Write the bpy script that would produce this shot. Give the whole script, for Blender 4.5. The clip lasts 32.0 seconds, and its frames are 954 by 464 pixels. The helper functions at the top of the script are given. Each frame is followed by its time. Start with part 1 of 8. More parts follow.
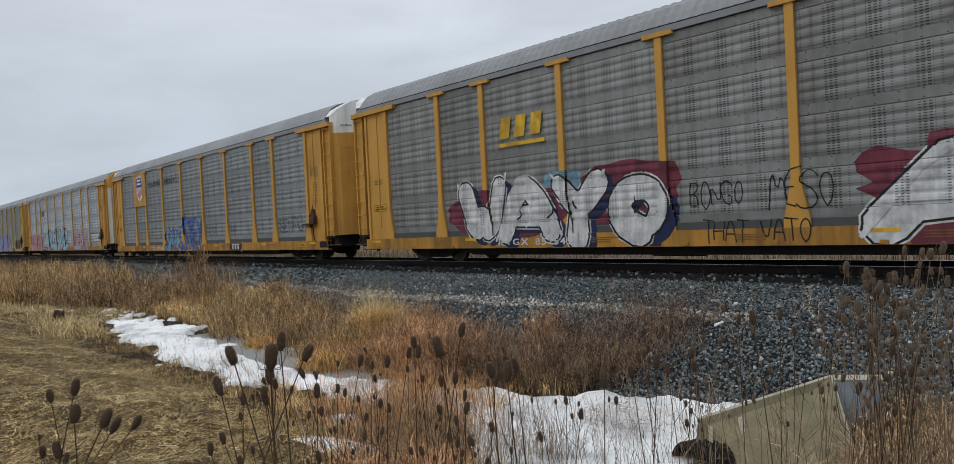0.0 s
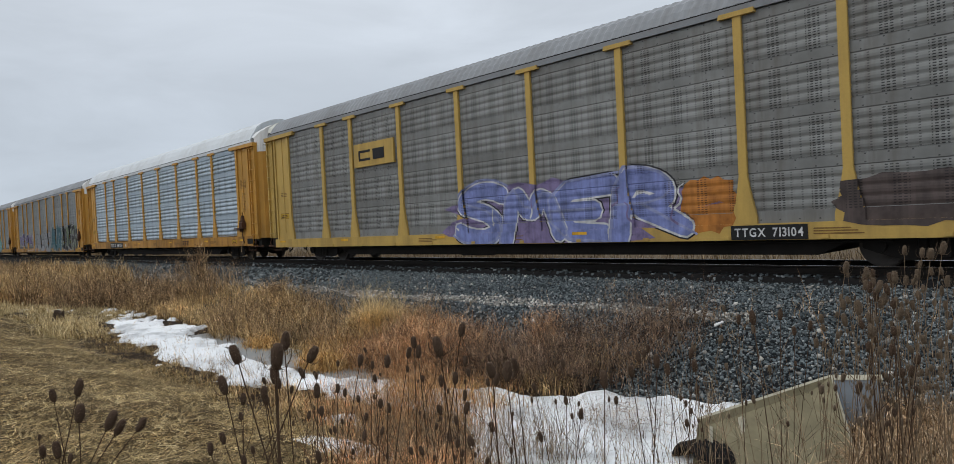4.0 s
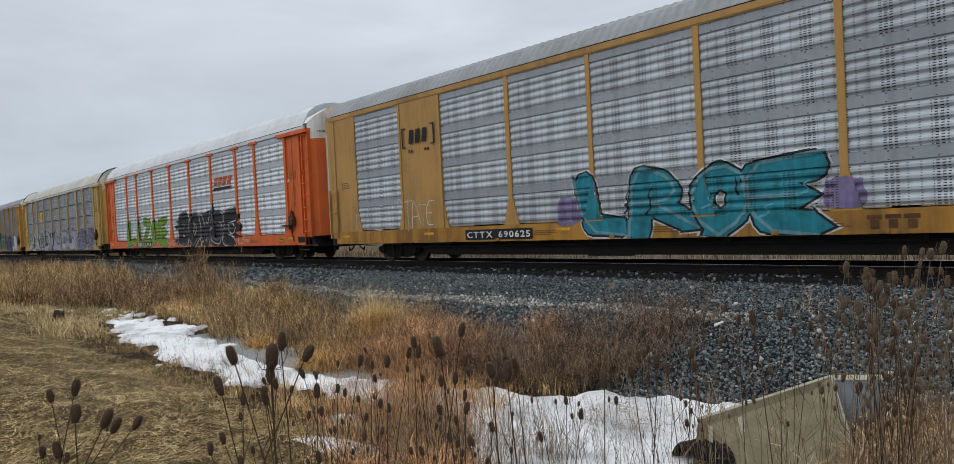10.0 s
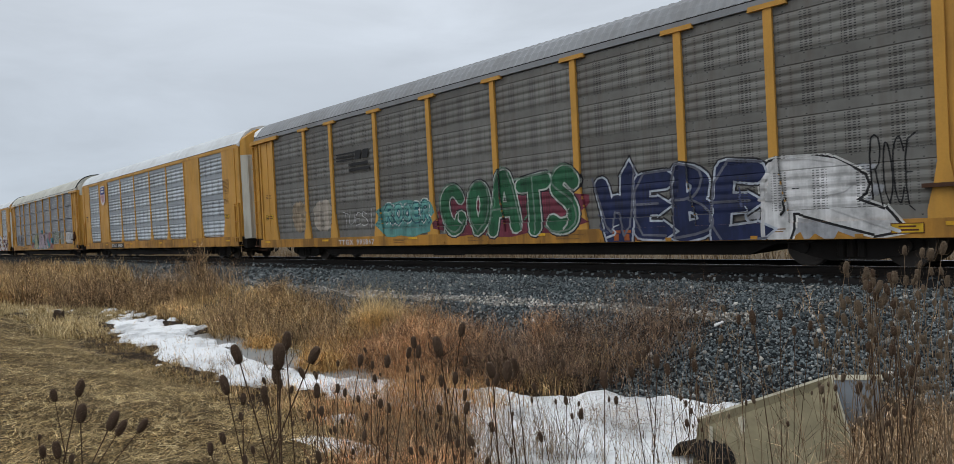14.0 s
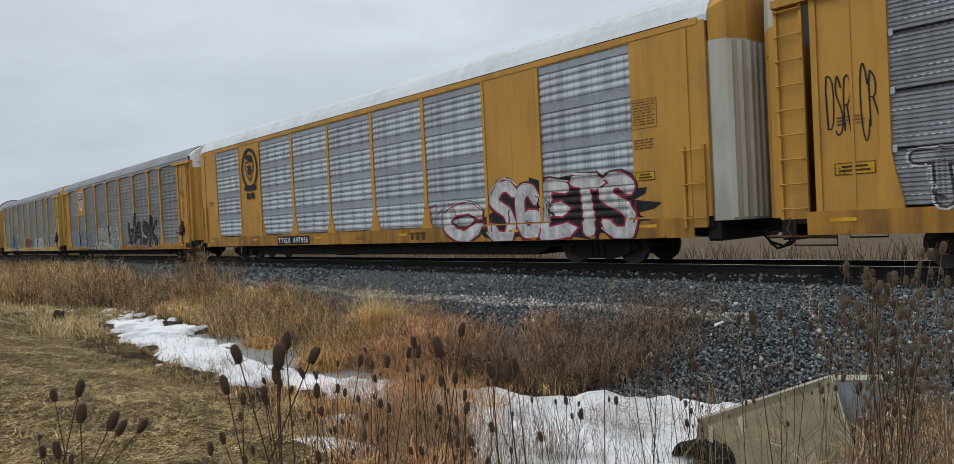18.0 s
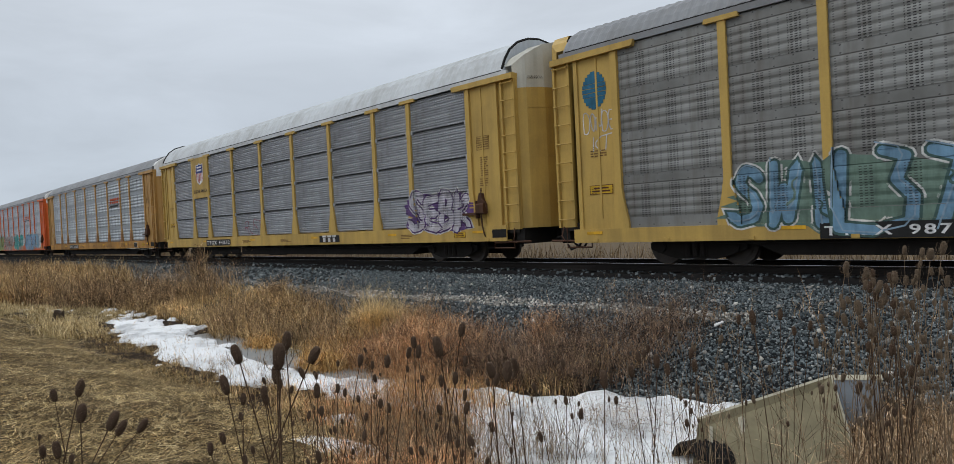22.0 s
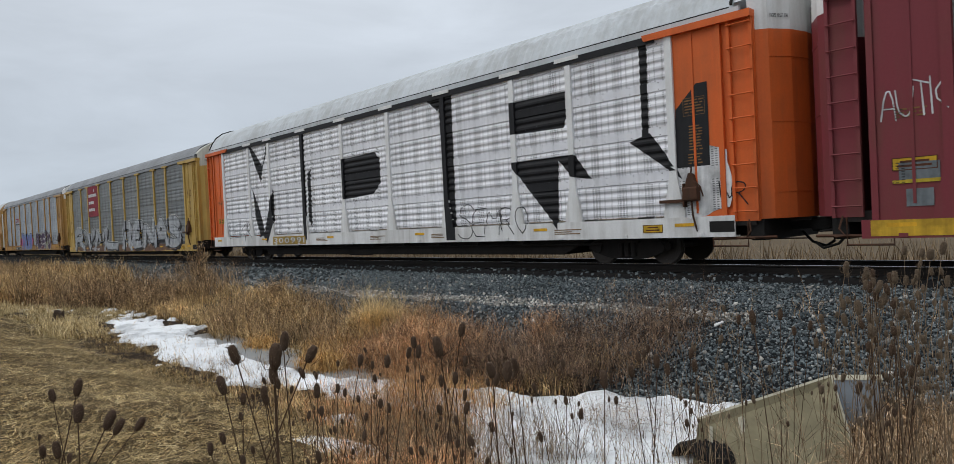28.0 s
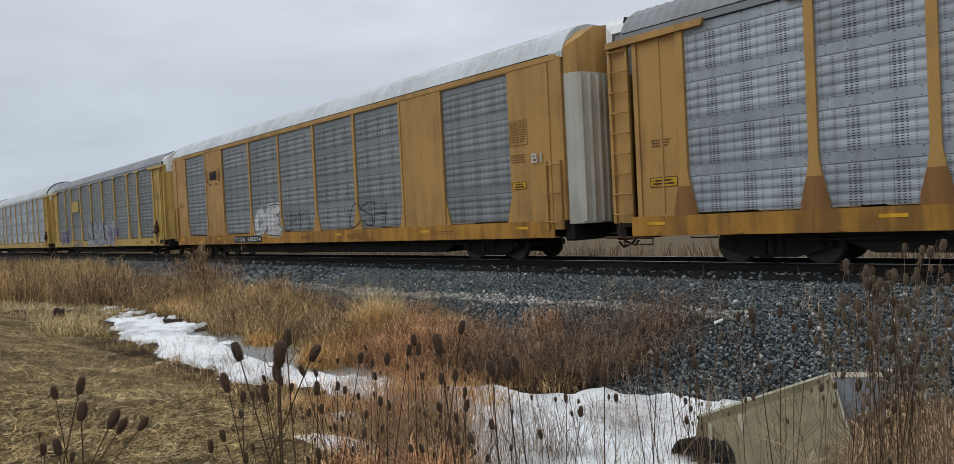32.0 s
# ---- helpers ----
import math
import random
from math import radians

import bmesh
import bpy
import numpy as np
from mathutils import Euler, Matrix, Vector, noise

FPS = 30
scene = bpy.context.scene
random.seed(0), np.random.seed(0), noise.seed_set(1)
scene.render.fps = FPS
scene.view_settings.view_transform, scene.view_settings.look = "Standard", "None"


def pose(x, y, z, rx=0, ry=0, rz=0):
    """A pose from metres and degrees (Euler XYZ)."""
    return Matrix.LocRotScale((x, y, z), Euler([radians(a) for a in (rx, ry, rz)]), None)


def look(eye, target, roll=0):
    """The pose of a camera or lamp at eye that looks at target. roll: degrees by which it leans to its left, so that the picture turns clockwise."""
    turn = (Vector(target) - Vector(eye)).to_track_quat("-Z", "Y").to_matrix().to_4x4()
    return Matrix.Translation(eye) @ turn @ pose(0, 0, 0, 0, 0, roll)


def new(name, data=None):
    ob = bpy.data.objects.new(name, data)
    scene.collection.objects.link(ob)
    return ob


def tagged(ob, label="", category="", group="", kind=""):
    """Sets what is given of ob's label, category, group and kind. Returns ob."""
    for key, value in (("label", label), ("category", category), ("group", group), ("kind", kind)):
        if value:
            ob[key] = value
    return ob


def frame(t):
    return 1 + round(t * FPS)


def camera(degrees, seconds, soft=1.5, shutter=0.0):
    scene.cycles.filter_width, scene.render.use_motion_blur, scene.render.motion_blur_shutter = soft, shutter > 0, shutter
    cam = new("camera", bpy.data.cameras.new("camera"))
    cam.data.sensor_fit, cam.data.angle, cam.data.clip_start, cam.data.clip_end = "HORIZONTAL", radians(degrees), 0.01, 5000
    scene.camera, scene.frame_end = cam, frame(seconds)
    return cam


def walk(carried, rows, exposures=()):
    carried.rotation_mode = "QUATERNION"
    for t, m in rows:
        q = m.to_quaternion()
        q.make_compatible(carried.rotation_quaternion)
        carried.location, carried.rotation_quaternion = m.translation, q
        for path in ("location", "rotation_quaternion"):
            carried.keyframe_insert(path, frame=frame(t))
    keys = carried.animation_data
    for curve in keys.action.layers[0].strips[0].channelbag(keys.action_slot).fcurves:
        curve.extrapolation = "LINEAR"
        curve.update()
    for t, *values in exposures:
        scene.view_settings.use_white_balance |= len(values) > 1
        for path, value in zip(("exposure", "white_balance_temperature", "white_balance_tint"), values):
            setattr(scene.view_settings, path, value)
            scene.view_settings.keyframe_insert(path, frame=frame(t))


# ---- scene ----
from mathutils import geometry

# ---------------- camera ----------------
cam = camera(70.95, 32.0, soft=0.4, shutter=0.02)
HEAD, TIP = radians(43.6), radians(-0.79)
EYE = Vector((0.0, 0.0, 1.18))


def aim(down=0.0):
    p = TIP - radians(down)
    way = Vector((-math.cos(HEAD) * math.cos(p), math.sin(HEAD) * math.cos(p), math.sin(p)))
    return look(EYE, EYE + way * 10, -2.8)


walk(cam, [(0.0, aim()), (30.6, aim()), (31.1, aim(0.13)), (31.6, aim(0.15)), (32.0, aim(0.2))])

# ---------------- sky and light ----------------
world = bpy.data.worlds.new("overcast")
scene.world = world
world.use_nodes = True
wn, wl = world.node_tree.nodes, world.node_tree.links
wn.clear()
SUN_UP, SUN_TURN = radians(48), radians(200)
sky = wn.new("ShaderNodeTexSky")
sky.sky_type, sky.sun_disc, sky.sun_elevation, sky.sun_rotation = "NISHITA", False, SUN_UP, SUN_TURN
sky_dim = wn.new("ShaderNodeVectorMath")
sky_dim.operation = "SCALE"
sky_dim.inputs["Scale"].default_value = 0.09
wl.new(sky.outputs[0], sky_dim.inputs[0])
wc = wn.new("ShaderNodeTexCoord")
wsep = wn.new("ShaderNodeSeparateXYZ")
wl.new(wc.outputs["Generated"], wsep.inputs[0])
grad = wn.new("ShaderNodeValToRGB")
grad.color_ramp.elements[0].position, grad.color_ramp.elements[0].color = 0.0, (0.485, 0.548, 0.63, 1)
grad.color_ramp.elements[1].position, grad.color_ramp.elements[1].color = 0.95, (1.12, 1.18, 1.24, 1)
e = grad.color_ramp.elements.new(0.35)
e.color = (0.685, 0.742, 0.815, 1)
wl.new(wsep.outputs[2], grad.inputs[0])
wmap = wn.new("ShaderNodeMapping")
wmap.inputs["Scale"].default_value = (1.2, 1.2, 4.5)
wl.new(wc.outputs["Generated"], wmap.inputs[0])
cl = wn.new("ShaderNodeTexNoise")
cl.inputs["Scale"].default_value, cl.inputs["Detail"].default_value, cl.inputs["Roughness"].default_value = 2.2, 5.0, 0.55
cl.inputs["Distortion"].default_value = 0.6
wl.new(wmap.outputs[0], cl.inputs["Vector"])
crange = wn.new("ShaderNodeMapRange")
crange.inputs["From Min"].default_value, crange.inputs["From Max"].default_value = 0.3, 0.7
crange.inputs["To Min"].default_value, crange.inputs["To Max"].default_value = 0.90, 1.10
wl.new(cl.outputs["Fac"], crange.inputs["Value"])
cmul = wn.new("ShaderNodeVectorMath")
cmul.operation = "SCALE"
wl.new(grad.outputs[0], cmul.inputs[0])
wl.new(crange.outputs[0], cmul.inputs["Scale"])
wmix = wn.new("ShaderNodeMix")
wmix.data_type = "RGBA"
wmix.inputs["Factor"].default_value = 0.93
wl.new(sky_dim.outputs[0], wmix.inputs["A"])
wl.new(cmul.outputs[0], wmix.inputs["B"])
bg = wn.new("ShaderNodeBackground")
bg.inputs["Strength"].default_value = 1.0
wl.new(wmix.outputs["Result"], bg.inputs["Color"])
wout = wn.new("ShaderNodeOutputWorld")
wl.new(bg.outputs[0], wout.inputs["Surface"])

sun_data = bpy.data.lights.new("sun", "SUN")
sun_data.energy, sun_data.angle, sun_data.color = 0.7, radians(30), (1.0, 0.97, 0.93)
sun = new("sun", sun_data)
sun.matrix_world = look(Vector((-8.0, -12.0, 16.0)), Vector((0, 0, 0)))
scene.view_settings.exposure = 0.0


# ---------------- materials ----------------
def nodes_of(name):
    m = bpy.data.materials.new(name)
    m.use_nodes = True
    n, l = m.node_tree.nodes, m.node_tree.links
    return m, n, l, n["Principled BSDF"]


def ramp(n, stops):
    r = n.new("ShaderNodeValToRGB")
    els = r.color_ramp.elements
    els[0].position, els[0].color = stops[0][0], (*stops[0][1], 1)
    els[1].position, els[1].color = stops[-1][0], (*stops[-1][1], 1)
    for pos, col in stops[1:-1]:
        x = els.new(pos)
        x.color = (*col, 1)
    return r


def tex(n, l, scale, detail=4.0, stretch=(1, 1, 1), rough=0.6, space="Object"):
    c = n.new("ShaderNodeTexCoord")
    mp = n.new("ShaderNodeMapping")
    mp.inputs["Scale"].default_value = stretch
    l.new(c.outputs[space], mp.inputs[0])
    t = n.new("ShaderNodeTexNoise")
    t.inputs["Scale"].default_value, t.inputs["Detail"].default_value, t.inputs["Roughness"].default_value = scale, detail, rough
    l.new(mp.outputs[0], t.inputs["Vector"])
    return t


def mixed(n, l, fac, a, b, mode="MIX"):
    m = n.new("ShaderNodeMix")
    m.data_type, m.blend_type = "RGBA", mode
    for sock, v in ((m.inputs["Factor"], fac), (m.inputs["A"], a), (m.inputs["B"], b)):
        if isinstance(v, (int, float)):
            sock.default_value = v
        elif isinstance(v, tuple):
            sock.default_value = (*v, 1)
        else:
            l.new(v, sock)
    return m.outputs["Result"]


def bump(n, l, bsdf, height, strength=0.3, dist=0.01):
    b = n.new("ShaderNodeBump")
    b.inputs["Strength"].default_value, b.inputs["Distance"].default_value = strength, dist
    l.new(height, b.inputs["Height"])
    l.new(b.outputs[0], bsdf.inputs["Normal"])


def scaled(c, f):
    return tuple(min(1.0, v * f) for v in c)


def painted_steel(name, col, dirt=(0.10, 0.070, 0.042), amount=0.6, rough=0.5):
    """Weathered paint: vertical streaks, patches of grime, fine chips."""
    m, n, l, b = nodes_of(name)
    streak = tex(n, l, 1.6, 5, (2.2, 2.2, 0.18))
    patch = tex(n, l, 0.55, 4)
    fine = tex(n, l, 22, 3)
    mul = n.new("ShaderNodeMath")
    mul.operation = "MULTIPLY"
    l.new(streak.outputs["Fac"], mul.inputs[0])
    l.new(patch.outputs["Fac"], mul.inputs[1])
    r = ramp(n, [(0.19, (0, 0, 0)), (0.36, (amount,) * 3)])
    l.new(mul.outputs[0], r.inputs[0])
    base = mixed(n, l, fine.outputs["Fac"], scaled(col, 0.90), scaled(col, 1.10))
    full = mixed(n, l, r.outputs[0], base, dirt)
    l.new(full, b.inputs["Base Color"])
    rr = ramp(n, [(0.3, (rough - 0.1,) * 3), (0.7, (rough + 0.2,) * 3)])
    l.new(patch.outputs["Fac"], rr.inputs[0])
    l.new(rr.outputs[0], b.inputs["Roughness"])
    b.inputs["Specular IOR Level"].default_value = 0.22
    bump(n, l, b, fine.outputs["Fac"], 0.12, 0.004)
    return m


def perforated_steel(name, light, dark, grime=(0.09, 0.075, 0.06), amount=0.5, holes=1.0, metal=0.15, rough=0.55, lap=1.0, slotted=False):
    """Galvanised sheet with rows of punched holes in groups, stains and rust streaks."""
    m, n, l, b = nodes_of(name)
    c = n.new("ShaderNodeTexCoord")
    sep = n.new("ShaderNodeSeparateXYZ")
    l.new(c.outputs["Object"], sep.inputs[0])

    def math_node(op, a, v=None, w=None):
        k = n.new("ShaderNodeMath")
        k.operation = op
        for i, x in enumerate((a, v, w)):
            if x is None:
                continue
            if isinstance(x, (int, float)):
                k.inputs[i].default_value = x
            else:
                l.new(x, k.inputs[i])
        return k.outputs[0]

    def dots(axis, pitch, size, start=0.0):
        f = math_node("FRACT", math_node("DIVIDE", math_node("ADD", sep.outputs[axis], start), pitch))
        return math_node("LESS_THAN", f, size)

    # holes stand in upright rows: three close together, then two thin ones, left out on the smooth lap at the top of each sheet
    if slotted:
        rows = math_node("MULTIPLY", dots(2, 0.156, 0.2), dots(0, 0.11, 0.55))
        worn = tex(n, l, 1.1, 3, (0.35, 1, 3.0))
        mask = ramp(n, [(0.50, (0, 0, 0)), (0.56, (1, 1, 1))])
        l.new(worn.outputs["Fac"], mask.inputs[0])
        bare = math_node("MULTIPLY", rows, mask.outputs[0])
        # no punching here: the recessed seam's lap shadow is coloured near-black
        hole = math_node("MULTIPLY", math_node("GREATER_THAN", sep.outputs[2], 0.945), 0.9)
    else:
        three = math_node("MULTIPLY", dots(0, 0.085, 0.62, 0.2), dots(0, 0.74, 0.345, 0.2))
        thin = math_node("MULTIPLY", math_node("MAXIMUM", dots(0, 0.74, 0.05, -0.155), dots(0, 0.74, 0.05, -0.355)), 0.65)
        hole = math_node("MULTIPLY", math_node("MAXIMUM", three, thin), dots(2, 0.048, 0.42))
        low = math_node("LESS_THAN", sep.outputs[2], 0.765)
        fade = tex(n, l, 1.3, 3)
        seen = ramp(n, [(0.35, (0.6,) * 3), (0.55, (1.0,) * 3)])
        l.new(fade.outputs["Fac"], seen.inputs[0])
        hole = math_node("MULTIPLY", math_node("MULTIPLY", math_node("MULTIPLY", hole, low), 0.97 * holes), seen.outputs[0])
        band = math_node("MAXIMUM", math_node("MULTIPLY", math_node("GREATER_THAN", sep.outputs[2], 0.945), math_node("LESS_THAN", sep.outputs[2], 0.968)),
                         math_node("MULTIPLY", math_node("GREATER_THAN", sep.outputs[2], 0.80), math_node("LESS_THAN", sep.outputs[2], 0.822)))
        rivet = math_node("MULTIPLY", dots(0, 0.37, 0.085, 0.12), band)
        hole = math_node("MAXIMUM", hole, math_node("MULTIPLY", rivet, 0.8))
        bare = None
    info = n.new("ShaderNodeObjectInfo")
    streak = tex(n, l, 2.2, 5, (2.0, 2.0, 0.25))
    patch = tex(n, l, 0.9, 4)
    add = math_node("ADD", patch.outputs["Fac"], math_node("MULTIPLY", math_node("SUBTRACT", info.outputs["Random"], 0.5), 0.22))
    tone = ramp(n, [(0.30, dark), (0.66, light)])
    l.new(add, tone.inputs[0])
    st = ramp(n, [(0.47, (0, 0, 0)), (0.68, (amount,) * 3)])
    l.new(streak.outputs["Fac"], st.inputs[0])
    stained = mixed(n, l, st.outputs[0], tone.outputs[0], grime)
    # the flat lap's weaker reflection is put in as a darker colour
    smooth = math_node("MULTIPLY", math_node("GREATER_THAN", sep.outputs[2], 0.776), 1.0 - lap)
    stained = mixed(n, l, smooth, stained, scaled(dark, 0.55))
    if bare:
        stained = mixed(n, l, bare, stained, scaled(light, 2.1))
    full = mixed(n, l, hole, stained, (0.012, 0.012, 0.012))
    l.new(full, b.inputs["Base Color"])
    b.inputs["Metallic"].default_value = metal
    b.inputs["Roughness"].default_value = rough
    fine = tex(n, l, 9, 3)
    bump(n, l, b, fine.outputs["Fac"], 0.15, 0.01)
    return m


def plain(name, col, rough=0.7, metal=0.0, var=0.2, scale=6.0, b_str=0.2):
    m, n, l, b = nodes_of(name)
    t = tex(n, l, scale, 5)
    l.new(mixed(n, l, t.outputs["Fac"], scaled(col, 1 - var), scaled(col, 1 + var)), b.inputs["Base Color"])
    b.inputs["Roughness"].default_value, b.inputs["Metallic"].default_value = rough, metal
    if rough >= 0.7:
        b.inputs["Specular IOR Level"].default_value = 0.14
    if b_str:
        bump(n, l, b, t.outputs["Fac"], b_str, 0.01)
    return m


def islands(name, stops, rough=0.8, clumps=()):
    """For scattered pieces joined in one mesh: each piece its own tone."""
    m, n, l, b = nodes_of(name)
    g = n.new("ShaderNodeNewGeometry")
    r = ramp(n, stops)
    l.new(g.outputs["Random Per Island"], r.inputs[0])
    big = tex(n, l, 0.7, 3)
    k = ramp(n, [(0.3, (0.85,) * 3), (0.7, (1.38,) * 3)])
    l.new(big.outputs["Fac"], k.inputs[0])
    tone = mixed(n, l, 1.0, r.outputs[0], k.outputs[0], "MULTIPLY")
    for size, lo, hi in clumps:
        c = tex(n, l, size, 3, rough=0.7)
        q = ramp(n, [(0.38, (lo,) * 3), (0.62, (hi,) * 3)])
        l.new(c.outputs["Fac"], q.inputs[0])
        tone = mixed(n, l, 1.0, tone, q.outputs[0], "MULTIPLY")
    l.new(tone, b.inputs["Base Color"])
    b.inputs["Roughness"].default_value = rough
    b.inputs["Specular IOR Level"].default_value = 0.12
    return m


CLUMPY = ((6.0, 0.45, 1.5), (22.0, 0.55, 1.4))
YELLOW = painted_steel("yellow_paint", (0.52, 0.272, 0.052), amount=0.34)
YELLOW_PALE = painted_steel("faded_yellow_paint", (0.49, 0.325, 0.088), amount=0.34)
YELLOW_BROWN = painted_steel("soiled_yellow_paint", (0.44, 0.25, 0.078), amount=0.42)
FOOT_BROWN = painted_steel("rust_brown_paint", (0.26, 0.125, 0.045), (0.10, 0.05, 0.025), 0.6, 0.7)
SILL_YELLOW = painted_steel("soiled_sill_yellow", (0.43, 0.21, 0.036), (0.055, 0.035, 0.022), 0.6)
ORANGE = painted_steel("orange_paint", (0.64, 0.125, 0.026), amount=0.3)
MAROON = painted_steel("maroon_paint", (0.185, 0.034, 0.042), amount=0.35)
WHITE = painted_steel("white_paint", (0.72, 0.72, 0.71), (0.2, 0.17, 0.13), 0.4)
CREAM = painted_steel("cream_paint", (0.50, 0.49, 0.43), (0.2, 0.17, 0.12), 0.4)
ROOF_GREY = painted_steel("grey_roof_sheet", (0.225, 0.235, 0.247), (0.13, 0.12, 0.11), 0.3, 0.45)
ROOF_MID = painted_steel("mid_grey_roof_sheet", (0.27, 0.29, 0.30), (0.14, 0.13, 0.11), 0.35, 0.45)
ROOF_LIGHT = painted_steel("pale_roof_sheet", (0.52, 0.55, 0.57), (0.22, 0.2, 0.17), 0.35, 0.45)
ROOF_WHITE = painted_steel("smooth_white_roof_sheet", (0.60, 0.63, 0.65), (0.30, 0.28, 0.25), 0.25, 0.5)
ROOF_CREAM = painted_steel("cream_roof_sheet", (0.52, 0.52, 0.47), (0.22, 0.2, 0.15), 0.35, 0.5)
CLIP = plain("pale_zinc_clip", (0.42, 0.43, 0.45), 0.55, 0.2, 0.3, 9)
KICK = plain("kick_plate_steel", (0.050, 0.052, 0.052), 0.6, 0.0, 0.3, 3)
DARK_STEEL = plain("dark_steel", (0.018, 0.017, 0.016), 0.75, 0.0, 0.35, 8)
RUSTY = painted_steel("rusty_brown_steel", (0.075, 0.034, 0.018), (0.02, 0.017, 0.015), 0.6, 0.7)
UNDER = plain("underframe_steel", (0.024, 0.021, 0.019), 0.8, 0.0, 0.4, 3)
WHEEL = plain("wheel_steel", (0.050, 0.042, 0.036), 0.6, 0.3, 0.3, 9)
RAIL_TOP = plain("rail_head_steel", (0.42, 0.42, 0.43), 0.25, 0.9, 0.15, 5, 0.05)
RAIL = plain("rail_web_steel", (0.022, 0.019, 0.017), 0.8, 0.1, 0.3, 12)
TIE = plain("creosoted_timber", (0.020, 0.018, 0.017), 0.9, 0.0, 0.4, 7)
PANEL = {
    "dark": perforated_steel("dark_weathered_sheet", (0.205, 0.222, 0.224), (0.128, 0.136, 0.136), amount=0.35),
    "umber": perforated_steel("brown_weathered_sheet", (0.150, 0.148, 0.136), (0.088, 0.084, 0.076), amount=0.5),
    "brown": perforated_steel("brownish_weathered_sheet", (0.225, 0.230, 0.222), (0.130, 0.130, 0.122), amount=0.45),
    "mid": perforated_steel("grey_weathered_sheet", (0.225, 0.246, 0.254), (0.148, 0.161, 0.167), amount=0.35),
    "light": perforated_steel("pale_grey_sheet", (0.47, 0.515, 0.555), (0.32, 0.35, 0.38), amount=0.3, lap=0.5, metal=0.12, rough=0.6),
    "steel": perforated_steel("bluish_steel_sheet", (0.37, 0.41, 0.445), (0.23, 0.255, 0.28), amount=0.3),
    "pale": perforated_steel("pale_silver_sheet", (0.70, 0.74, 0.78), (0.50, 0.53, 0.57), amount=0.2, lap=0.5, metal=0.12, rough=0.6),
    "blue": perforated_steel("clean_bluish_sheet", (0.42, 0.50, 0.565), (0.30, 0.365, 0.425), amount=0.12, holes=0.75, lap=1.0, metal=0.3, rough=0.5),
    "white": perforated_steel("white_painted_sheet", (0.82, 0.82, 0.84), (0.66, 0.66, 0.69), (0.2, 0.19, 0.18), 0.25, metal=0.0, rough=0.7),
    "slot": perforated_steel("slotted_grey_sheet", (0.30, 0.312, 0.335), (0.20, 0.21, 0.226), (0.11, 0.105, 0.10), 0.35, slotted=True),
}
SPRAY = {}


def spray(col):
    """Matt spray paint, thin over the sheet."""
    key = tuple(col)
    if key not in SPRAY:
        m, n, l, b = nodes_of("spray_paint")
        t = tex(n, l, 3.0, 5)
        r = ramp(n, [(0.32, scaled(col, 0.58)), (0.50, scaled(col, 0.92)), (0.66, scaled(col, 1.12))])
        l.new(t.outputs["Fac"], r.inputs[0])
        streak = tex(n, l, 2.5, 4, (3.0, 3.0, 0.2))
        wash = ramp(n, [(0.40, (0.80,) * 3), (0.62, (1.05,) * 3)])
        l.new(streak.outputs["Fac"], wash.inputs[0])
        tone = mixed(n, l, 1.0, r.outputs[0], wash.outputs[0], "MULTIPLY")
        # the punched holes of the lower two sheets show through the paint
        c = n.new("ShaderNodeTexCoord")
        sep = n.new("ShaderNodeSeparateXYZ")
        l.new(c.outputs["Object"], sep.inputs[0])

        def calc(op, a, v):
            k = n.new("ShaderNodeMath")
            k.operation = op
            for i, x in enumerate((a, v)):
                if isinstance(x, (int, float)):
                    k.inputs[i].default_value = x
                else:
                    l.new(x, k.inputs[i])
            return k.outputs[0]

        def share(x, pitch, size):
            return calc("LESS_THAN", calc("FRACT", calc("DIVIDE", x, pitch), 0.0), size)

        up = calc("SUBTRACT", sep.outputs[2], 1.12)
        hole = calc("MULTIPLY", calc("MULTIPLY", share(sep.outputs[0], 0.085, 0.6), share(sep.outputs[0], 0.74, 0.345)), share(up, 0.048, 0.42))
        hole = calc("MULTIPLY", calc("MULTIPLY", hole, share(up, 1.0, 0.765)), calc("MULTIPLY", calc("GREATER_THAN", up, 0.0), calc("LESS_THAN", up, 1.8)))
        tone = mixed(n, l, calc("MULTIPLY", hole, 0.75), tone, (0.012, 0.012, 0.012))
        l.new(tone, b.inputs["Base Color"])
        b.inputs["Roughness"].default_value = 0.65
        b.inputs["Specular IOR Level"].default_value = 0.3
        SPRAY[key] = m
    return SPRAY[key]


# near-black, so the colour itself gives the shade between the stones
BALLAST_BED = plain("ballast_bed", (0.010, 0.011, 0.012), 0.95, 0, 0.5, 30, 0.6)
STONE = islands("grey_ballast_stone", [(0.0, (0.018, 0.022, 0.024)), (0.45, (0.070, 0.084, 0.090)), (0.9, (0.165, 0.188, 0.194)), (1.0, (0.32, 0.33, 0.32))], 0.75)
PALE_STONE = islands("pale_gravel", [(0.0, (0.10, 0.095, 0.085)), (0.6, (0.30, 0.28, 0.25)), (1.0, (0.58, 0.56, 0.51))], 0.85)


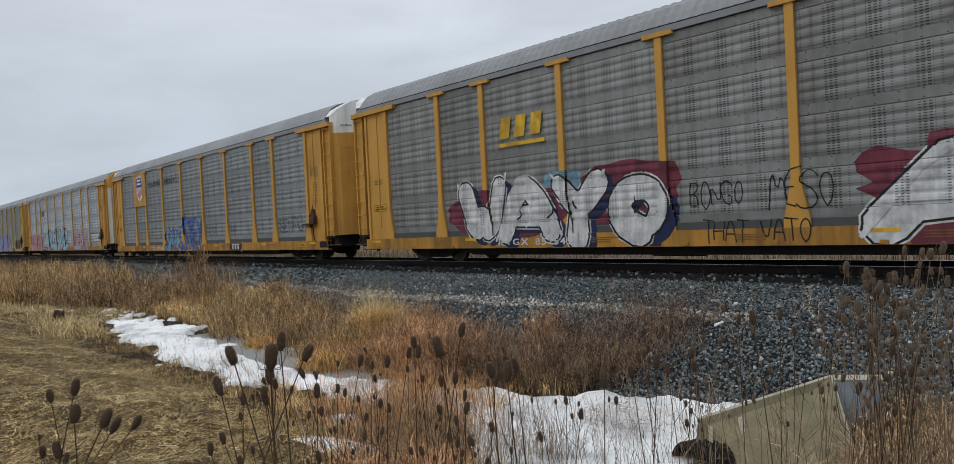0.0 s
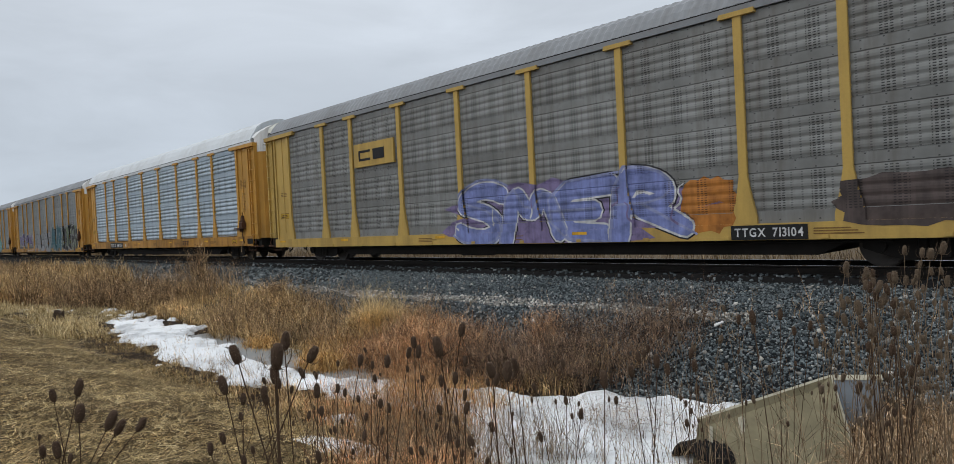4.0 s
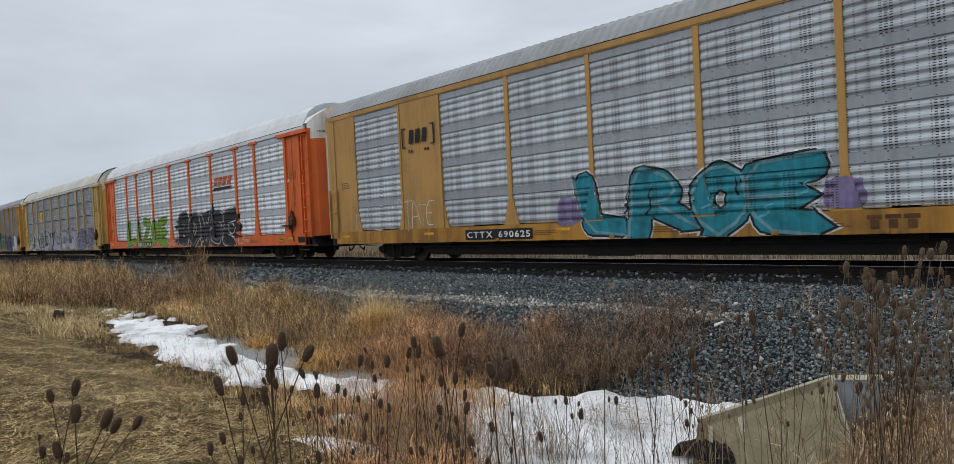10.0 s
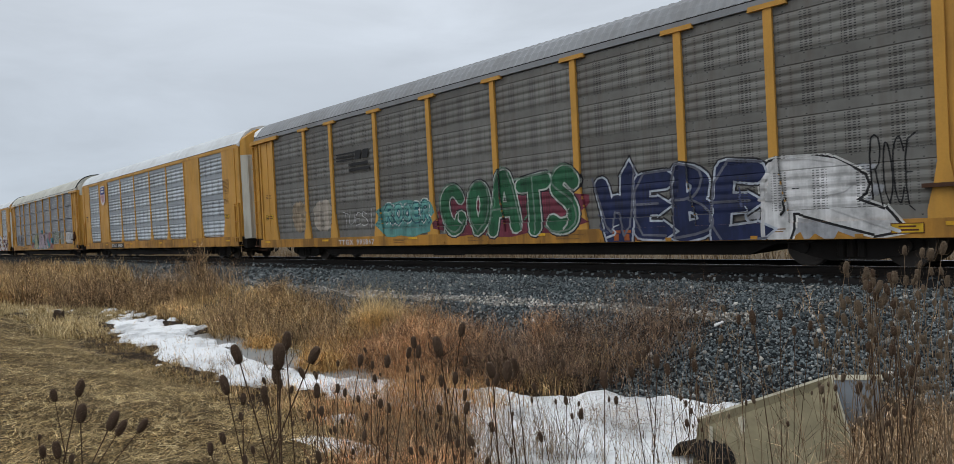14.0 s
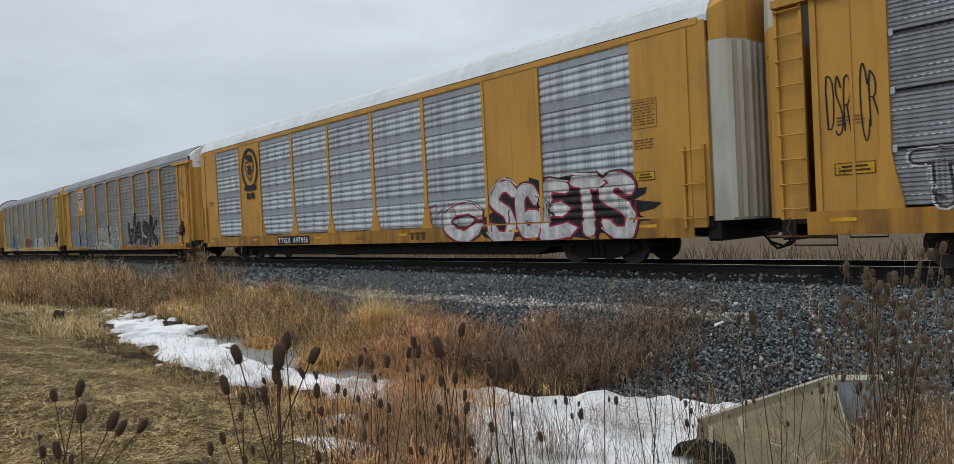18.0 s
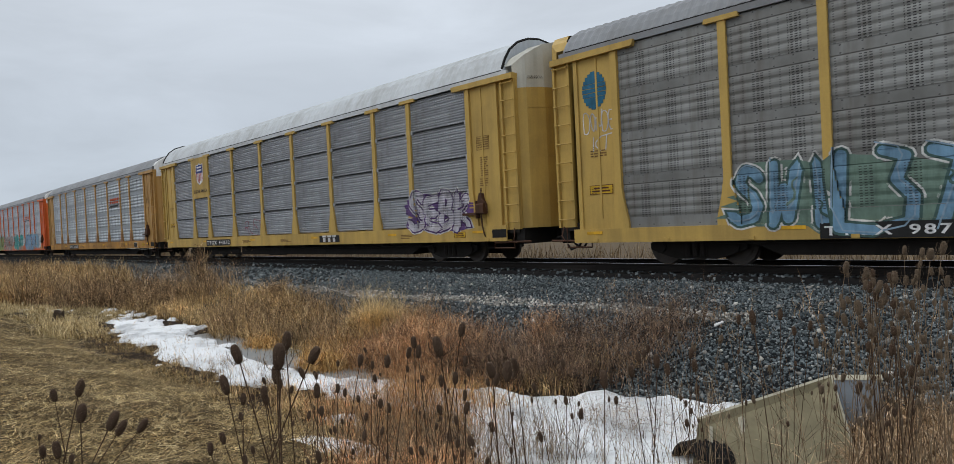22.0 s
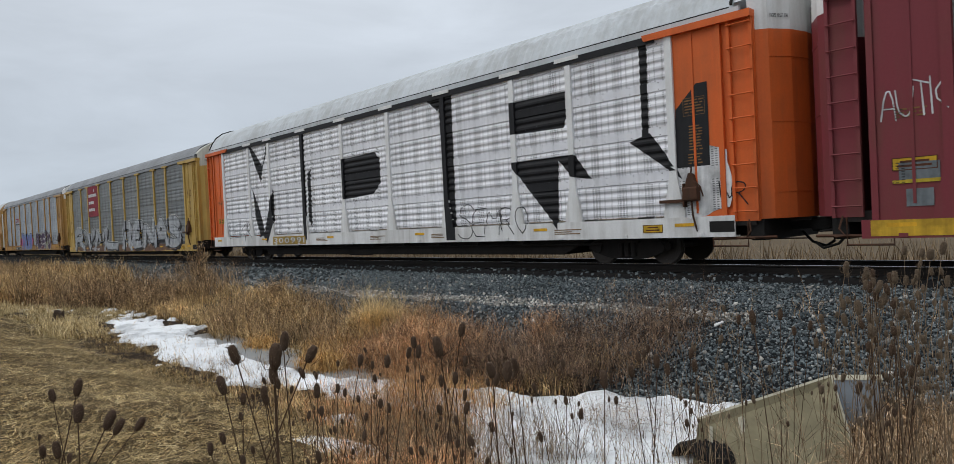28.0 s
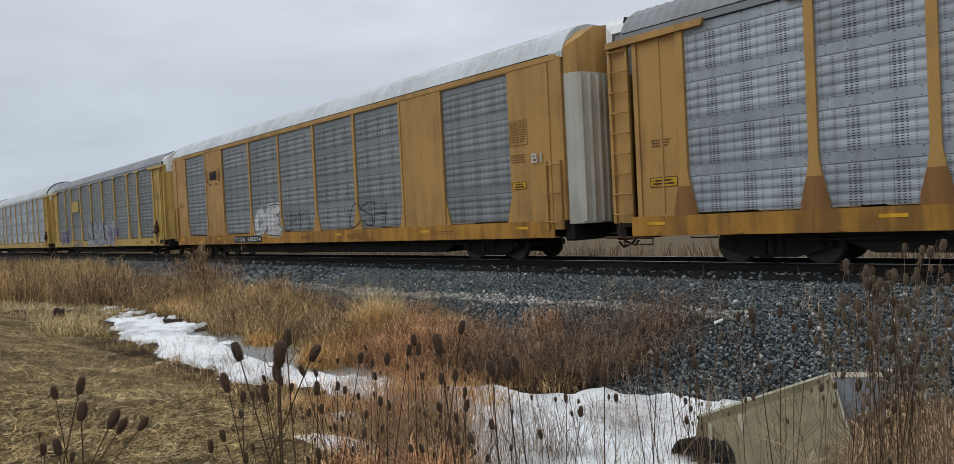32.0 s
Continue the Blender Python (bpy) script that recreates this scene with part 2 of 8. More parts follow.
def snow_material():
    m, n, l, b = nodes_of("old_snow")
    big, fine = tex(n, l, 0.8, 5), tex(n, l, 30, 6, rough=0.75)
    r = ramp(n, [(0.36, (0.44, 0.45, 0.46)), (0.49, (0.80, 0.815, 0.83)), (0.7, (0.92, 0.93, 0.945))])
    l.new(big.outputs["Fac"], r.inputs[0])
    s = ramp(n, [(0.34, (0.8,) * 3), (0.42, (0.0,) * 3)])
    l.new(fine.outputs["Fac"], s.inputs[0])
    l.new(mixed(n, l, s.outputs[0], r.outputs[0], (0.22, 0.19, 0.15)), b.inputs["Base Color"])
    b.inputs["Roughness"].default_value = 0.6
    mid = tex(n, l, 6, 5)
    bump(n, l, b, mid.outputs["Fac"], 0.7, 0.06)
    return m


SNOW = snow_material()
PALE_TIMBER = plain("pale_capping", (0.42, 0.39, 0.30), 0.85, 0, 0.3, 6.0, 0.3)
ICE = plain("ditch_ice", (0.24, 0.25, 0.25), 0.35, 0, 0.3, 2.0, 0.1)
CONCRETE = plain("weathered_concrete", (0.185, 0.160, 0.100), 0.9, 0, 0.55, 4.0, 0.5)
GALV = plain("galvanised_sheet", (0.13, 0.145, 0.16), 0.6, 0.1, 0.3, 3.0, 0.2)
PIPE = plain("black_plastic_pipe", (0.006, 0.006, 0.0065), 0.75, 0, 0.3, 10, 0.1)
STRAW = islands("cut_straw", [(0.0, (0.045, 0.028, 0.011)), (0.35, (0.33, 0.235, 0.105)), (0.8, (0.60, 0.455, 0.225)), (1.0, (0.80, 0.66, 0.40))], clumps=((2.2, 0.65, 1.25), (9.0, 0.45, 1.45)))
STRAW_DARK = islands("dead_grass_bits", [(0.0, (0.034, 0.019, 0.009)), (0.5, (0.15, 0.095, 0.044)), (1.0, (0.38, 0.27, 0.14))], clumps=CLUMPY)
STUBBLE = islands("brown_stubble", [(0.0, (0.060, 0.034, 0.013)), (0.5, (0.25, 0.165, 0.068)), (1.0, (0.50, 0.37, 0.18))], clumps=CLUMPY)
VERGE = islands("pale_verge_grass", [(0.0, (0.20, 0.135, 0.055)), (0.5, (0.52, 0.39, 0.19)), (1.0, (0.74, 0.60, 0.35))], clumps=((3.0, 0.7, 1.2),))
TAN_GRASS = islands("dry_tan_grass", [(0.0, (0.10, 0.058, 0.024)), (0.5, (0.46, 0.295, 0.13)), (1.0, (0.80, 0.59, 0.31))], clumps=((1.6, 0.6, 1.35), (7.0, 0.5, 1.4)))
GOLD_GRASS = islands("golden_grass", [(0.0, (0.17, 0.085, 0.026)), (0.5, (0.50, 0.285, 0.095)), (1.0, (0.74, 0.50, 0.23))], clumps=((9.0, 0.6, 1.3),))
RUST_GRASS = islands("dry_reddish_weed", [(0.0, (0.11, 0.045, 0.018)), (0.5, (0.54, 0.265, 0.118)), (1.0, (0.86, 0.58, 0.33))], clumps=CLUMPY)
RUST_TAN = islands("rust_tan_grass", [(0.0, (0.050, 0.027, 0.013)), (0.45, (0.24, 0.145, 0.074)), (0.85, (0.45, 0.31, 0.18)), (1.0, (0.70, 0.56, 0.40))], clumps=((14.0, 0.6, 1.3),))
BROWN_WEED = islands("dry_brown_weed", [(0.0, (0.030, 0.017, 0.010)), (0.5, (0.25, 0.155, 0.082)), (1.0, (0.66, 0.47, 0.27))], clumps=((3.0, 0.4, 1.5), (11.0, 0.4, 1.6)))
DARK_WEED = islands("dark_brown_weed", [(0.0, (0.014, 0.009, 0.007)), (0.5, (0.125, 0.076, 0.052)), (1.0, (0.48, 0.335, 0.22))], clumps=((3.0, 0.45, 1.4), (11.0, 0.4, 1.5)))
GREY_WEED = islands("grey_dead_stalk", [(0.0, (0.035, 0.024, 0.018)), (0.5, (0.165, 0.11, 0.066)), (1.0, (0.48, 0.36, 0.23))])
FAR_REED = islands("far_tan_reed", [(0.0, (0.06, 0.038, 0.02)), (0.5, (0.19, 0.128, 0.068)), (1.0, (0.38, 0.285, 0.17))])
TEASEL_HEAD = islands("teasel_bristle", [(0.0, (0.024, 0.015, 0.010)), (0.6, (0.085, 0.056, 0.038)), (1.0, (0.50, 0.38, 0.28))], 0.9)
TEASEL_STEM = plain("teasel_stem", (0.070, 0.042, 0.026), 0.85, 0, 0.4, 25, 0.3)
PALE_HEAD = islands("pale_teasel_bristle", [(0.0, (0.030, 0.020, 0.013)), (0.5, (0.085, 0.060, 0.040)), (1.0, (0.36, 0.28, 0.20))], 0.9)
PALE_STEM = plain("pale_teasel_stem", (0.19, 0.135, 0.085), 0.85, 0, 0.4, 25, 0.3)
BARK = plain("stump_wood", (0.060, 0.042, 0.030), 0.9, 0, 0.6, 14, 0.8)


def field_material():
    m, n, l, b = nodes_of("mown_field")
    big = tex(n, l, 0.5, 4, (1, 1, 1))
    fine = tex(n, l, 26, 6, (1, 1.6, 1), 0.75)
    # the dark stops put the shade between tufts into the ground colour
    r = ramp(n, [(0.38, (0.012, 0.008, 0.004)), (0.52, (0.085, 0.058, 0.026)), (0.68, (0.30, 0.218, 0.10))])
    l.new(fine.outputs["Fac"], r.inputs[0])
    k = ramp(n, [(0.35, (0.75, 0.72, 0.68)), (0.65, (1.15, 1.15, 1.1))])
    l.new(big.outputs["Fac"], k.inputs[0])
    l.new(mixed(n, l, 1.0, r.outputs[0], k.outputs[0], "MULTIPLY"), b.inputs["Base Color"])
    b.inputs["Roughness"].default_value = 0.95
    b.inputs["Specular IOR Level"].default_value = 0.1
    bump(n, l, b, fine.outputs["Fac"], 0.8, 0.03)
    return m


FIELD = field_material()
# dead grass, blackened in colour for the shade among the weeds
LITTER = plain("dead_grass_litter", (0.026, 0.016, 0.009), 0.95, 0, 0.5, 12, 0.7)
FAR_FIELD = plain("far_dry_field", (0.11, 0.08, 0.048), 0.95, 0, 0.25, 0.4, 0.3)
# strip along the track; shade below the train is put into its colour
TRACK_BED = plain("dark_track_bed", (0.013, 0.0125, 0.0125), 0.95, 0, 0.5, 18, 0.6)
PALE_GRASS = islands("pale_dry_grass", [(0.0, (0.42, 0.26, 0.08)), (0.5, (0.84, 0.60, 0.26)), (1.0, (0.95, 0.76, 0.44))])


# ---------------- building helpers ----------------
def mesh_of(name, verts, faces):
    me = bpy.data.meshes.new(name)
    me.from_pydata([tuple(v) for v in verts], [], faces)
    me.update()
    return me


def mesh_fast(name, verts, tris):
    """A mesh from arrays of corners and of faces with one count of corners."""
    me = bpy.data.meshes.new(name)
    v = np.asarray(verts, dtype=np.float32)
    f = np.asarray(tris, dtype=np.int32)
    n, k = f.shape
    me.vertices.add(len(v))
    me.vertices.foreach_set("co", v.ravel())
    me.loops.add(n * k)
    me.loops.foreach_set("vertex_index", f.ravel())
    me.polygons.add(n)
    me.polygons.foreach_set("loop_start", np.arange(0, n * k, k, dtype=np.int32))
    me.update(calc_edges=True)
    return me


class Shape:
    """Gathers boxes, tubes and sheets into one mesh."""

    def __init__(self):
        self.v, self.f = [], []

    def add(self, verts, faces):
        k = len(self.v)
        self.v += [tuple(p) for p in verts]
        self.f += [tuple(i + k for i in q) for q in faces]
        return self

    def box(self, x0, x1, y0, y1, z0, z1, c=0.0):
        """A box; c chamfers the four edges along x."""
        if c <= 0:
            ring = [(y0, z0), (y1, z0), (y1, z1), (y0, z1)]
        else:
            ring = [(y0 + c, z0), (y1 - c, z0), (y1, z0 + c), (y1, z1 - c), (y1 - c, z1), (y0 + c, z1), (y0, z1 - c), (y0, z0 + c)]
        return self.prism_x(ring, x0, x1)

    def prism_x(self, ring, x0, x1):
        n = len(ring)
        v = [(x0, y, z) for y, z in ring] + [(x1, y, z) for y, z in ring]
        f = [(i, (i + 1) % n, n + (i + 1) % n, n + i) for i in range(n)]
        return self.add(v, f + [tuple(range(n - 1, -1, -1)), tuple(range(n, 2 * n))])

    def prism_y(self, ring, y0, y1):
        """ring of (x, z), anticlockwise as seen from -y."""
        n = len(ring)
        v = [(x, y0, z) for x, z in ring] + [(x, y1, z) for x, z in ring]
        f = [(i, (i + 1) % n, n + (i + 1) % n, n + i)[::-1] for i in range(n)]
        return self.add(v, f + [tuple(range(n)), tuple(range(2 * n - 1, n - 1, -1))])

    def prism_z(self, ring, z0, z1):
        n = len(ring)
        v = [(x, y, z0) for x, y in ring] + [(x, y, z1) for x, y in ring]
        f = [(i, (i + 1) % n, n + (i + 1) % n, n + i) for i in range(n)]
        return self.add(v, f + [tuple(range(n - 1, -1, -1)), tuple(range(n, 2 * n))])

    def tube(self, pts, radii, sides=6):
        pts = [Vector(p) for p in pts]
        if isinstance(radii, (int, float)):
            radii = [radii] * len(pts)
        v, f = [], []
        for i, p in enumerate(pts):
            d = (pts[min(i + 1, len(pts) - 1)] - pts[max(i - 1, 0)]).normalized()
            a = d.cross(Vector((0, 0, 1)) if abs(d.z) < 0.9 else Vector((1, 0, 0))).normalized()
            b = d.cross(a)
            for k in range(sides):
                w = 2 * math.pi * k / sides
                v.append(p + (a * math.cos(w) + b * math.sin(w)) * radii[i])
        for i in range(len(pts) - 1):
            for k in range(sides):
                q, r = i * sides + k, i * sides + (k + 1) % sides
                f.append((q, r, r + sides, q + sides))
        f += [tuple(range(sides - 1, -1, -1)), tuple(range(len(v) - sides, len(v)))]
        return self.add(v, f)

    def wheel(self, x, z, r, y0, y1, sides=20):
        ring = [(x + r * math.cos(2 * math.pi * i / sides), z + r * math.sin(2 * math.pi * i / sides)) for i in range(sides)]
        return self.prism_y(ring, y0, y1)

    def mesh(self, name):
        return mesh_of(name, self.v, self.f)


def part(name, me, material, parent, label="", m=None):
    """Links a mesh as one part of a thing; alike parts share the mesh."""
    if not me.materials:
        me.materials.append(material)
    ob = new(name, me)
    ob.material_slots[0].link = "OBJECT"
    ob.material_slots[0].material = material
    if parent is not None:
        ob.parent = parent
    if m is not None:
        ob.matrix_basis = m
    if label:
        tagged(ob, label)
    return ob


def thing(name, label, category, group="", m=None, kind=""):
    ob = new(name)
    ob.empty_display_size = 0.2
    if m is not None:
        ob.matrix_basis = m
    return tagged(ob, label, category, group, kind)


# ---------------- the ground ----------------
TRACK_Y = 14.8


def lerp_profile(y):
    ys = [-200, -30, 0.2, 1.6, 3.2, 4.1, 5.2, 7.6, 8.5, 10.3, 11.3, 12.9, 13.32, 13.45, 16.15, 16.3, 16.8, 19.5, 22, 60, 4000]
    zs = [-0.45, -0.42, -0.42, -0.60, -1.04, -1.31, -1.38, -1.38, -1.28, -0.78, -0.62, -0.36, -0.32, -0.205, -0.205, -0.32, -0.36, -1.2, -1.1, -0.9, -0.9]
    return np.interp(y, ys, zs)


def wob(x, y, s, seed=0.0):
    """Cheap smooth waves in place of noise, for arrays."""
    return (np.sin(x * s + 1.3 * np.sin(y * s * 0.7 + seed)) + np.sin(y * s * 1.3 + 1.7 * np.sin(x * s * 0.6 + 2 + seed))
            + 0.6 * np.sin(x * s * 2.3 + y * s * 1.9 + seed * 3)) / 2.6


def ground_z(x, y):
    x, y = np.asarray(x, float), np.asarray(y, float)
    z = lerp_profile(y + 0.25 * wob(x, y, 0.35, 1.0) * np.clip((9.5 - y) / 3, 0, 1) * np.clip((y + 2) / 3, 0, 1))
    rough = np.clip((9.5 - y) / 2, 0, 1)
    return z + 0.035 * wob(x, y, 1.9, 2.0) * rough + 0.02 * wob(x, y, 5.1, 4.0) * rough


def ground():
    xs = np.concatenate([[-4000, -1500, -600, -300, -160, -100, -80], np.arange(-66, -30, 1.5), np.arange(-30, 12.01, 0.22),
                         [13, 15, 20, 30, 60, 120, 400, 1500, 4000]])
    ys = np.concatenate([[-1500, -300, -100, -40, -20, -12, -8, -6, -5], np.arange(-4, 13.2, 0.22), [13.25, 13.32, 13.38, 13.45, 14.8, 16.15, 16.3, 16.8, 18, 19.5, 22, 30, 45, 60, 100, 200, 500, 1500, 4000]])
    gx, gy = np.meshgrid(xs, ys)
    gz = ground_z(gx, gy)
    v = np.stack([gx, gy, gz], -1).reshape(-1, 3)
    nx, ny = len(xs), len(ys)
    i, j = np.meshgrid(np.arange(nx - 1), np.arange(ny - 1))
    a = (j * nx + i).ravel()
    f = np.stack([a, a + 1, a + nx + 1, a + nx], -1)
    me = mesh_fast("ground", v, f)
    for mt in (FIELD, LITTER, BALLAST_BED, FAR_FIELD, TRACK_BED):
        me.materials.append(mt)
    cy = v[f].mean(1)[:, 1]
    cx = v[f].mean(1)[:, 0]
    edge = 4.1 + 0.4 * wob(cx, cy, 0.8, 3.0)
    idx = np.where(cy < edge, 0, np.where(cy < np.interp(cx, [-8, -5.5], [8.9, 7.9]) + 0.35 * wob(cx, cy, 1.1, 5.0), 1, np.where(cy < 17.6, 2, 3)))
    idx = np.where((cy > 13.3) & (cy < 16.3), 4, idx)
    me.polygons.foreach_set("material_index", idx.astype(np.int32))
    me.polygons.foreach_set("use_smooth", np.ones(len(f), bool))
    ob = new("ground", me)
    tagged(ob, "mown field, weedy ditch and ballast embankment beside the railway", "ground", kind="structure")
    return ob


ground()


def track():
    top = thing("railway_track", "single railway track on dark timber ties in grey ballast", "railway track", kind="structure")
    for i, y in enumerate((TRACK_Y - 0.755, TRACK_Y + 0.755)):
        web = Shape()
        ring = [(y - 0.075, -0.185), (y + 0.075, -0.185), (y + 0.07, -0.172), (y + 0.012, -0.155), (y + 0.009, -0.05), (y + 0.036, -0.035),
                (y + 0.036, -0.012), (y + 0.026, -0.004), (y - 0.026, -0.004), (y - 0.036, -0.012), (y - 0.036, -0.035), (y - 0.009, -0.05), (y - 0.012, -0.155), (y - 0.07, -0.172)]
        web.prism_x(ring, -900, 300)
        rail = part("rail", web.mesh("rail"), RAIL, top, "rust-dark steel rail")
        part("rail_head", Shape().box(-900, 300, y - 0.03, y + 0.03, -0.004, 0.0).mesh("rail_head"), RAIL_TOP, rail, "polished running surface")
    rnd = random.Random(4)
    tie = Shape().box(-0.115, 0.115, -1.3, 1.3, -0.36, -0.187, 0.012).mesh("tie")
    plate = Shape().box(-0.1, 0.1, -0.19, 0.19, -0.188, -0.176).mesh("tie_plate")
    for i in range(170):
        x = -68 + i * 0.51
        t = part("tie", tie, TIE, top, m=pose(x + rnd.uniform(-0.03, 0.03), TRACK_Y + rnd.uniform(-0.04, 0.04), rnd.uniform(-0.012, 0.006), 0, 0, rnd.uniform(-1, 1)))
    far = Shape()
    for i in range(700):
        far.box(-70 - i * 0.51 - 0.115, -70 - i * 0.51 + 0.115, TRACK_Y - 1.3, TRACK_Y + 1.3, -0.36, -0.187)
    for i in range(300):
        far.box(19 + i * 0.51, 19.23 + i * 0.51, TRACK_Y - 1.3, TRACK_Y + 1.3, -0.36, -0.187)
    tagged(part("far_ties", far.mesh("far_ties"), TIE, top), kind="stuff")


track()


# ---------------- the train ----------------
LB, HALF = 27.2, 13.6      # length of a wagon's body
PITCH, LEAD = 28.417, -133.87   # coupling length, and the place of the first counted gap at the start
# slack in the couplings: how far each wagon stands ahead of its even place
SLACK = {-5: 0.24, -4: -0.02, -3: -0.28, -2: -0.1, -1: 0.10, 0: 0.01, 1: -0.12, 2: -0.03, 3: -0.05, 4: -0.01, 5: 0.09, 6: 0.12, 7: 0.17, 8: 0.18, 9: 0.19, 10: 0.25, 11: 0.24, 12: 0.30,
         13: 0.32, 14: 0.30, 15: 0.29, 16: 0.33, 17: 0.34, 18: 0.34}
# top and foot of the side sill: older wagons ride on a lower sill with a kick plate over it
SILLS = {"high": (0.64, 1.08), "mid": (0.56, 0.89), "low": (0.45, 0.80)}
SIDE = 1.6                    # half the width over the sills
Z_ROW, Z_TOP = 1.12, 5.12
BAYS = [1.90, 4.55, 6.48, 9.29, 12.13, 14.94, 17.75, 20.59, 22.53, 25.30]
FRAMED = [(1.95, 4.5), (6.55, 9.25), (9.4, 12.0), (12.12, 14.82), (14.96, 17.6), (17.74, 20.35), (22.45, 25.2)]


def ribbed(style):
    """The cross-section of one sheet, 1 m high: height and depth."""
    k = []
    if style == "slot":
        for i in range(12):
            z = i * 0.078
            k += [(z, 0.0), (z + 0.014, 0.022), (z + 0.044, 0.022), (z + 0.058, 0.0)]
        return k + [(0.94, 0.0), (0.945, 0.03), (0.962, 0.03), (0.964, -0.05), (1.0, -0.05)]
    d = 0.034 if style == "deep" else 0.013
    for i in range(4):
        z = i * 0.192
        k += [(z, 0.0), (z + 0.022, 0.0), (z + 0.075, d), (z + 0.125, d), (z + 0.175, 0.004)]
    return k + [(0.768, 0.0), (0.785, d), (0.984, d), (0.987, -0.012), (1.0, -0.012)]


PROFILE = {s: ribbed(s) for s in ("perforated", "deep", "slot")}
KNOTS = {s: sorted({round(Z_ROW + r + z, 4) for r in range(4) for z, d in PROFILE[s]}) for s in PROFILE}
DEPTH = {s: ([z for z, d in PROFILE[s]], [d for z, d in PROFILE[s]]) for s in PROFILE}
FACE = 1.52
MESHES = {}


def shared(key, make):
    if key not in MESHES:
        MESHES[key] = make()
    return MESHES[key]


def sheet(style, w, rows=1):
    def make():
        v, f = [], []
        pts = [(r + z, d) for r in range(rows) for z, d in PROFILE[style]]
        for z, d in pts:
            v += [(0, -d, z), (w, -d, z)]
        for i in range(len(pts) - 1):
            f.append((2 * i, 2 * i + 1, 2 * i + 3, 2 * i + 2))
        k = len(v)   # folded back edges give the sheet its thickness
        v += [(0, 0.06, 0), (w, 0.06, 0), (0, 0.06, rows), (w, 0.06, rows)]
        f += [(k, k + 1, 1, 0), (2 * len(pts) - 2, 2 * len(pts) - 1, k + 3, k + 2)]
        return mesh_of("panel", v, f)
    return shared(("sheet", style, round(w, 2), rows), make)


def post_mesh(z=1.08):
    def make():
        s = Shape().prism_y([(-0.25, z - 0.01), (0.25, z - 0.01), (0.25, z + 0.14), (0.14, z + 0.62), (0.085, z + 0.97), (0.085, 5.06), (-0.085, 5.06), (-0.085, z + 0.97), (-0.14, z + 0.62), (-0.25, z + 0.14)], -SIDE, -1.47)
        return s.mesh("post")
    return shared(("post", z), make)


def cap_mesh():
    return shared("cap", lambda: Shape().prism_y([(-0.38, 5.06), (0.38, 5.06), (0.36, 5.16), (-0.36, 5.16)], -SIDE - 0.03, -1.47).mesh("post_cap"))


ROOF = [(-1.56, 5.16), (-1.56, 5.30), (-1.42, 5.52), (-1.22, 5.74), (-0.9, 5.92), (-0.45, 6.04), (0, 6.08)]
ROOF = ROOF + [(-y, z) for y, z in ROOF[-2::-1]]


def roof_mesh(x0, x1, lift=0.0, smooth=False):
    def make():
        n = int((x1 - x0) / 0.062)
        v, f = [], []
        m = len(ROOF)
        for i in range(n + 1):
            x, up = x0 + (x1 - x0) * i / n, (0.0, 0.016, 0.016, 0.0)[i % 4] if 0 < i < n and not smooth else 0.010 if i % 24 == 1 else 0.0
            for j, (y, z) in enumerate(ROOF):
                k = up if 0 < j < m - 1 else 0
                v.append((x, y * (1 + k * 0.5), z + k + lift * max(0.0, z - 5.3) / 0.78))
        for i in range(n):
            for j in range(m - 1):
                a = i * m + j
                f.append((a, a + m, a + m + 1, a + 1))
        f += [tuple(range(m)), tuple(range(len(v) - 1, len(v) - m - 1, -1))]
        return mesh_of("roof", v, f)
    return shared(("roof", x0, x1, lift, smooth), make)


def end_plan(round_end=True):
    return [(0.15, -1.5), (-0.15, -1.30), (-0.41, -0.85), (-0.53, -0.3), (-0.53, 0.0)] if round_end else [(0.1, -1.5), (0.0, -1.46), (-0.24, -1.38), (-0.46, -0.9), (-0.53, 0.0)]


def end_door(z0, z1, round_end):
    """Half of an end: a curved leaf from the side to the middle, at the left end, near side."""
    def make():
        p = end_plan(round_end)
        back = [(x + 0.07, y + (0.05 if i == 0 else 0)) for i, (x, y) in enumerate(p)]
        ring = p + back[::-1]
        s = Shape().prism_z(ring[::-1], z0, z1)
        return s.mesh("end_door")
    return shared(("end", z0, z1, round_end), make)


def door_ribs(round_end, mirror, z0=0.98, z1=4.75):
    """Raised ribs of one end leaf: three level bands on the curved ones, six upright corrugations on the flat ones."""
    out, p = [], end_plan(round_end)
    for i in range(3 if round_end else 6):
        def make():
            s = Shape()
            if round_end:
                zz = (1.5, 2.9, 4.2)[i]
                s.prism_z([(x - 0.012, y) for x, y in p[1:]][::-1] + [(x + 0.01, y) for x, y in p[1:]], zz, zz + 0.05)
            else:
                y = -1.35 + i * 0.23
                x = float(np.interp(y + 0.05, [-1.46, -1.38, -0.9, 0], [0, -0.24, -0.46, -0.53]))
                s.prism_z([(x - 0.045, y), (x - 0.045, y + 0.1), (x + 0.03, y + 0.14), (x + 0.03, y - 0.04)][::-1], z0 + 0.05, z1 - 0.05)
            me = s.mesh("door_rib")
            if mirror > 0:
                return me
            return mesh_of("door_rib", [(q.co.x, -q.co.y, q.co.z) for q in me.vertices], [tuple(f.vertices)[::-1] for f in me.polygons])
        out.append(shared(("rib", round_end, mirror, i), make))
    return out


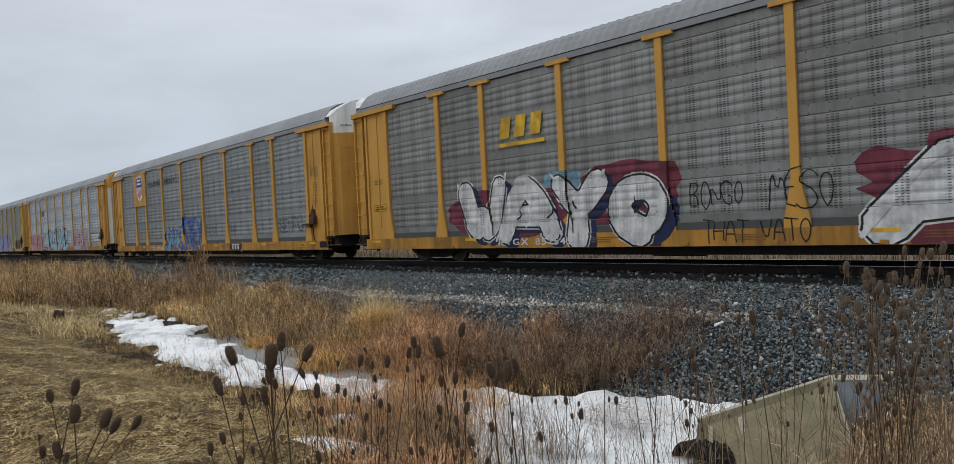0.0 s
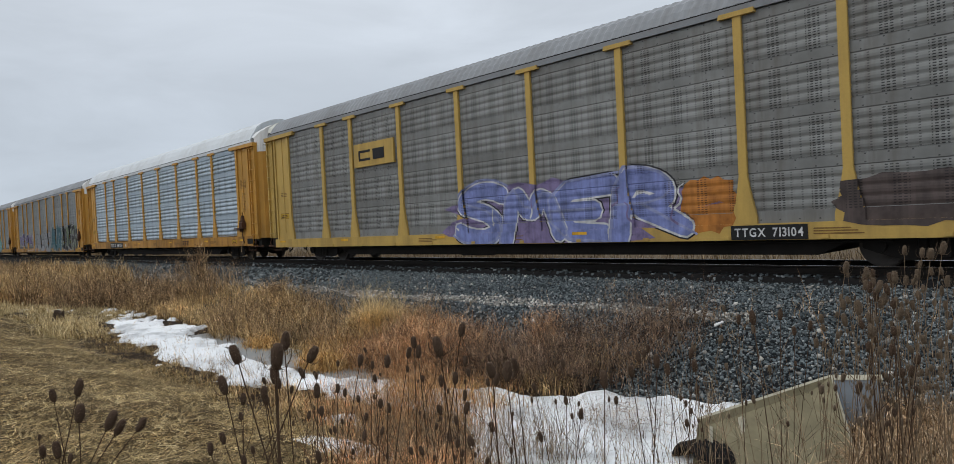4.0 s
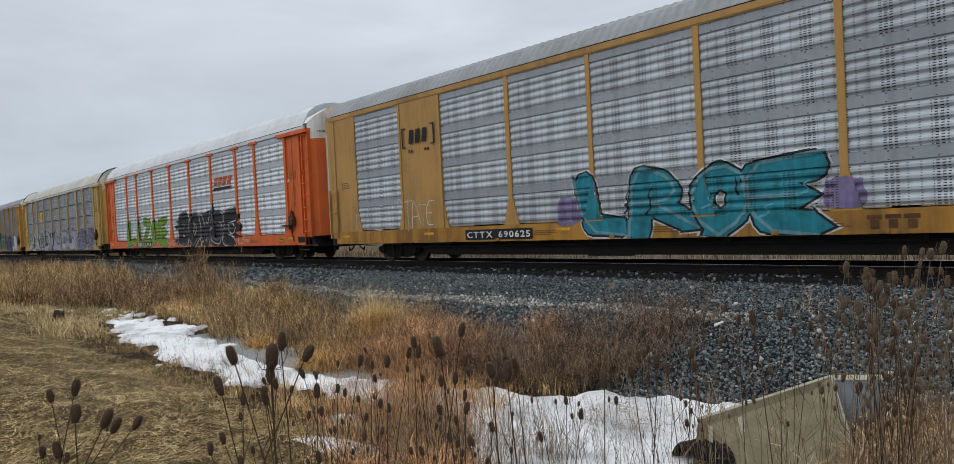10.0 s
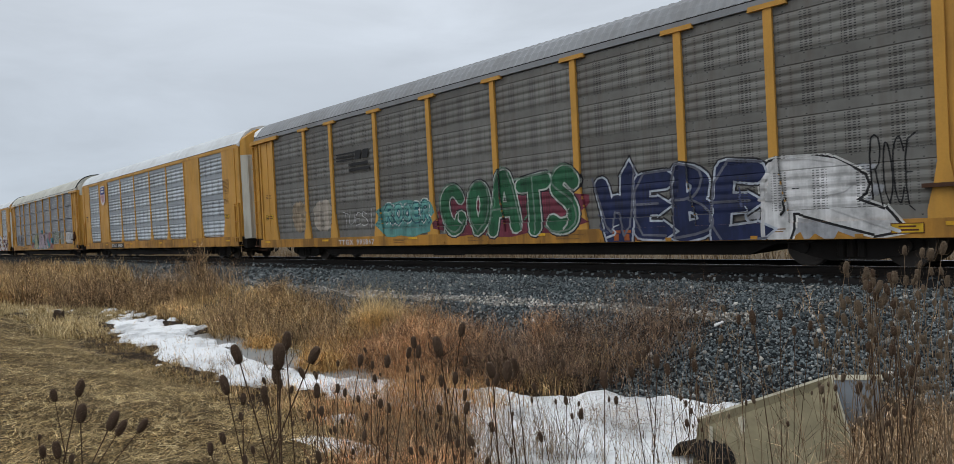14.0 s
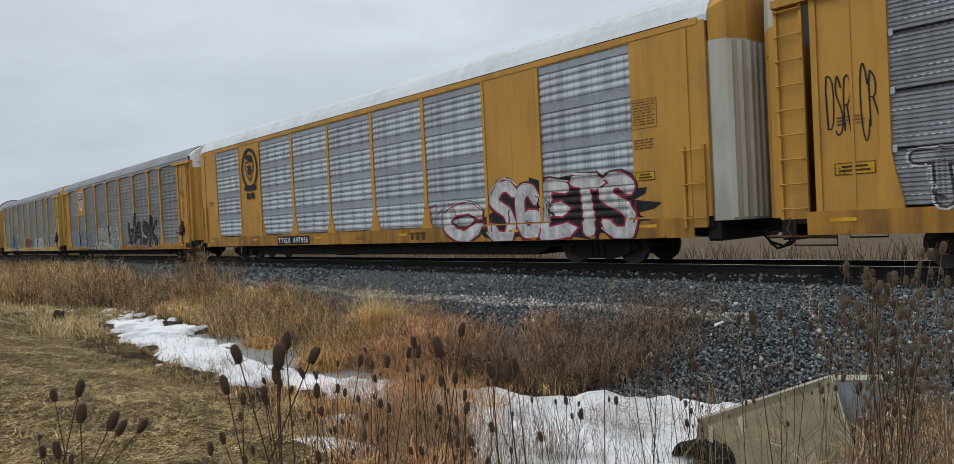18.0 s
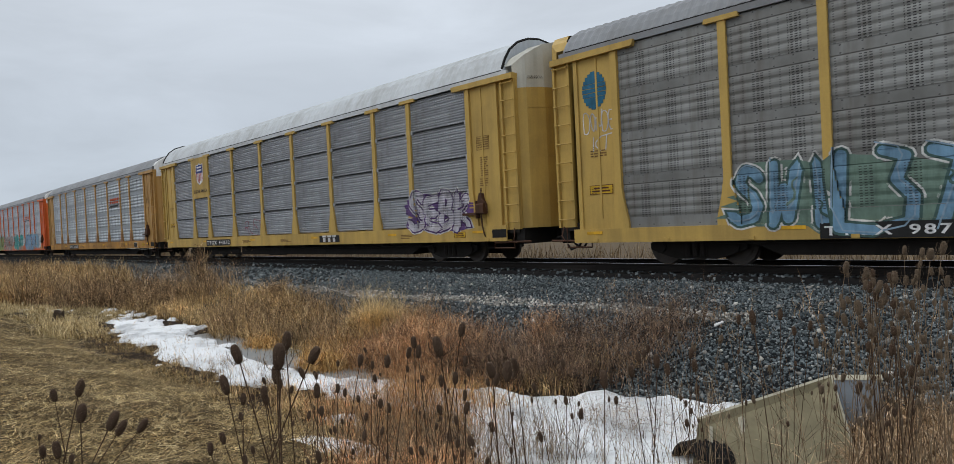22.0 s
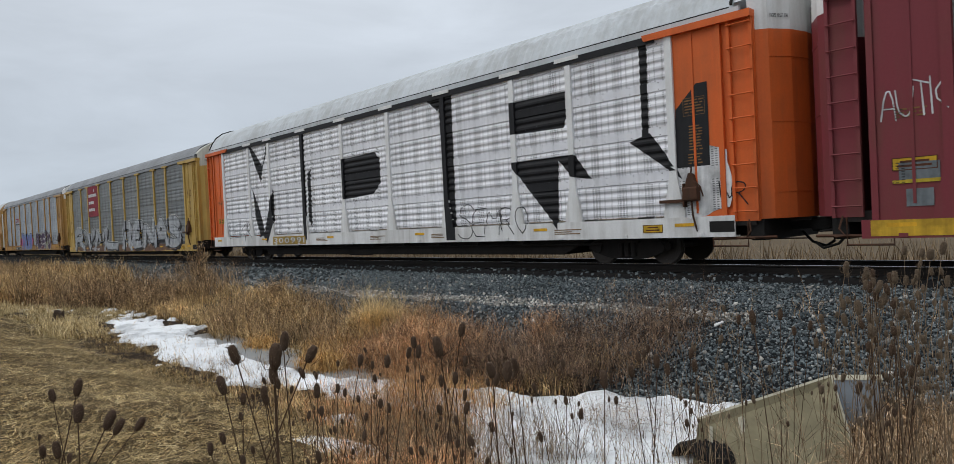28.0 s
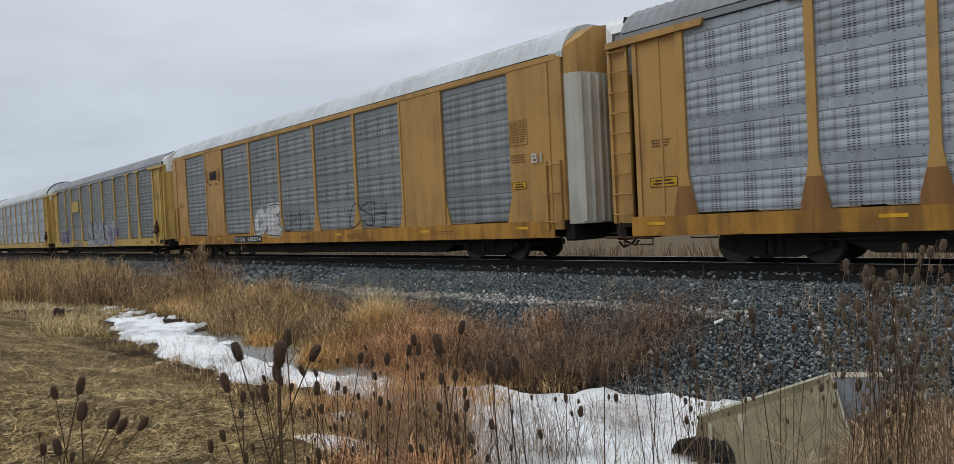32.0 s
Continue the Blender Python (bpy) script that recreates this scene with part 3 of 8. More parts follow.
def end_cap(round_end):
    """The gable over the doors, under the roof's line."""
    def make():
        p = end_plan(round_end)
        ys = [y for x, y in p]
        top = [float(np.interp(y, [a for a, b in ROOF[:7]], [b for a, b in ROOF[:7]])) - 0.02 for y in ys]
        v = [(x, y, 4.75) for x, y in p] + [(x + 0.02, y, z) for (x, y), z in zip(p, top)]
        v += [(x + 0.5, y, z) for (x, y), z in zip(p, top)]
        n = len(p)
        f = [(i, n + i, n + i + 1, i + 1) for i in range(n - 1)] + [(n + i, 2 * n + i, 2 * n + i + 1, n + i + 1) for i in range(n - 1)]
        v2 = [(x, -y, z) for x, y, z in v]
        k = len(v)
        f += [tuple(k + i for i in q)[::-1] for q in f]
        return mesh_of("end_cap", v + v2, f)
    return shared(("cap", round_end), make)


def ladder_mesh(z0, z1, w=0.52):
    def make():
        s = Shape()
        s.box(0, 0.06, -0.05, 0.05, z0, z1).box(w - 0.06, w, -0.05, 0.05, z0, z1)
        n = int((z1 - z0) / 0.44)
        for i in range(n):
            z = z0 + 0.2 + i * (z1 - z0 - 0.3) / max(1, n - 1)
            s.tube([(0.02, -0.085, z), (w - 0.02, -0.085, z)], 0.016, 5)
            for x in (0.03, w - 0.03):
                s.tube([(x, -0.085, z), (x, -0.02, z)], 0.014, 5)
        s.box(0.06, w - 0.06, 0.02, 0.04, z0, z1)
        return s.mesh("ladder")
    return shared(("ladder", z0, z1), make)


def truck(parent, u):
    s = Shape()
    ring = [(-1.15, 0.50), (-1.15, 0.36), (-0.70, 0.20), (-0.45, 0.14), (0.45, 0.14), (0.70, 0.20), (1.15, 0.36), (1.15, 0.50), (0.55, 0.66), (-0.55, 0.66)]

    def frame_mesh():
        a = Shape().prism_y(ring, -1.04, -0.94)
        for x in (-0.875, 0.875):
            a.wheel(x, 0.40, 0.13, -1.10, -0.92, 10)
        for x in (-0.18, 0.0, 0.18):
            a.tube([(x, -1.08, 0.20), (x, -1.08, 0.52)], 0.07, 8)
        a.box(-0.34, 0.34, -1.1, 1.0, 0.52, 0.68)
        return a.mesh("side_frame")

    def wheel_mesh():
        w = Shape().wheel(0, 0.405, 0.405, -0.80, -0.70, 28).wheel(0, 0.405, 0.43, -0.71, -0.68, 28).wheel(0, 0.405, 0.30, -0.815, -0.79, 20).wheel(0, 0.405, 0.10, -0.90, -0.79, 12)
        return w.mesh("wheel")

    tr = part("truck", shared("bolster", lambda: Shape().box(-0.3, 0.3, -0.9, 0.9, 0.42, 0.62, 0.05).mesh("truck")), UNDER, parent, "black two-axle truck", pose(u - HALF, 0, 0))
    for turn in (0, 180):
        part("side_frame", shared("side_frame", frame_mesh), UNDER, tr, "", pose(0, 0, 0, 0, 0, turn))
        for x in (-0.875, 0.875):
            part("wheel", shared("wheel", wheel_mesh), WHEEL, tr, "", pose(x, 0, 0, 0, 0, turn))
    for x in (-0.875, 0.875):
        part("axle", shared("axle", lambda: Shape().tube([(0, -0.9, 0.405), (0, 0.9, 0.405)], 0.075, 10).mesh("axle")), WHEEL, tr, "", pose(x, 0, 0))


# letters --------------------------------------------------------------
GLYPHS = {}


def glyph(ch, bold):
    """The triangles of one letter of the built-in font, as an array, scaled to the height of a capital."""
    key = (ch, bold)
    if key not in GLYPHS:
        cu = bpy.data.curves.new("letter", "FONT")
        cu.body, cu.offset, cu.resolution_u = ch, bold, 3
        ob = bpy.data.objects.new("letter", cu)
        me = ob.to_mesh()
        me.calc_loop_triangles()
        co = np.array([v.co[:2] for v in me.vertices]).reshape(-1, 2)
        tri = np.array([t.vertices[:] for t in me.loop_triangles], dtype=int).reshape(-1, 3)
        ob.to_mesh_clear()
        bpy.data.objects.remove(ob)
        bpy.data.curves.remove(cu)
        GLYPHS[key] = co[tri] if len(tri) else np.zeros((0, 3, 2))
    return GLYPHS[key]


def lettering(text, x, z, width, height, y, bold=0.02):
    """Flat lettering stretched into a box, for a sheet that faces -y."""
    tris, at = [], 0.0
    for ch in text:
        if ch == " ":
            at += 0.55
            continue
        g = glyph(ch, bold)
        if not len(g):
            continue
        w = g[:, :, 0].max() - g[:, :, 0].min()
        tris.append(g - np.array([g[:, :, 0].min() - at, 0]))
        at += w + 0.14
    t = np.concatenate(tris)
    lo, hi = t.min((0, 1)), t.max((0, 1))
    t = (t - lo) / (hi - lo) * np.array([width, height]) + np.array([x, z])
    v = np.concatenate([t[:, :, :1], np.full(t.shape[:2] + (1,), y), t[:, :, 1:]], 2).reshape(-1, 3)
    return mesh_fast("lettering", v, np.arange(len(v)).reshape(-1, 3))


def cut(poly, axis, at):
    """Cuts a convex outline at a level: the part below and the part above."""
    low, high = [], []
    n = len(poly)
    for i in range(n):
        a, b = poly[i], poly[(i + 1) % n]
        if a[axis] <= at:
            low.append(a)
        if a[axis] >= at:
            high.append(a)
        if (a[axis] < at) != (b[axis] < at) and a[axis] != at and b[axis] != at:
            t = (at - a[axis]) / (b[axis] - a[axis])
            p = (a[0] + t * (b[0] - a[0]), a[1] + t * (b[1] - a[1]))
            low.append(p)
            high.append(p)
    return low, high


def slices(poly, axis, levels):
    out, rest = [], poly
    lo, hi = min(p[axis] for p in poly), max(p[axis] for p in poly)
    for s in levels:
        if s <= lo + 1e-6 or s >= hi - 1e-6:
            continue
        a, rest = cut(rest, axis, s)
        if len(a) > 2:
            out.append(a)
        if len(rest) < 3:
            return out
    return out + [rest]


def drape(polys, style, framed, layer, ranks=None, rest=(0.64, 1.08)):
    """Lays flat shapes (place along the wagon, height) over the wagon's ribs, posts and sill, as paint lies."""
    posts = [] if framed else BAYS
    foot0, foot1 = rest
    ulev = sorted(c + d for c in posts for d in (-0.254, -0.225, -0.18, -0.144, -0.11, -0.088, 0.088, 0.11, 0.144, 0.18, 0.225, 0.254))
    if framed:
        ulev = sorted(x + d for a, b in FRAMED for x, k in ((a, 1), (b, -1)) for d in (0.0, 0.05 * k, 0.1 * k, 0.15 * k, 0.205 * k))
    zlev = sorted(KNOTS[style] + [foot0 + 0.01, foot1] + [foot1 + d for d in (0.14, 0.26, 0.45, 0.62, 0.82, 0.97)])
    zs, ds = DEPTH[style]
    v, f = [], []
    for n, p in enumerate(polys):
        up = 0.004 + 0.001 * layer + (0.0024 * ranks[n] if ranks else 0.0) + 0.00006 * (n % 14)
        for q in slices(p, 0, ulev):
            for r in slices(q, 1, zlev):
                cu = sum(a for a, b in r) / len(r)
                cz = sum(b for a, b in r) / len(r)
                flat = None
                if cz < foot0 + 0.01:
                    continue
                if cz < foot1:
                    flat = SIDE
                elif cz < Z_ROW:
                    flat = SIDE if posts and min(abs(cu - c) for c in posts) < 0.254 else 1.562 if foot1 < 1.0 else FACE + 0.02
                elif framed:
                    foot = 0.002 + 0.2 * max(0.0, 1.8 - min(b for a, b in r)) / 0.72
                    if not any(a + foot < cu < b - foot for a, b in FRAMED) or cz > Z_TOP:
                        flat = 1.572
                elif cu < BAYS[0] or cu > BAYS[9]:
                    flat = 1.545
                else:
                    d = min(abs(cu - c) for c in posts)
                    if d < float(np.interp(min(b for a, b in r) + 0.001, [foot1 + 0.14, foot1 + 0.62, foot1 + 0.97], [0.254, 0.144, 0.089])):
                        flat = SIDE
                k = len(v)
                for a, b in r:
                    dep = flat
                    if dep is None:
                        row = min(3, max(0, int((cz - Z_ROW))))
                        dep = FACE + float(np.interp(b - Z_ROW - row, zs, ds))
                    v.append((a - HALF, -dep - up, b))
                f.append(tuple(range(k, k + len(r))))
                if flat == SIDE and cz > foot1 and cu > BAYS[0] + 0.3:     # paint also lies on the flanks of the posts
                    m = len(r)
                    for i in range(m):
                        (a, b), (c, e) = r[i], r[(i + 1) % m]
                        if abs(a - c) < 1e-6 and abs(b - e) > 1e-4 and min(abs(abs(a - w) - 0.088) for w in posts) < 0.17:
                            k = len(v)
                            v += [(a - HALF, -SIDE - up, b), (a - HALF, -SIDE - up, e), (a - HALF, -FACE, e), (a - HALF, -FACE, b)]
                            f.append((k, k + 1, k + 2, k + 3))
    return mesh_of("graffiti", v, f)


STROKES = {
    "A": "00 28 58 80|13 73", "B": "00 08 48 67 55 34 04|34 63 71 50 00", "C": "76 58 28 06 02 20 50 72", "D": "00 08 48 76 72 40 00", "E": "78 08 00 70|04 54",
    "F": "78 08 00|04 54", "G": "76 58 28 06 02 20 60 73 43", "H": "00 08|70 78|04 74", "I": "40 48", "J": "68 62 40 20 02", "K": "00 08|78 04 70", "L": "08 00 70",
    "M": "00 18 43 78 80", "N": "00 08 70 78", "O": "40 12 16 48 76 72 40", "P": "00 08 58 76 54 04", "Q": "40 12 16 48 76 72 40|52 80", "R": "00 08 58 76 54 04|34 80",
    "S": "77 58 28 06 25 54 72 60 20 01", "T": "08 88|48 40", "U": "08 02 30 50 72 78", "V": "08 40 78", "W": "08 20 45 60 88", "X": "08 70|78 00", "Y": "08 44 78|44 40",
    "Z": "08 78 00 70", "1": "26 48 40", "2": "06 28 58 75 00 70", "3": "08 68 35 63 50 10", "5": "78 08 05 55 73 50 10", "7": "08 78 30", "~": "02 36 22 66 52 86"}


def rounded(pts):
    """Cuts the corners of a line."""
    if len(pts) < 3:
        return pts
    out = [pts[0]]
    for i in range(len(pts) - 1):
        (a, b), (c, d) = pts[i], pts[i + 1]
        if i:
            out.append((a * 0.72 + c * 0.28, b * 0.72 + d * 0.28))
        if i < len(pts) - 2:
            out.append((a * 0.28 + c * 0.72, b * 0.28 + d * 0.72))
    return out + [pts[-1]]


def fat_line(pts, r0, r1, n=9):
    """A line with round ends and joints, swelling from one radius to another."""
    polys, m = [], len(pts) - 1
    for i, (x, y) in enumerate(pts):
        r = r0 + (r1 - r0) * i / max(1, m)
        polys.append([(x + r * math.cos(6.2832 * j / n), y + r * math.sin(6.2832 * j / n)) for j in range(n)])
        if i < m:
            u, w = pts[i + 1]
            l = math.hypot(u - x, w - y) or 1e-6
            a, b = -(w - y) / l, (u - x) / l
            q = r0 + (r1 - r0) * (i + 1) / m
            polys.append([(x - a * r, y - b * r), (u - a * q, w - b * q), (u + a * q, w + b * q), (x + a * r, y + b * r)])
    return polys


RANKS = []


def fat_word(word, u0, u1, z0, z1, bold, rnd, wild, grow=0.0, shift=(0.0, 0.0)):
    """Hand-sprayed letters that jostle and fill a box; bold is the thickness against the letter's size."""
    cell, tall_all = (u1 - u0) / len(word), z1 - z0
    size = min(cell, tall_all)
    rad = max(0.013, bold * size)
    polys = []
    RANKS.clear()
    for i, ch in enumerate(word):
        if ch not in STROKES:
            continue
        k = random.Random(rnd + i * 7)
        lean, drop, tall, wide = k.uniform(-0.2, 0.2) * wild, k.uniform(-0.06, 0.06) * wild, k.uniform(0.9, 1.14), k.uniform(1.08, 1.34)
        ph, swell = k.uniform(0, 6), k.uniform(0.8, 1.25)
        for line in STROKES[ch].split("|"):
            pts = []
            for p in line.split():
                x, y = int(p[0]) / 8, int(p[1]) / 8
                xx = 0.46 + (x - 0.46) * wide * (1 + 0.16 * wild * math.sin(2.6 * y + ph)) + lean * (y - 0.5)
                yy = 0.5 + drop + (y - 0.5) * tall * (1 + 0.14 * wild * math.sin(2.4 * x + ph))
                pts.append((u0 + (i + 0.06) * cell + rad + max(0.0, cell * 0.98 - 2 * rad) * xx + shift[0], z0 + rad + max(0.0, tall_all - 2 * rad) * yy + shift[1]))
            if wild < 1.0 or rad < 0.06:
                pts = rounded(pts)
            elif len(pts) > 1:      # wild letters end in spikes
                (ax, ay), (bx, by) = pts[-2], pts[-1]
                d = math.hypot(bx - ax, by - ay) or 1.0
                ex, ey = (bx - ax) / d, (by - ay) / d
                r = (rad * (2.0 - swell) + grow) * 1.15
                polys.append([(bx - ey * r, by + ex * r), (bx + ex * r * 1.6, max(z0 - 0.02, by + ey * r * 1.6)), (bx + ey * r, by - ex * r)])
                RANKS.append((i * 3) % 5)
            new_ones = fat_line(pts, rad * swell + grow, rad * (2.0 - swell) + grow, 9 if rad > 0.08 else 4)
            polys += new_ones
            RANKS.extend([(i * 3) % 5 if rad > 0.06 or grow else 0] * len(new_ones))
    return polys


def keep_ccw(polys):
    out = []
    for p in polys:
        a = sum(p[i][0] * p[(i + 1) % len(p)][1] - p[(i + 1) % len(p)][0] * p[i][1] for i in range(len(p)))
        if abs(a) > 1e-7:
            out.append(p if a > 0 else p[::-1])
    return out


def blob(u0, u1, z0, z1, seed, rag=0.12, n=26):
    """A ragged patch as a fan of triangles."""
    k = random.Random(seed)
    cu, cz, a, b = (u0 + u1) / 2, (z0 + z1) / 2, (u1 - u0) / 2, (z1 - z0) / 2
    pts = []
    for i in range(n):
        w = 2 * math.pi * i / n
        c, s = math.cos(w), math.sin(w)
        r = (abs(c) ** 3.2 + abs(s) ** 3.2) ** (-1 / 3.2) * (1 + k.uniform(-rag, rag))
        pts.append((cu + a * c * r, cz + b * s * r))
    return [[(cu, cz), pts[i], pts[(i + 1) % n]] for i in range(n)]


def graffiti(wagon, spec, g):
    """One piece: optional ground colour, outline, letters and a highlight, each a layer of paint."""
    word, u0, u1, z0, z1, fill, line, back = g[:8]
    wild = g[8] if len(g) > 8 else 1.0
    thin = 0.72 * (g[9] if len(g) > 9 else 0.05)
    style, framed = spec["style"], spec["framed"]
    seed = sum(ord(c) for c in word) + int(u0 * 10)
    z0 = max(z0 + spec["sill"][1] - 1.08 if z0 < 1.1 else z0, spec["sill"][0] + 0.03)
    top = None

    def coat(polys, col, layer, name, label):
        ranks = RANKS[:] if len(RANKS) == len(polys) else [5] * len(polys)
        pairs = [(q[0], r) for p, r in zip(polys, ranks) for q in (keep_ccw([p]),) if q]
        me = drape([p for p, r in pairs], style, framed, layer, [r if layer else 0 for p, r in pairs], spec["sill"])
        RANKS.clear()
        return part(name, me, spray(col), top or wagon, label)

    name = "graffiti_tag" if thin < 0.02 else "graffiti"
    if back:
        top = coat(blob(u0 - 0.15, u1 + 0.15, z0 - 0.02, z1 - 0.02, seed, 0.22, 44), back, 0, name, "spray-painted letters on a coloured ground")
    tag = thin < 0.02
    bold = 0.019 + thin * 0.5 if tag else 0.112 + 1.1 * thin
    if len(g) > 10:       # a cast block behind the letters
        block, marks = [], []
        for step in (1, 2, 3):
            block += fat_word(word, u0, u1, z0, z1, bold, seed, wild, 0.03, (0.075 * step, -0.05 * step))
            marks += RANKS
        RANKS[:] = marks
        o = coat(block, g[10], 0, "cast_block" if top else name, "" if top else "spray-painted letters with a dark cast block")
        top = top or o
    if line and not tag:
        rim = (0.62, 0.62, 0.60) if max(line) < 0.2 else (0.02, 0.02, 0.025)
        o = coat(fat_word(word, u0, u1, z0, z1, bold, seed, wild, 0.085), rim, 0, "rim" if top else name, "" if top else "spray-painted letters with a double outline")
        top = top or o
    if line:
        o = coat(fat_word(word, u0, u1, z0, z1, bold, seed, wild, 0.05 if tag else 0.048), line, 1, "outline" if top else name, "" if top else "spray-painted letters with an outline")
        top = top or o
    w = coat(fat_word(word, u0, u1, z0, z1, bold, seed, wild), fill, 2, "letters" if top else name, "" if top else "thin spray-painted tag")
    if tag:
        tagged(top or w, kind="stuff")
    if not tag and line:
        k, bits = random.Random(seed), []
        for i in range(int(1.1 * (u1 - u0))):
            a, b = k.uniform(u0, u1), k.uniform(z0 + 0.05, z0 + 0.55 * (z1 - z0))
            w, h = k.uniform(-0.3, 0.3), k.uniform(0.15, 0.4) * (z1 - z0)
            bits += fat_line(rounded([(a, b), (a + w, b + 0.3 * h), (a + 0.4 * w, b + 0.8 * h), (a + 1.1 * w, b + h)]), 0.028, 0.012, 5)
        half = len(bits) // 2
        tagged(coat(bits[:half], line, 4, "stroke", ""), kind="stuff")
        tagged(coat(bits[half:], back or tuple(min(0.7, c * 1.5 + 0.05) for c in fill), 4, "stroke", ""), kind="stuff")
        glow = tuple(c * 0.75 + (0.12 if max(fill) > 0.05 else 0.10) for c in fill)
        thin_o = fat_word(word, u0, u1, z0, z1, bold * 0.14, seed, wild, 0.0, (-bold * 0.1, 0.05))
        RANKS[:] = [5] * len(thin_o)
        tagged(coat(thin_o, glow, 3, "shine", ""), kind="stuff")


def shield(wagon, u0, u1, z0, z1, y):
    cu, w, h = (u0 + u1) / 2, (u1 - u0) / 2, z1 - z0

    def edge(f):
        pts = [(-0.88, 1.0), (-0.45, 0.96), (0, 1.03), (0.45, 0.96), (0.88, 1.0), (0.92, 0.8), (1.0, 0.55), (0.93, 0.28), (0.6, 0.1), (0, 0.0), (-0.6, 0.1), (-0.93, 0.28), (-1.0, 0.55), (-0.92, 0.8)]
        return [(cu - HALF + w * f * a, z0 + h * (0.5 + f * (b - 0.5))) for a, b in pts]

    def flat(name, ring, d, col):
        ring = ring if sum(ring[i][0] * ring[(i + 1) % len(ring)][1] - ring[(i + 1) % len(ring)][0] * ring[i][1] for i in range(len(ring))) > 0 else ring[::-1]
        return part(name, mesh_of(name, [(x, y - d, z) for x, z in ring], [tuple(range(len(ring)))]), spray(col), top if name != "emblem" else wagon)

    top = flat("emblem", edge(1.0), 0.004, (0.7, 0.7, 0.7))
    tagged(top, "shield emblem, blue above red and white stripes")
    full = edge(0.9)
    low, high = cut(full[::-1], 1, z0 + h * 0.56)
    flat("blue_field", high, 0.008, (0.03, 0.05, 0.22))
    flat("white_field", low, 0.007, (0.75, 0.75, 0.75))
    for i in range(5):
        a = cu - HALF + w * (-0.72 + 0.36 * i - 0.08)
        b = a + w * 0.17
        drop = z0 + h * (0.10 + 0.14 * abs(i - 2) / 2)
        flat("red_stripe", [(a, drop), (b, drop), (b, z0 + h * 0.56), (a, z0 + h * 0.56)], 0.010, (0.42, 0.03, 0.05))
    for i, zz in enumerate((0.80, 0.66)):
        flat("white_bar", [(cu - HALF - w * 0.6, z0 + h * zz), (cu - HALF + w * 0.6, z0 + h * zz), (cu - HALF + w * 0.6, z0 + h * (zz + 0.07)), (cu - HALF - w * 0.6, z0 + h * (zz + 0.07))], 0.011, (0.75, 0.75, 0.75))


def bars(wagon, name, label, rows, col, y):
    """Plain bars in place of a mark: boxes (u0, u1, z0, z1); a mark of a few shapes gets a part for each."""
    if 1 < len(rows) <= 8:
        first = None
        for row in rows:
            piece = bars(first or wagon, name if first is None else "mark_shape", label if first is None else "", [row], col, y)
            first = first or piece
        return first
    s = Shape()
    for u0, u1, z0, z1, *lean in rows:
        k = lean[0] if lean else 0.0
        s.prism_y([(u0 - HALF, z0), (u1 - HALF, z0), (u1 - HALF + k, z1), (u0 - HALF + k, z1)], y - 0.006, y)
    return part(name, s.mesh(name), spray(col), wagon, label)


def text_lines(rnd, u0, u1, z, n, gap=0.062, tall=0.026):
    """Lines of small unreadable print, broken into word-long bars."""
    rows = []
    for i in range(n):
        u = u0
        while u < u1 - 0.05:
            w = min(rnd.uniform(0.06, 0.2), u1 - u)
            rows.append((u, u + w, z - i * gap, z - i * gap + tall))
            u += w + 0.035
    return rows


def frame_lines(u0, u1, z0, z1, w=0.01):
    return [(u0, u1, z0, z0 + w), (u0, u1, z1 - w, z1), (u0, u0 + w, z0 + w, z1 - w), (u1 - w, u1, z0 + w, z1 - w)]


def warning_label(wagon, u0, u1, z0, z1, y):
    """A yellow label with a dark border and two lines of print."""
    lab = part("warning_label", Shape().box(u0 - HALF, u1 - HALF, y - 0.006, y, z0, z1).mesh("warning_label"), spray((0.62, 0.38, 0.02)), wagon, "yellow label with dark border")
    s = Shape()
    h = z1 - z0
    for a, b, c, d in frame_lines(u0, u1, z0, z1, 0.014) + [(u0 + 0.12, u1 - 0.12, z0 + 0.58 * h, z0 + 0.75 * h), (u0 + 0.08, u1 - 0.08, z0 + 0.25 * h, z0 + 0.42 * h)]:
        s.box(a - HALF, b - HALF, y - 0.009, y - 0.0065, c, d)
    tagged(part("print", s.mesh("print"), spray((0.10, 0.03, 0.01)), lab), kind="stuff")


def fleet_number(wagon, drop, text, u0, u1, z0=0.71, z1=0.95, back=(0.012, 0.012, 0.012), ink=(0.72, 0.72, 0.72)):
    base, z0, z1 = wagon, z0 + drop, z1 + drop
    if back:
        base = part("number_board", Shape().box(u0 - HALF, u1 - HALF, -SIDE - 0.012, -SIDE + 0.01, z0 - 0.02, z1 + 0.03).mesh("number_board"), spray(back), wagon, "black board with white wagon number")
    tagged(part("wagon_number", lettering(text, u0 - HALF + 0.08, z0 + 0.035, u1 - u0 - 0.16, z1 - z0 - 0.06, -SIDE - 0.016), spray(ink), base), kind="stuff")


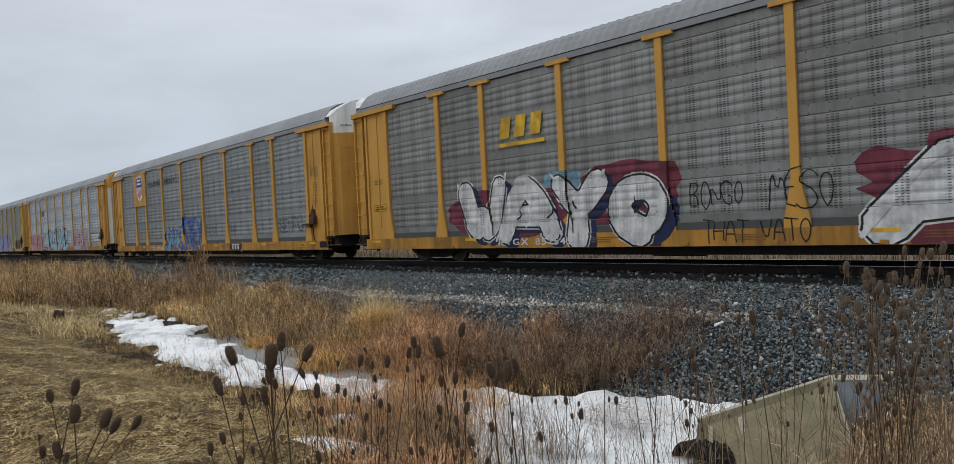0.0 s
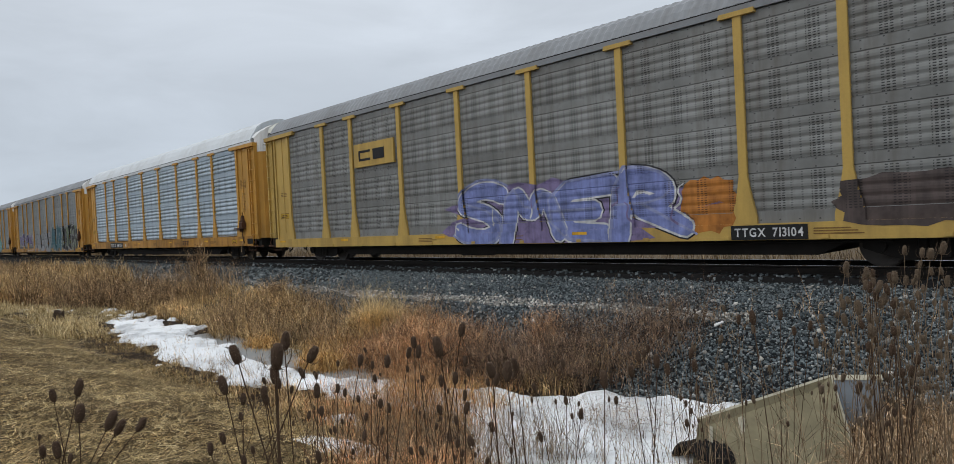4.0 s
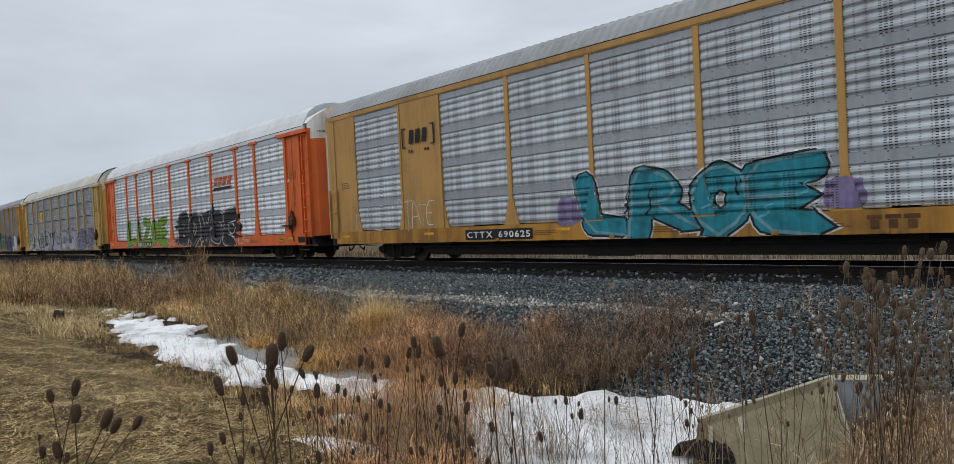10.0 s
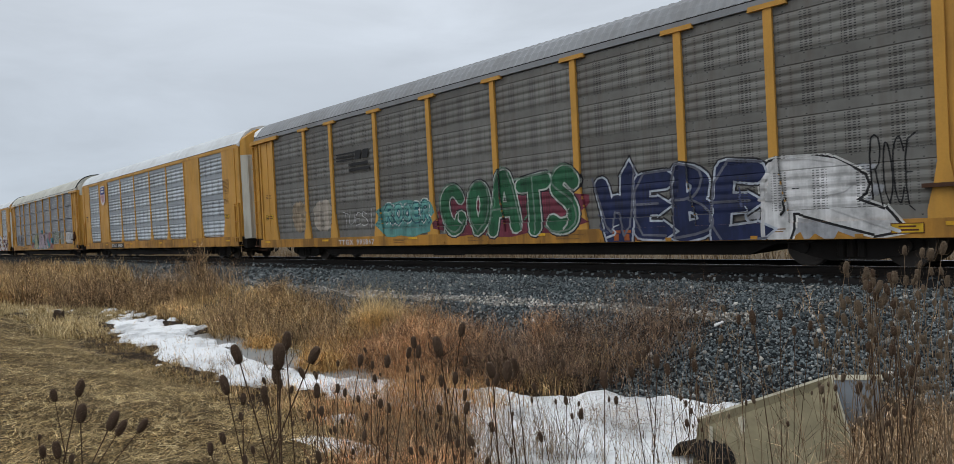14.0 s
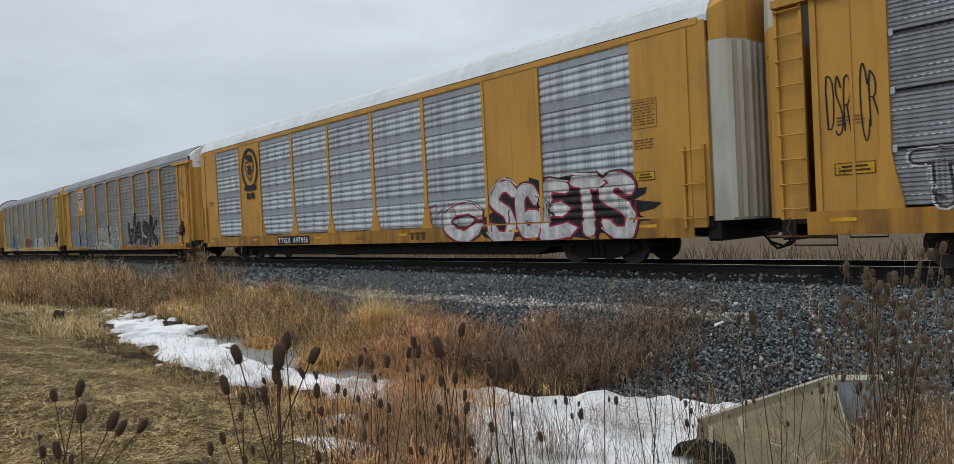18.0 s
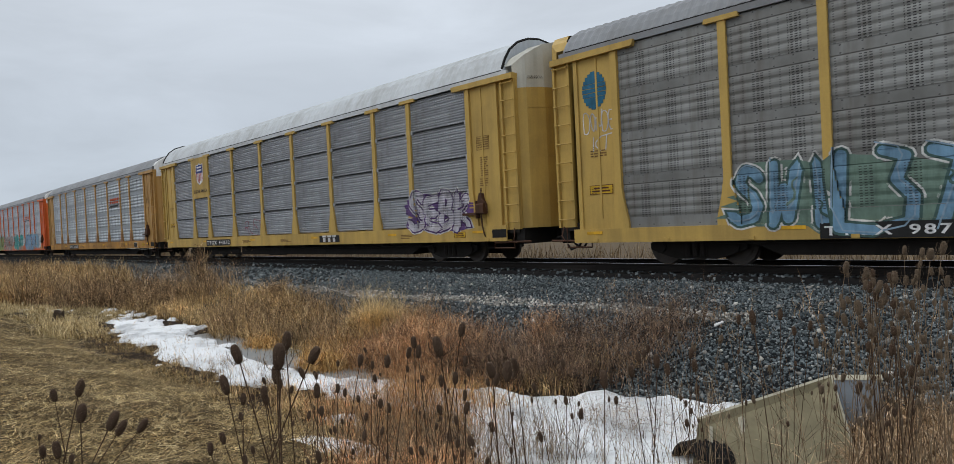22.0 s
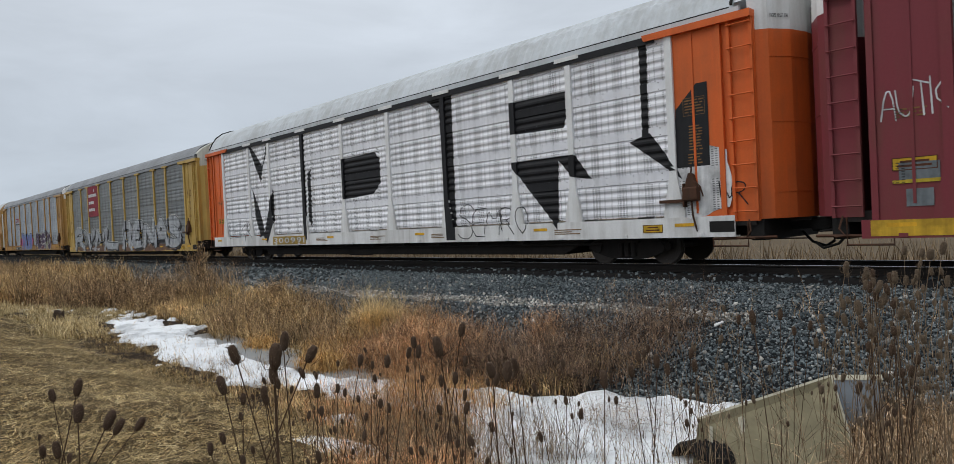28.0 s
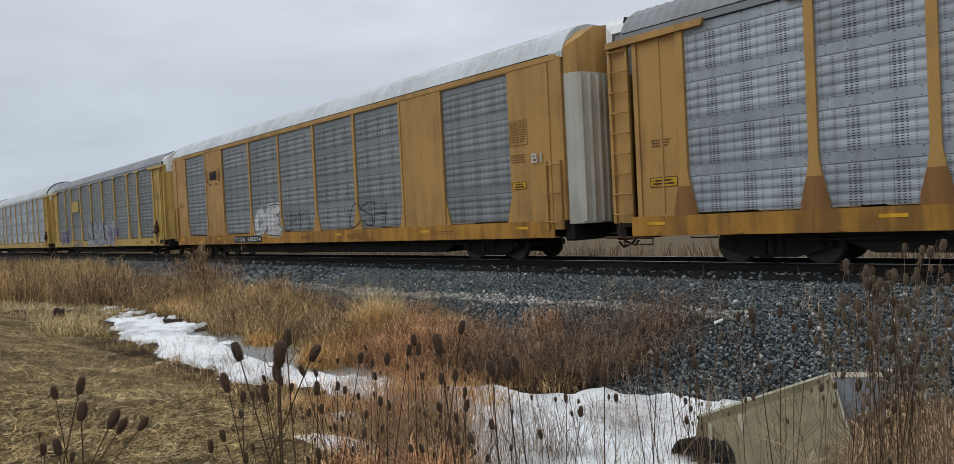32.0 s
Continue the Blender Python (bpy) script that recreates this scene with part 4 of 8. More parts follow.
def autorack(k, paint, panel, roof, label, style="perforated", framed=False, ends=None, cap=None, right_square=False,
             white_all=False, sill="high", stuff=()):
    """A closed car-carrier wagon. k counts from the front of the train."""
    wagon = thing("autorack_wagon", label, "railway wagon", "wagons of the passing train", pose(LEAD - PITCH * (k + 1) + HALF + SLACK.get(k, 0.3), TRACK_Y, 0))
    z0, z1 = SILLS[sill]
    drop = {"high": 0.0, "mid": -0.12, "low": -0.21}[sill]
    spec = {"style": style, "framed": framed, "sill": SILLS[sill]}
    sheet_mat = PANEL[panel]
    post_mat = WHITE if white_all else paint
    cap = cap or WHITE
    turns = ((0, "near"), (180, "far"))
    # underframe
    part("deck", shared("deck", lambda: Shape().box(-HALF + 0.15, HALF - 0.15, -1.5, 1.5, 0.86, 1.05).mesh("deck")), UNDER, wagon)
    def belly():
        s = Shape().prism_y([(-9.6, 0.86), (-8.2, 0.24), (8.2, 0.24), (9.6, 0.86)], -1.15, 1.15)
        s.box(-HALF + 0.1, HALF - 0.1, -0.3, 0.3, 0.6, 0.9)
        for i in range(9):
            x = -7 + i * 1.75
            s.box(x - 0.05, x + 0.05, -1.45, 1.45, 0.55, 0.86)
        s.tube([(-9.5, -1.25, 0.5), (9.5, -1.25, 0.5)], 0.03, 6)
        s.tube([(-2.2, -0.9, 0.36), (-0.9, -0.9, 0.36)], 0.17, 10)
        return s.mesh("centre_sill")
    part("centre_sill", shared("belly", belly), UNDER, wagon, "black fish-belly centre sill")
    for turn, where in turns:
        def sill_mesh():
            ring = [(-SIDE, z0), (-1.38, z0), (-1.38, z0 + 0.03), (-1.56, z0 + 0.04), (-1.56, z1 - 0.03), (-1.38, z1 - 0.02), (-1.38, z1), (-SIDE, z1)]
            s = Shape().prism_x(ring, -HALF + 0.55, HALF - 0.55)
            for i in range(14):
                x = -12.4 + i * 1.9
                s.box(x - 0.07, x + 0.07, -SIDE - 0.025, -SIDE + 0.01, z0 + 0.02, z0 + 0.09)
            return s.mesh("side_sill")
        part("side_sill", shared(("sill", z0), sill_mesh), SILL_YELLOW if post_mat in (YELLOW, YELLOW_BROWN) else post_mat, wagon, "", pose(0, 0, 0, 0, 0, turn))
        if z1 < 1.0:
            part("bottom_strip", shared(("strip", z1), lambda: Shape().box(BAYS[0] - HALF, BAYS[9] - HALF, -1.535, -1.44, z1 - 0.01, 1.13).mesh("bottom_strip")), sheet_mat, wagon, "", pose(0, 0, 0, 0, 0, turn))
            if sill == "low":
                part("kick_plate", shared("kick", lambda: Shape().prism_x([(-1.56, z1 - 0.01), (-1.536, z1 - 0.01), (-1.536, 0.98), (-1.545, 0.98), (-1.56, 0.96)], BAYS[0] - HALF, BAYS[9] - HALF).mesh("kick_plate")),
                     KICK, wagon, "dark grey kick plate over the sill", pose(0, 0, 0, 0, 0, turn))
    for u in (3.5, LB - 3.5):
        truck(wagon, u)
    for turn in (0, 180):
        def coupler():
            s = Shape().box(-HALF - 0.66, -HALF + 0.9, -0.09, 0.09, 0.72, 0.90, 0.03).box(-HALF - 0.70, -HALF - 0.42, -0.2, 0.16, 0.66, 0.96, 0.05)
            s.box(-HALF + 0.02, -HALF + 0.3, -1.45, 1.45, 0.55, 0.98, 0.05)
            s.tube([(-HALF, -0.45, 0.66), (-HALF - 0.2, -0.47, 0.42), (-HALF - 0.5, -0.42, 0.33), (-HALF - 0.7, -0.3, 0.45)], 0.03, 6)
            s.tube([(-HALF + 0.1, -1.3, 0.75), (-HALF - 0.25, -1.3, 0.7), (-HALF - 0.25, -0.3, 0.78)], 0.018, 5)
            return s.mesh("coupler")
        part("coupler", shared("coupler", coupler), DARK_STEEL, wagon, "black coupler with brake hose", pose(0, 0, 0, 0, 0, turn))
    # sides
    for turn, where in turns:
        side = pose(0, 0, 0, 0, 0, turn)
        if framed:
            for a, b in FRAMED:
                rows = 4 if turn == 0 else 1
                for r in range(rows):
                    me = sheet(style, b - a, 1 if turn == 0 else 4)
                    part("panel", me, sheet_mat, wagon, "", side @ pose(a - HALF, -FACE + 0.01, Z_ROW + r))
            xs = [0.15] + [x for b in FRAMED for x in b] + [LB - 0.15]
            for i in range(0, len(xs), 2):
                a, b = xs[i], xs[i + 1]
                plate = part("side_plate", shared(("pier", i), lambda: Shape().box(0, b - a, -1.57, -1.46, 1.08, 5.2).mesh("side_plate")), paint, wagon, "", side @ pose(a - HALF, 0, 0))
                if i:
                    part("gusset", shared("gusset_l", lambda: Shape().prism_y([(-0.002, 1.08), (-0.002, 1.8), (-0.2, 1.08)], -1.565, -1.5).mesh("gusset")), paint, plate)
                if i < len(xs) - 2:
                    part("gusset", shared("gusset_r", lambda: Shape().prism_y([(0.002, 1.08), (0.2, 1.08), (0.002, 1.8)], -1.565, -1.5).mesh("gusset")), paint, plate, "", pose(b - a, 0, 0))
                if b - a > 1:
                    for x in ((0.0, b - a - 0.09) if 0 < i < len(xs) - 2 else (0.42,) if i == 0 else (b - a - 0.5,)):
                        part("edge_strip", shared("edge_strip", lambda: Shape().box(0, 0.09, -1.60, -1.571, 1.1, 5.1).mesh("edge_strip")), paint, plate, "", pose(x, 0, 0))
                    if 0 < i < len(xs) - 2:
                        part("seam", shared("seam", lambda: Shape().box(-0.012, 0.012, -1.576, -1.571, 1.1, 5.1).mesh("seam")), paint, plate, "", pose((b - a) / 2, 0, 0))
            for a, b in FRAMED:
                part("lintel", shared(("lintel", round(b - a, 2)), lambda: Shape().box(0, b - a, -1.57, -1.46, 5.10, 5.2).mesh("lintel")), paint, wagon, "", side @ pose(a - HALF, 0, 0))
        else:
            for i in range(9):
                a, b = BAYS[i], BAYS[i + 1]
                for r in range(4 if turn == 0 else 1):
                    me = sheet(style, b - a, 1 if turn == 0 else 4)
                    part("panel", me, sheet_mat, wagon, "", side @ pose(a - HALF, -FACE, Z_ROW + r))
            for i, c in enumerate(BAYS):
                p = part("post", post_mesh(z1), post_mat, wagon, "", side @ pose(c - HALF, 0, 0))
                if 0 < i < 9:
                    part("post_cap", cap_mesh(), paint, p)
                if style == "slot" and turn == 0:
                    for r in (1, 2, 3):
                        for d in (-0.13, 0.13) if 0 < i < 9 else ((0.13,) if i == 0 else (-0.13,)):
                            part("seam_clip", shared("seam_clip", lambda: Shape().box(-0.035, 0.035, -1.575, -1.50, -0.07, 0.07, 0.02).mesh("seam_clip")), CLIP, p, "", pose(d, 0, Z_ROW + r - 0.02))
                if paint is YELLOW_BROWN:
                    part("post_foot", shared("post_foot", lambda: Shape().prism_y([(-0.252, 1.075), (0.252, 1.075), (0.252, 1.22), (0.142, 1.7), (-0.142, 1.7), (-0.252, 1.22)], -SIDE - 0.003, -SIDE + 0.01).mesh("post_foot")), FOOT_BROWN, p, "brown soiled gusset")
            def corner():
                return Shape().box(0.83 - HALF, 2.0 - HALF, -1.54, -1.44, 0.78, 5.06).mesh("corner_plate")
            def jamb():
                return Shape().box(0.72 - HALF, 0.828 - HALF, -1.58, -1.44, 0.78, 5.06).mesh("door_jamb")
            def stiffener():
                return Shape().box(1.35 - HALF, 1.40 - HALF, -1.56, -1.541, 1.15, 5.0).mesh("stiffener")
            def header():
                return Shape().prism_y([(0.05 - HALF, 5.0), (2.45 - HALF, 5.02), (2.5 - HALF, 5.16), (0.05 - HALF, 5.15)], -1.66, -1.42).mesh("header_beam")
            def mirrored(make, name):
                """The same part for the other end of the side."""
                me = make()
                v = [(-p.co.x, p.co.y, p.co.z) for p in me.vertices]
                f = [tuple(q.vertices)[::-1] for q in me.polygons]
                return mesh_of(name, v, f)
            lad = ladder_mesh(0.95, 5.02)
            part("ladder", lad, ends or paint, wagon, "", side @ pose(0.06 - HALF, -1.53, 0))
            part("corner_plate", shared("corner", corner), ends or paint, wagon, "", side)
            part("header_beam", shared("header", header), ends or paint, wagon, "", side)
            part("corner_plate", shared("corner_m", lambda: mirrored(corner, "corner_plate")), ends or paint, wagon, "", side)
            for nm, mk in (("door_jamb", jamb), ("stiffener", stiffener)):
                part(nm, shared(nm, mk), ends or paint, wagon, "", side)
                part(nm, shared(nm + "_m", lambda: mirrored(mk, nm)), ends or paint, wagon, "", side)
            part("header_beam", shared("header_m", lambda: mirrored(header, "header_beam")), ends or paint, wagon, "", side)
            part("ladder", lad, ends or paint, wagon, "", side @ pose(HALF - 0.06 - 0.52, -1.53, 0))
            def brake():
                h = HALF - 1.45
                s = Shape().box(h - 0.17, h + 0.15, -1.72, -1.541, 1.42, 1.72, 0.03).prism_y([(h - 0.16, 1.72), (h + 0.12, 1.72), (h + 0.03, 2.0), (h - 0.06, 2.02)], -1.66, -1.541)
                s.tube([(h + 0.08, -1.70, 1.85), (h + 0.24, -1.72, 1.72), (h + 0.29, -1.70, 1.5)], 0.016, 5).tube([(h - 0.01, -1.62, 2.0), (h, -1.62, 2.16)], 0.02, 5)
                s.box(h - 0.75, h - 0.16, -1.70, -1.541, 1.40, 1.47).box(h - 0.19, h - 0.16, -1.70, -1.541, 1.3, 1.8)
                s.tube([(h, -1.66, 1.42), (h + 0.02, -1.66, 1.1), (h + 0.07, -1.64, 0.85), (h + 0.06, -1.5, 0.6)], 0.022, 5)
                return s.mesh("hand_brake")
            def step():
                s = Shape().tube([(HALF - 1.05, -1.56, 0.72), (HALF - 1.05, -1.56, 0.45), (HALF - 0.3, -1.56, 0.45), (HALF - 0.3, -1.56, 0.95)], 0.022, 5)
                s.tube([(HALF - 1.05, -1.56, 0.6), (HALF + 0.25, -1.5, 0.62)], 0.03, 5).tube([(HALF - 0.25, -1.6, 0.98), (HALF - 0.2, -1.66, 0.75), (HALF - 0.3, -1.66, 0.62), (HALF - 0.12, -1.66, 0.6)], 0.018, 5)
                return s.mesh("corner_step")
            part("corner_step", shared("step", step), RUSTY, wagon, "rust-brown corner step and lever", side)
            part("corner_step", shared("step_m", lambda: mirrored(step, "corner_step")), RUSTY, wagon, "rust-brown corner step and lever", side)
            # a black plate on the sill paints the dark inside of the step opening
            part("pocket", shared("pocket", lambda: Shape().box(HALF - 1.1, HALF - 0.56, -SIDE - 0.004, -SIDE + 0.02, 0.74, 0.97).mesh("pocket")), DARK_STEEL, wagon, "black plate standing in for the dark inside of a step opening", side @ pose(0, 0, drop))
            part("door_side_plate", shared("side_plate", lambda: Shape().box(HALF - 0.715, HALF - 0.05, -1.50, -1.44, 0.98, 5.06).mesh("door_side_plate")), ends or paint, wagon, "", side)
            part("hand_brake", shared("brake", brake), RUSTY, wagon, "rusty dark hand brake housing with a chain", side)
        if framed:
            low = ladder_mesh(0.85, 2.6)
            part("ladder", low, paint, wagon, "", side @ pose(0.2 - HALF, -1.60, 0))
            part("ladder", low, paint, wagon, "", side @ pose(HALF - 0.75, -1.60, 0))
    # ends and roof
    for turn in (0, 180):
        square = framed or (right_square and turn == 180)
        dmat = CREAM if square else (ends or paint)
        for mirror in (1, -1):
            m = pose(0, 0, 0, 0, 0, turn) @ pose(-HALF, 0, 0)
            me = end_door(0.98, 4.75, not square)
            if mirror < 0:
                me = shared(("end_m", square), lambda: mesh_of("end_door", [(p.co.x, -p.co.y, p.co.z) for p in end_door(0.98, 4.75, not square).vertices], [tuple(q.vertices)[::-1] for q in end_door(0.98, 4.75, not square).polygons]))
            leaf = part("end_door", me, dmat, wagon, "", m)
            for rib in door_ribs(not square, mirror):
                part("door_rib", rib, dmat, leaf)
        part("end_cap", end_cap(not square), paint if square else cap, wagon, "", pose(0, 0, 0, 0, 0, turn) @ pose(-HALF, 0, 0))
        part("locking_bar", shared("lock", lambda: Shape().tube([(-0.56, 0.05, 1.0), (-0.56, 0.05, 5.3)], 0.03, 6).mesh("locking_bar")), DARK_STEEL, wagon, "", pose(0, 0, 0, 0, 0, turn) @ pose(-HALF, 0, 0))
    if not framed and cap in (WHITE, CREAM):
        tagged(part("height_warning", shared("warn", lambda: lettering("EXCESS HEIGHT CAR", 0.05, 4.98, 0.42, 0.075, -0.012)), spray((0.03, 0.03, 0.03)), wagon, "", pose(HALF + 0.15, -1.30, 0, 0, 0, 60)), kind="stuff")
    part("roof", roof_mesh(-HALF + (0.1 if framed else 0.42), HALF - (0.1 if framed else 0.42), (0.12 if framed else 0.25) if roof in (ROOF_LIGHT, ROOF_CREAM, ROOF_WHITE) else 0.0, roof is ROOF_WHITE), roof, wagon, "smooth white sheet roof" if roof is ROOF_WHITE else "ribbed sheet roof")
    if roof in (ROOF_LIGHT, ROOF_CREAM) and not framed:
        def hoop():
            pts = [(0, y * 1.015, z + 0.03 + 0.25 * max(0.0, z - 5.3) / 0.78) for y, z in ROOF[1:-1]]
            return Shape().tube(pts, 0.035, 5).mesh("roof_seal")
        for x in (-HALF + 0.45, HALF - 0.45):
            part("roof_seal", shared("hoop", hoop), DARK_STEEL, wagon, "black rubber seal over the roof end", pose(x, 0, 0))
    part("top_rail", shared("top_rail", lambda: Shape().box(-HALF + 0.3, HALF - 0.3, -1.585, -1.5, 5.13, 5.27).box(-HALF + 0.3, HALF - 0.3, 1.5, 1.585, 5.13, 5.27).mesh("top_rail")), roof if not framed else paint, wagon)
    # solid dark strip drawn in place of the shadow line below the eave
    part("eave_gap", shared("eave_gap", lambda: Shape().box(-HALF + 0.5, HALF - 0.5, -1.575, -1.5, 5.266, 5.298).mesh("eave_gap")), DARK_STEEL, wagon, "dark strip standing in for the shade under the eave")
    # stencilled data on the end plates
    rnd = random.Random(k)
    ink = (0.20, 0.105, 0.03)
    if not framed:
        rows = text_lines(rnd, 25.62, 26.05, 3.55, 5) + frame_lines(25.58, 26.08, 3.24, 3.62) + text_lines(rnd, 25.7, 26.0, 3.0, 9) + text_lines(rnd, 1.12, 1.6, 2.75, 3) + text_lines(rnd, 25.66, 25.98, 2.4, 4)
        tagged(bars(wagon, "stencilled_data", "unreadable dark stencilled lines", rows, ink, -1.545), kind="stuff")
        warning_label(wagon, 1.05, 1.72, 1.72, 1.94, -1.545)
        warning_label(wagon, 24.5, 25.0, 0.76 + drop, 0.94 + drop, -SIDE - 0.004)
    else:
        rows = text_lines(rnd, 25.25, 25.8, 3.7, 9) + frame_lines(25.2, 25.86, 3.12, 3.78) + text_lines(rnd, 25.25, 25.75, 2.85, 4) + text_lines(rnd, 1.0, 1.5, 2.8, 4)
        tagged(bars(wagon, "stencilled_data", "unreadable dark stencilled lines", rows, ink, -1.574), kind="stuff")
        warning_label(wagon, 25.25, 25.75, 1.95, 2.15, -1.574)
    for u in (0.95, 5.6, 10.9, 16.2, 21.2, 25.3):
        part("reflector_strip", shared("reflector", lambda: Shape().box(0, 0.45, -0.008, 0, 0.88, 0.95).mesh("reflector_strip")), spray((0.62, 0.34, 0.02)), wagon, "yellow reflective strip", pose(u - HALF, -SIDE - 0.002, drop))
    tagged(bars(wagon, "stencilled_data", "small dark stencilled lines", [(u, u + rnd.uniform(0.4, 0.9), z + drop, z + drop + 0.022) for u in (10.1, 13.7, 17.0, 21.9) for z in (0.78, 0.83, 0.88)], ink, -SIDE - 0.002), kind="stuff")
    for g in stuff:
        if g[0] == "number":
            fleet_number(wagon, drop, *g[1:])
        elif g[0] == "shield":
            shield(wagon, *g[1:5], -1.61 if not framed else -1.62)
        elif g[0] == "board":
            part("sign_panel", Shape().box(g[1] - HALF, g[2] - HALF, -1.605, -1.5, g[3], g[4]).mesh("sign_panel"), g[5], wagon, g[6])
        elif g[0] == "bars":
            rows = [(a, b, c + drop, d + drop, *rest) if d < 1.05 else (a, b, c, d, *rest) for a, b, c, d, *rest in g[3]]
            bars(wagon, g[1], g[2], rows, g[4], g[5])
        elif g[0] == "words":
            part("slogan" if len(g) < 9 else g[8], lettering(g[1], g[2] - HALF, g[4], g[3] - g[2], g[5] - g[4], g[7], 0.015), spray(g[6]), wagon)
        elif g[0] == "patch":
            me = drape(keep_ccw(blob(*g[1:5], 5 + int(g[1]), 0.1)), style, framed, 0, None, SILLS[sill])
            tagged(part("paint_patch", me, spray(g[5]), wagon, "faded patch of spray paint"), kind="stuff")
        elif g[0] == "rings":
            base = None
            for outer, inner, lift in g[3]:
                n = len(outer)
                if inner:
                    v = [(x - HALF, g[5] - lift, z) for x, z in outer + inner]
                    f = [(i, (i + 1) % n, n + (i + 1) % n, n + i) for i in range(n)]
                else:
                    v, f = [(x - HALF, g[5] - lift, z) for x, z in outer], [tuple(range(n))]
                base_new = part(g[1] if base is None else "emblem_shape", mesh_of(g[1], v, f), spray(g[4]), base or wagon, g[2] if base is None else "")
                base = base or base_new
        elif g[0] == "shape":
            me = drape(keep_ccw([[g[1][0], g[1][i], g[1][i + 1]] for i in range(1, len(g[1]) - 1)]), style, framed, 1, None, SILLS[sill])
            part("painted_shape", me, spray(g[2]), wagon)
        else:
            graffiti(wagon, spec, g)
    TRAIN.append(wagon)
    return wagon


TRAIN = []

BLACK, PALE, SILVER = (0.012, 0.012, 0.014), (0.60, 0.60, 0.60), (0.33, 0.34, 0.36)
NAVY, TEAL, SKYB, LILAC, PINK, LIME, REDP, BLUE = (0.012, 0.02, 0.07), (0.015, 0.10, 0.13), (0.18, 0.33, 0.42), (0.20, 0.16, 0.30), (0.42, 0.20, 0.24), (0.16, 0.33, 0.02), (0.30, 0.03, 0.03), (0.06, 0.10, 0.42)
WINE = (0.16, 0.03, 0.05)
YB, BB = (0.60, 0.36, 0.03), (0.02, 0.02, 0.02)
P = -1.565      # just proud of the sheets
PLATE = (0.10, 0.045, 0.015)


def blocky_mark(u0, u1, z0, z1, col, name="railway_mark", label="plain block mark of three shapes over a bar", under=True):
    """A railway's initials as plain shapes."""
    w, h = u1 - u0, z1 - z0
    b = z0 + (0.28 if under else 0.0) * h
    rows = []
    for i in range(3):
        a = u0 + w * (0.02 + 0.335 * i)
        rows += [(a, a + w * 0.22, b, z1, w * 0.06)]
    if under:
        rows.append((u0, u1, z0, z0 + 0.13 * h))
    return ("bars", name, label, rows, col, P)


def bracket_mark(u0, u1, z0, z1, y=P):
    w, h = u1 - u0, z1 - z0
    m = blocky_mark(u0 + 0.2 * w, u1 - 0.2 * w, z0 + 0.35 * h, z1 - 0.12 * h, BLACK, under=False)
    rows = m[3]
    for a, s in ((u0, 1), (u1, -1)):
        lo, hi = min(a, a + s * 0.035 * w), max(a, a + s * 0.035 * w)
        l2, h2 = min(a, a + s * 0.11 * w), max(a, a + s * 0.11 * w)
        rows += [(lo, hi, z0 + 0.2 * h, z1), (l2, h2, z1 - 0.05 * h, z1), (l2, h2, z0 + 0.2 * h, z0 + 0.25 * h)]
    for a in (0.2, 0.28, 0.70, 0.78):
        rows.append((u0 + a * w, u0 + (a + 0.05) * w, z0, z0 + 0.1 * h))
    return ("bars", "railway_mark", "black bracketed block mark with small dots", rows, BLACK, y)


def slanted_mark(u0, u1, z0, z1, col):
    w, h = u1 - u0, z1 - z0
    rows = []
    for i in range(4):
        a = u0 + w * (0.06 + 0.225 * i)
        rows += [(a, a + 0.17 * w, z0 + 0.30 * h, z0 + 0.50 * h, 0.03 * w), (a + 0.045 * w, a + 0.215 * w, z0 + 0.58 * h, z0 + 0.80 * h, 0.035 * w)]
    return [("bars", "railway_mark", "red slanted block mark", rows, col, P),
            ("bars", "mark_wedge", "black wedge under the mark", [(u0 - 0.05, u1 - 0.35, z0, z0 + 0.16 * h, 0.3)], BLACK, P)]


def pacific(panel_low=3.15, slogan=True, split=True):
    s = [("board", 4.68, 6.5, panel_low, 5.12, YELLOW, "yellow emblem panel"), ("shield", 4.98, 6.12, 3.45, 4.95)]
    if slogan:
        s += [("words", "BUILDING", 7.0, 9.0, 4.2, 4.48, BLACK, P), ("words", "AMERICA", 9.6, 11.3, 4.2, 4.48, BLACK, P)]
    return s


def txx(u, z=0.70, col=PLATE, w=0.85):
    h = 0.24
    rows = []
    for i in range(3):
        a = u + w * (0.02 + 0.34 * i)
        rows += [(a, a + w * 0.28, z + h - 0.07, z + h), (a + w * 0.06, a + w * 0.22, z, z + h - 0.09)]
    return ("bars", "owner_mark", "plain block mark of three shapes", rows, col, -SIDE - 0.006)


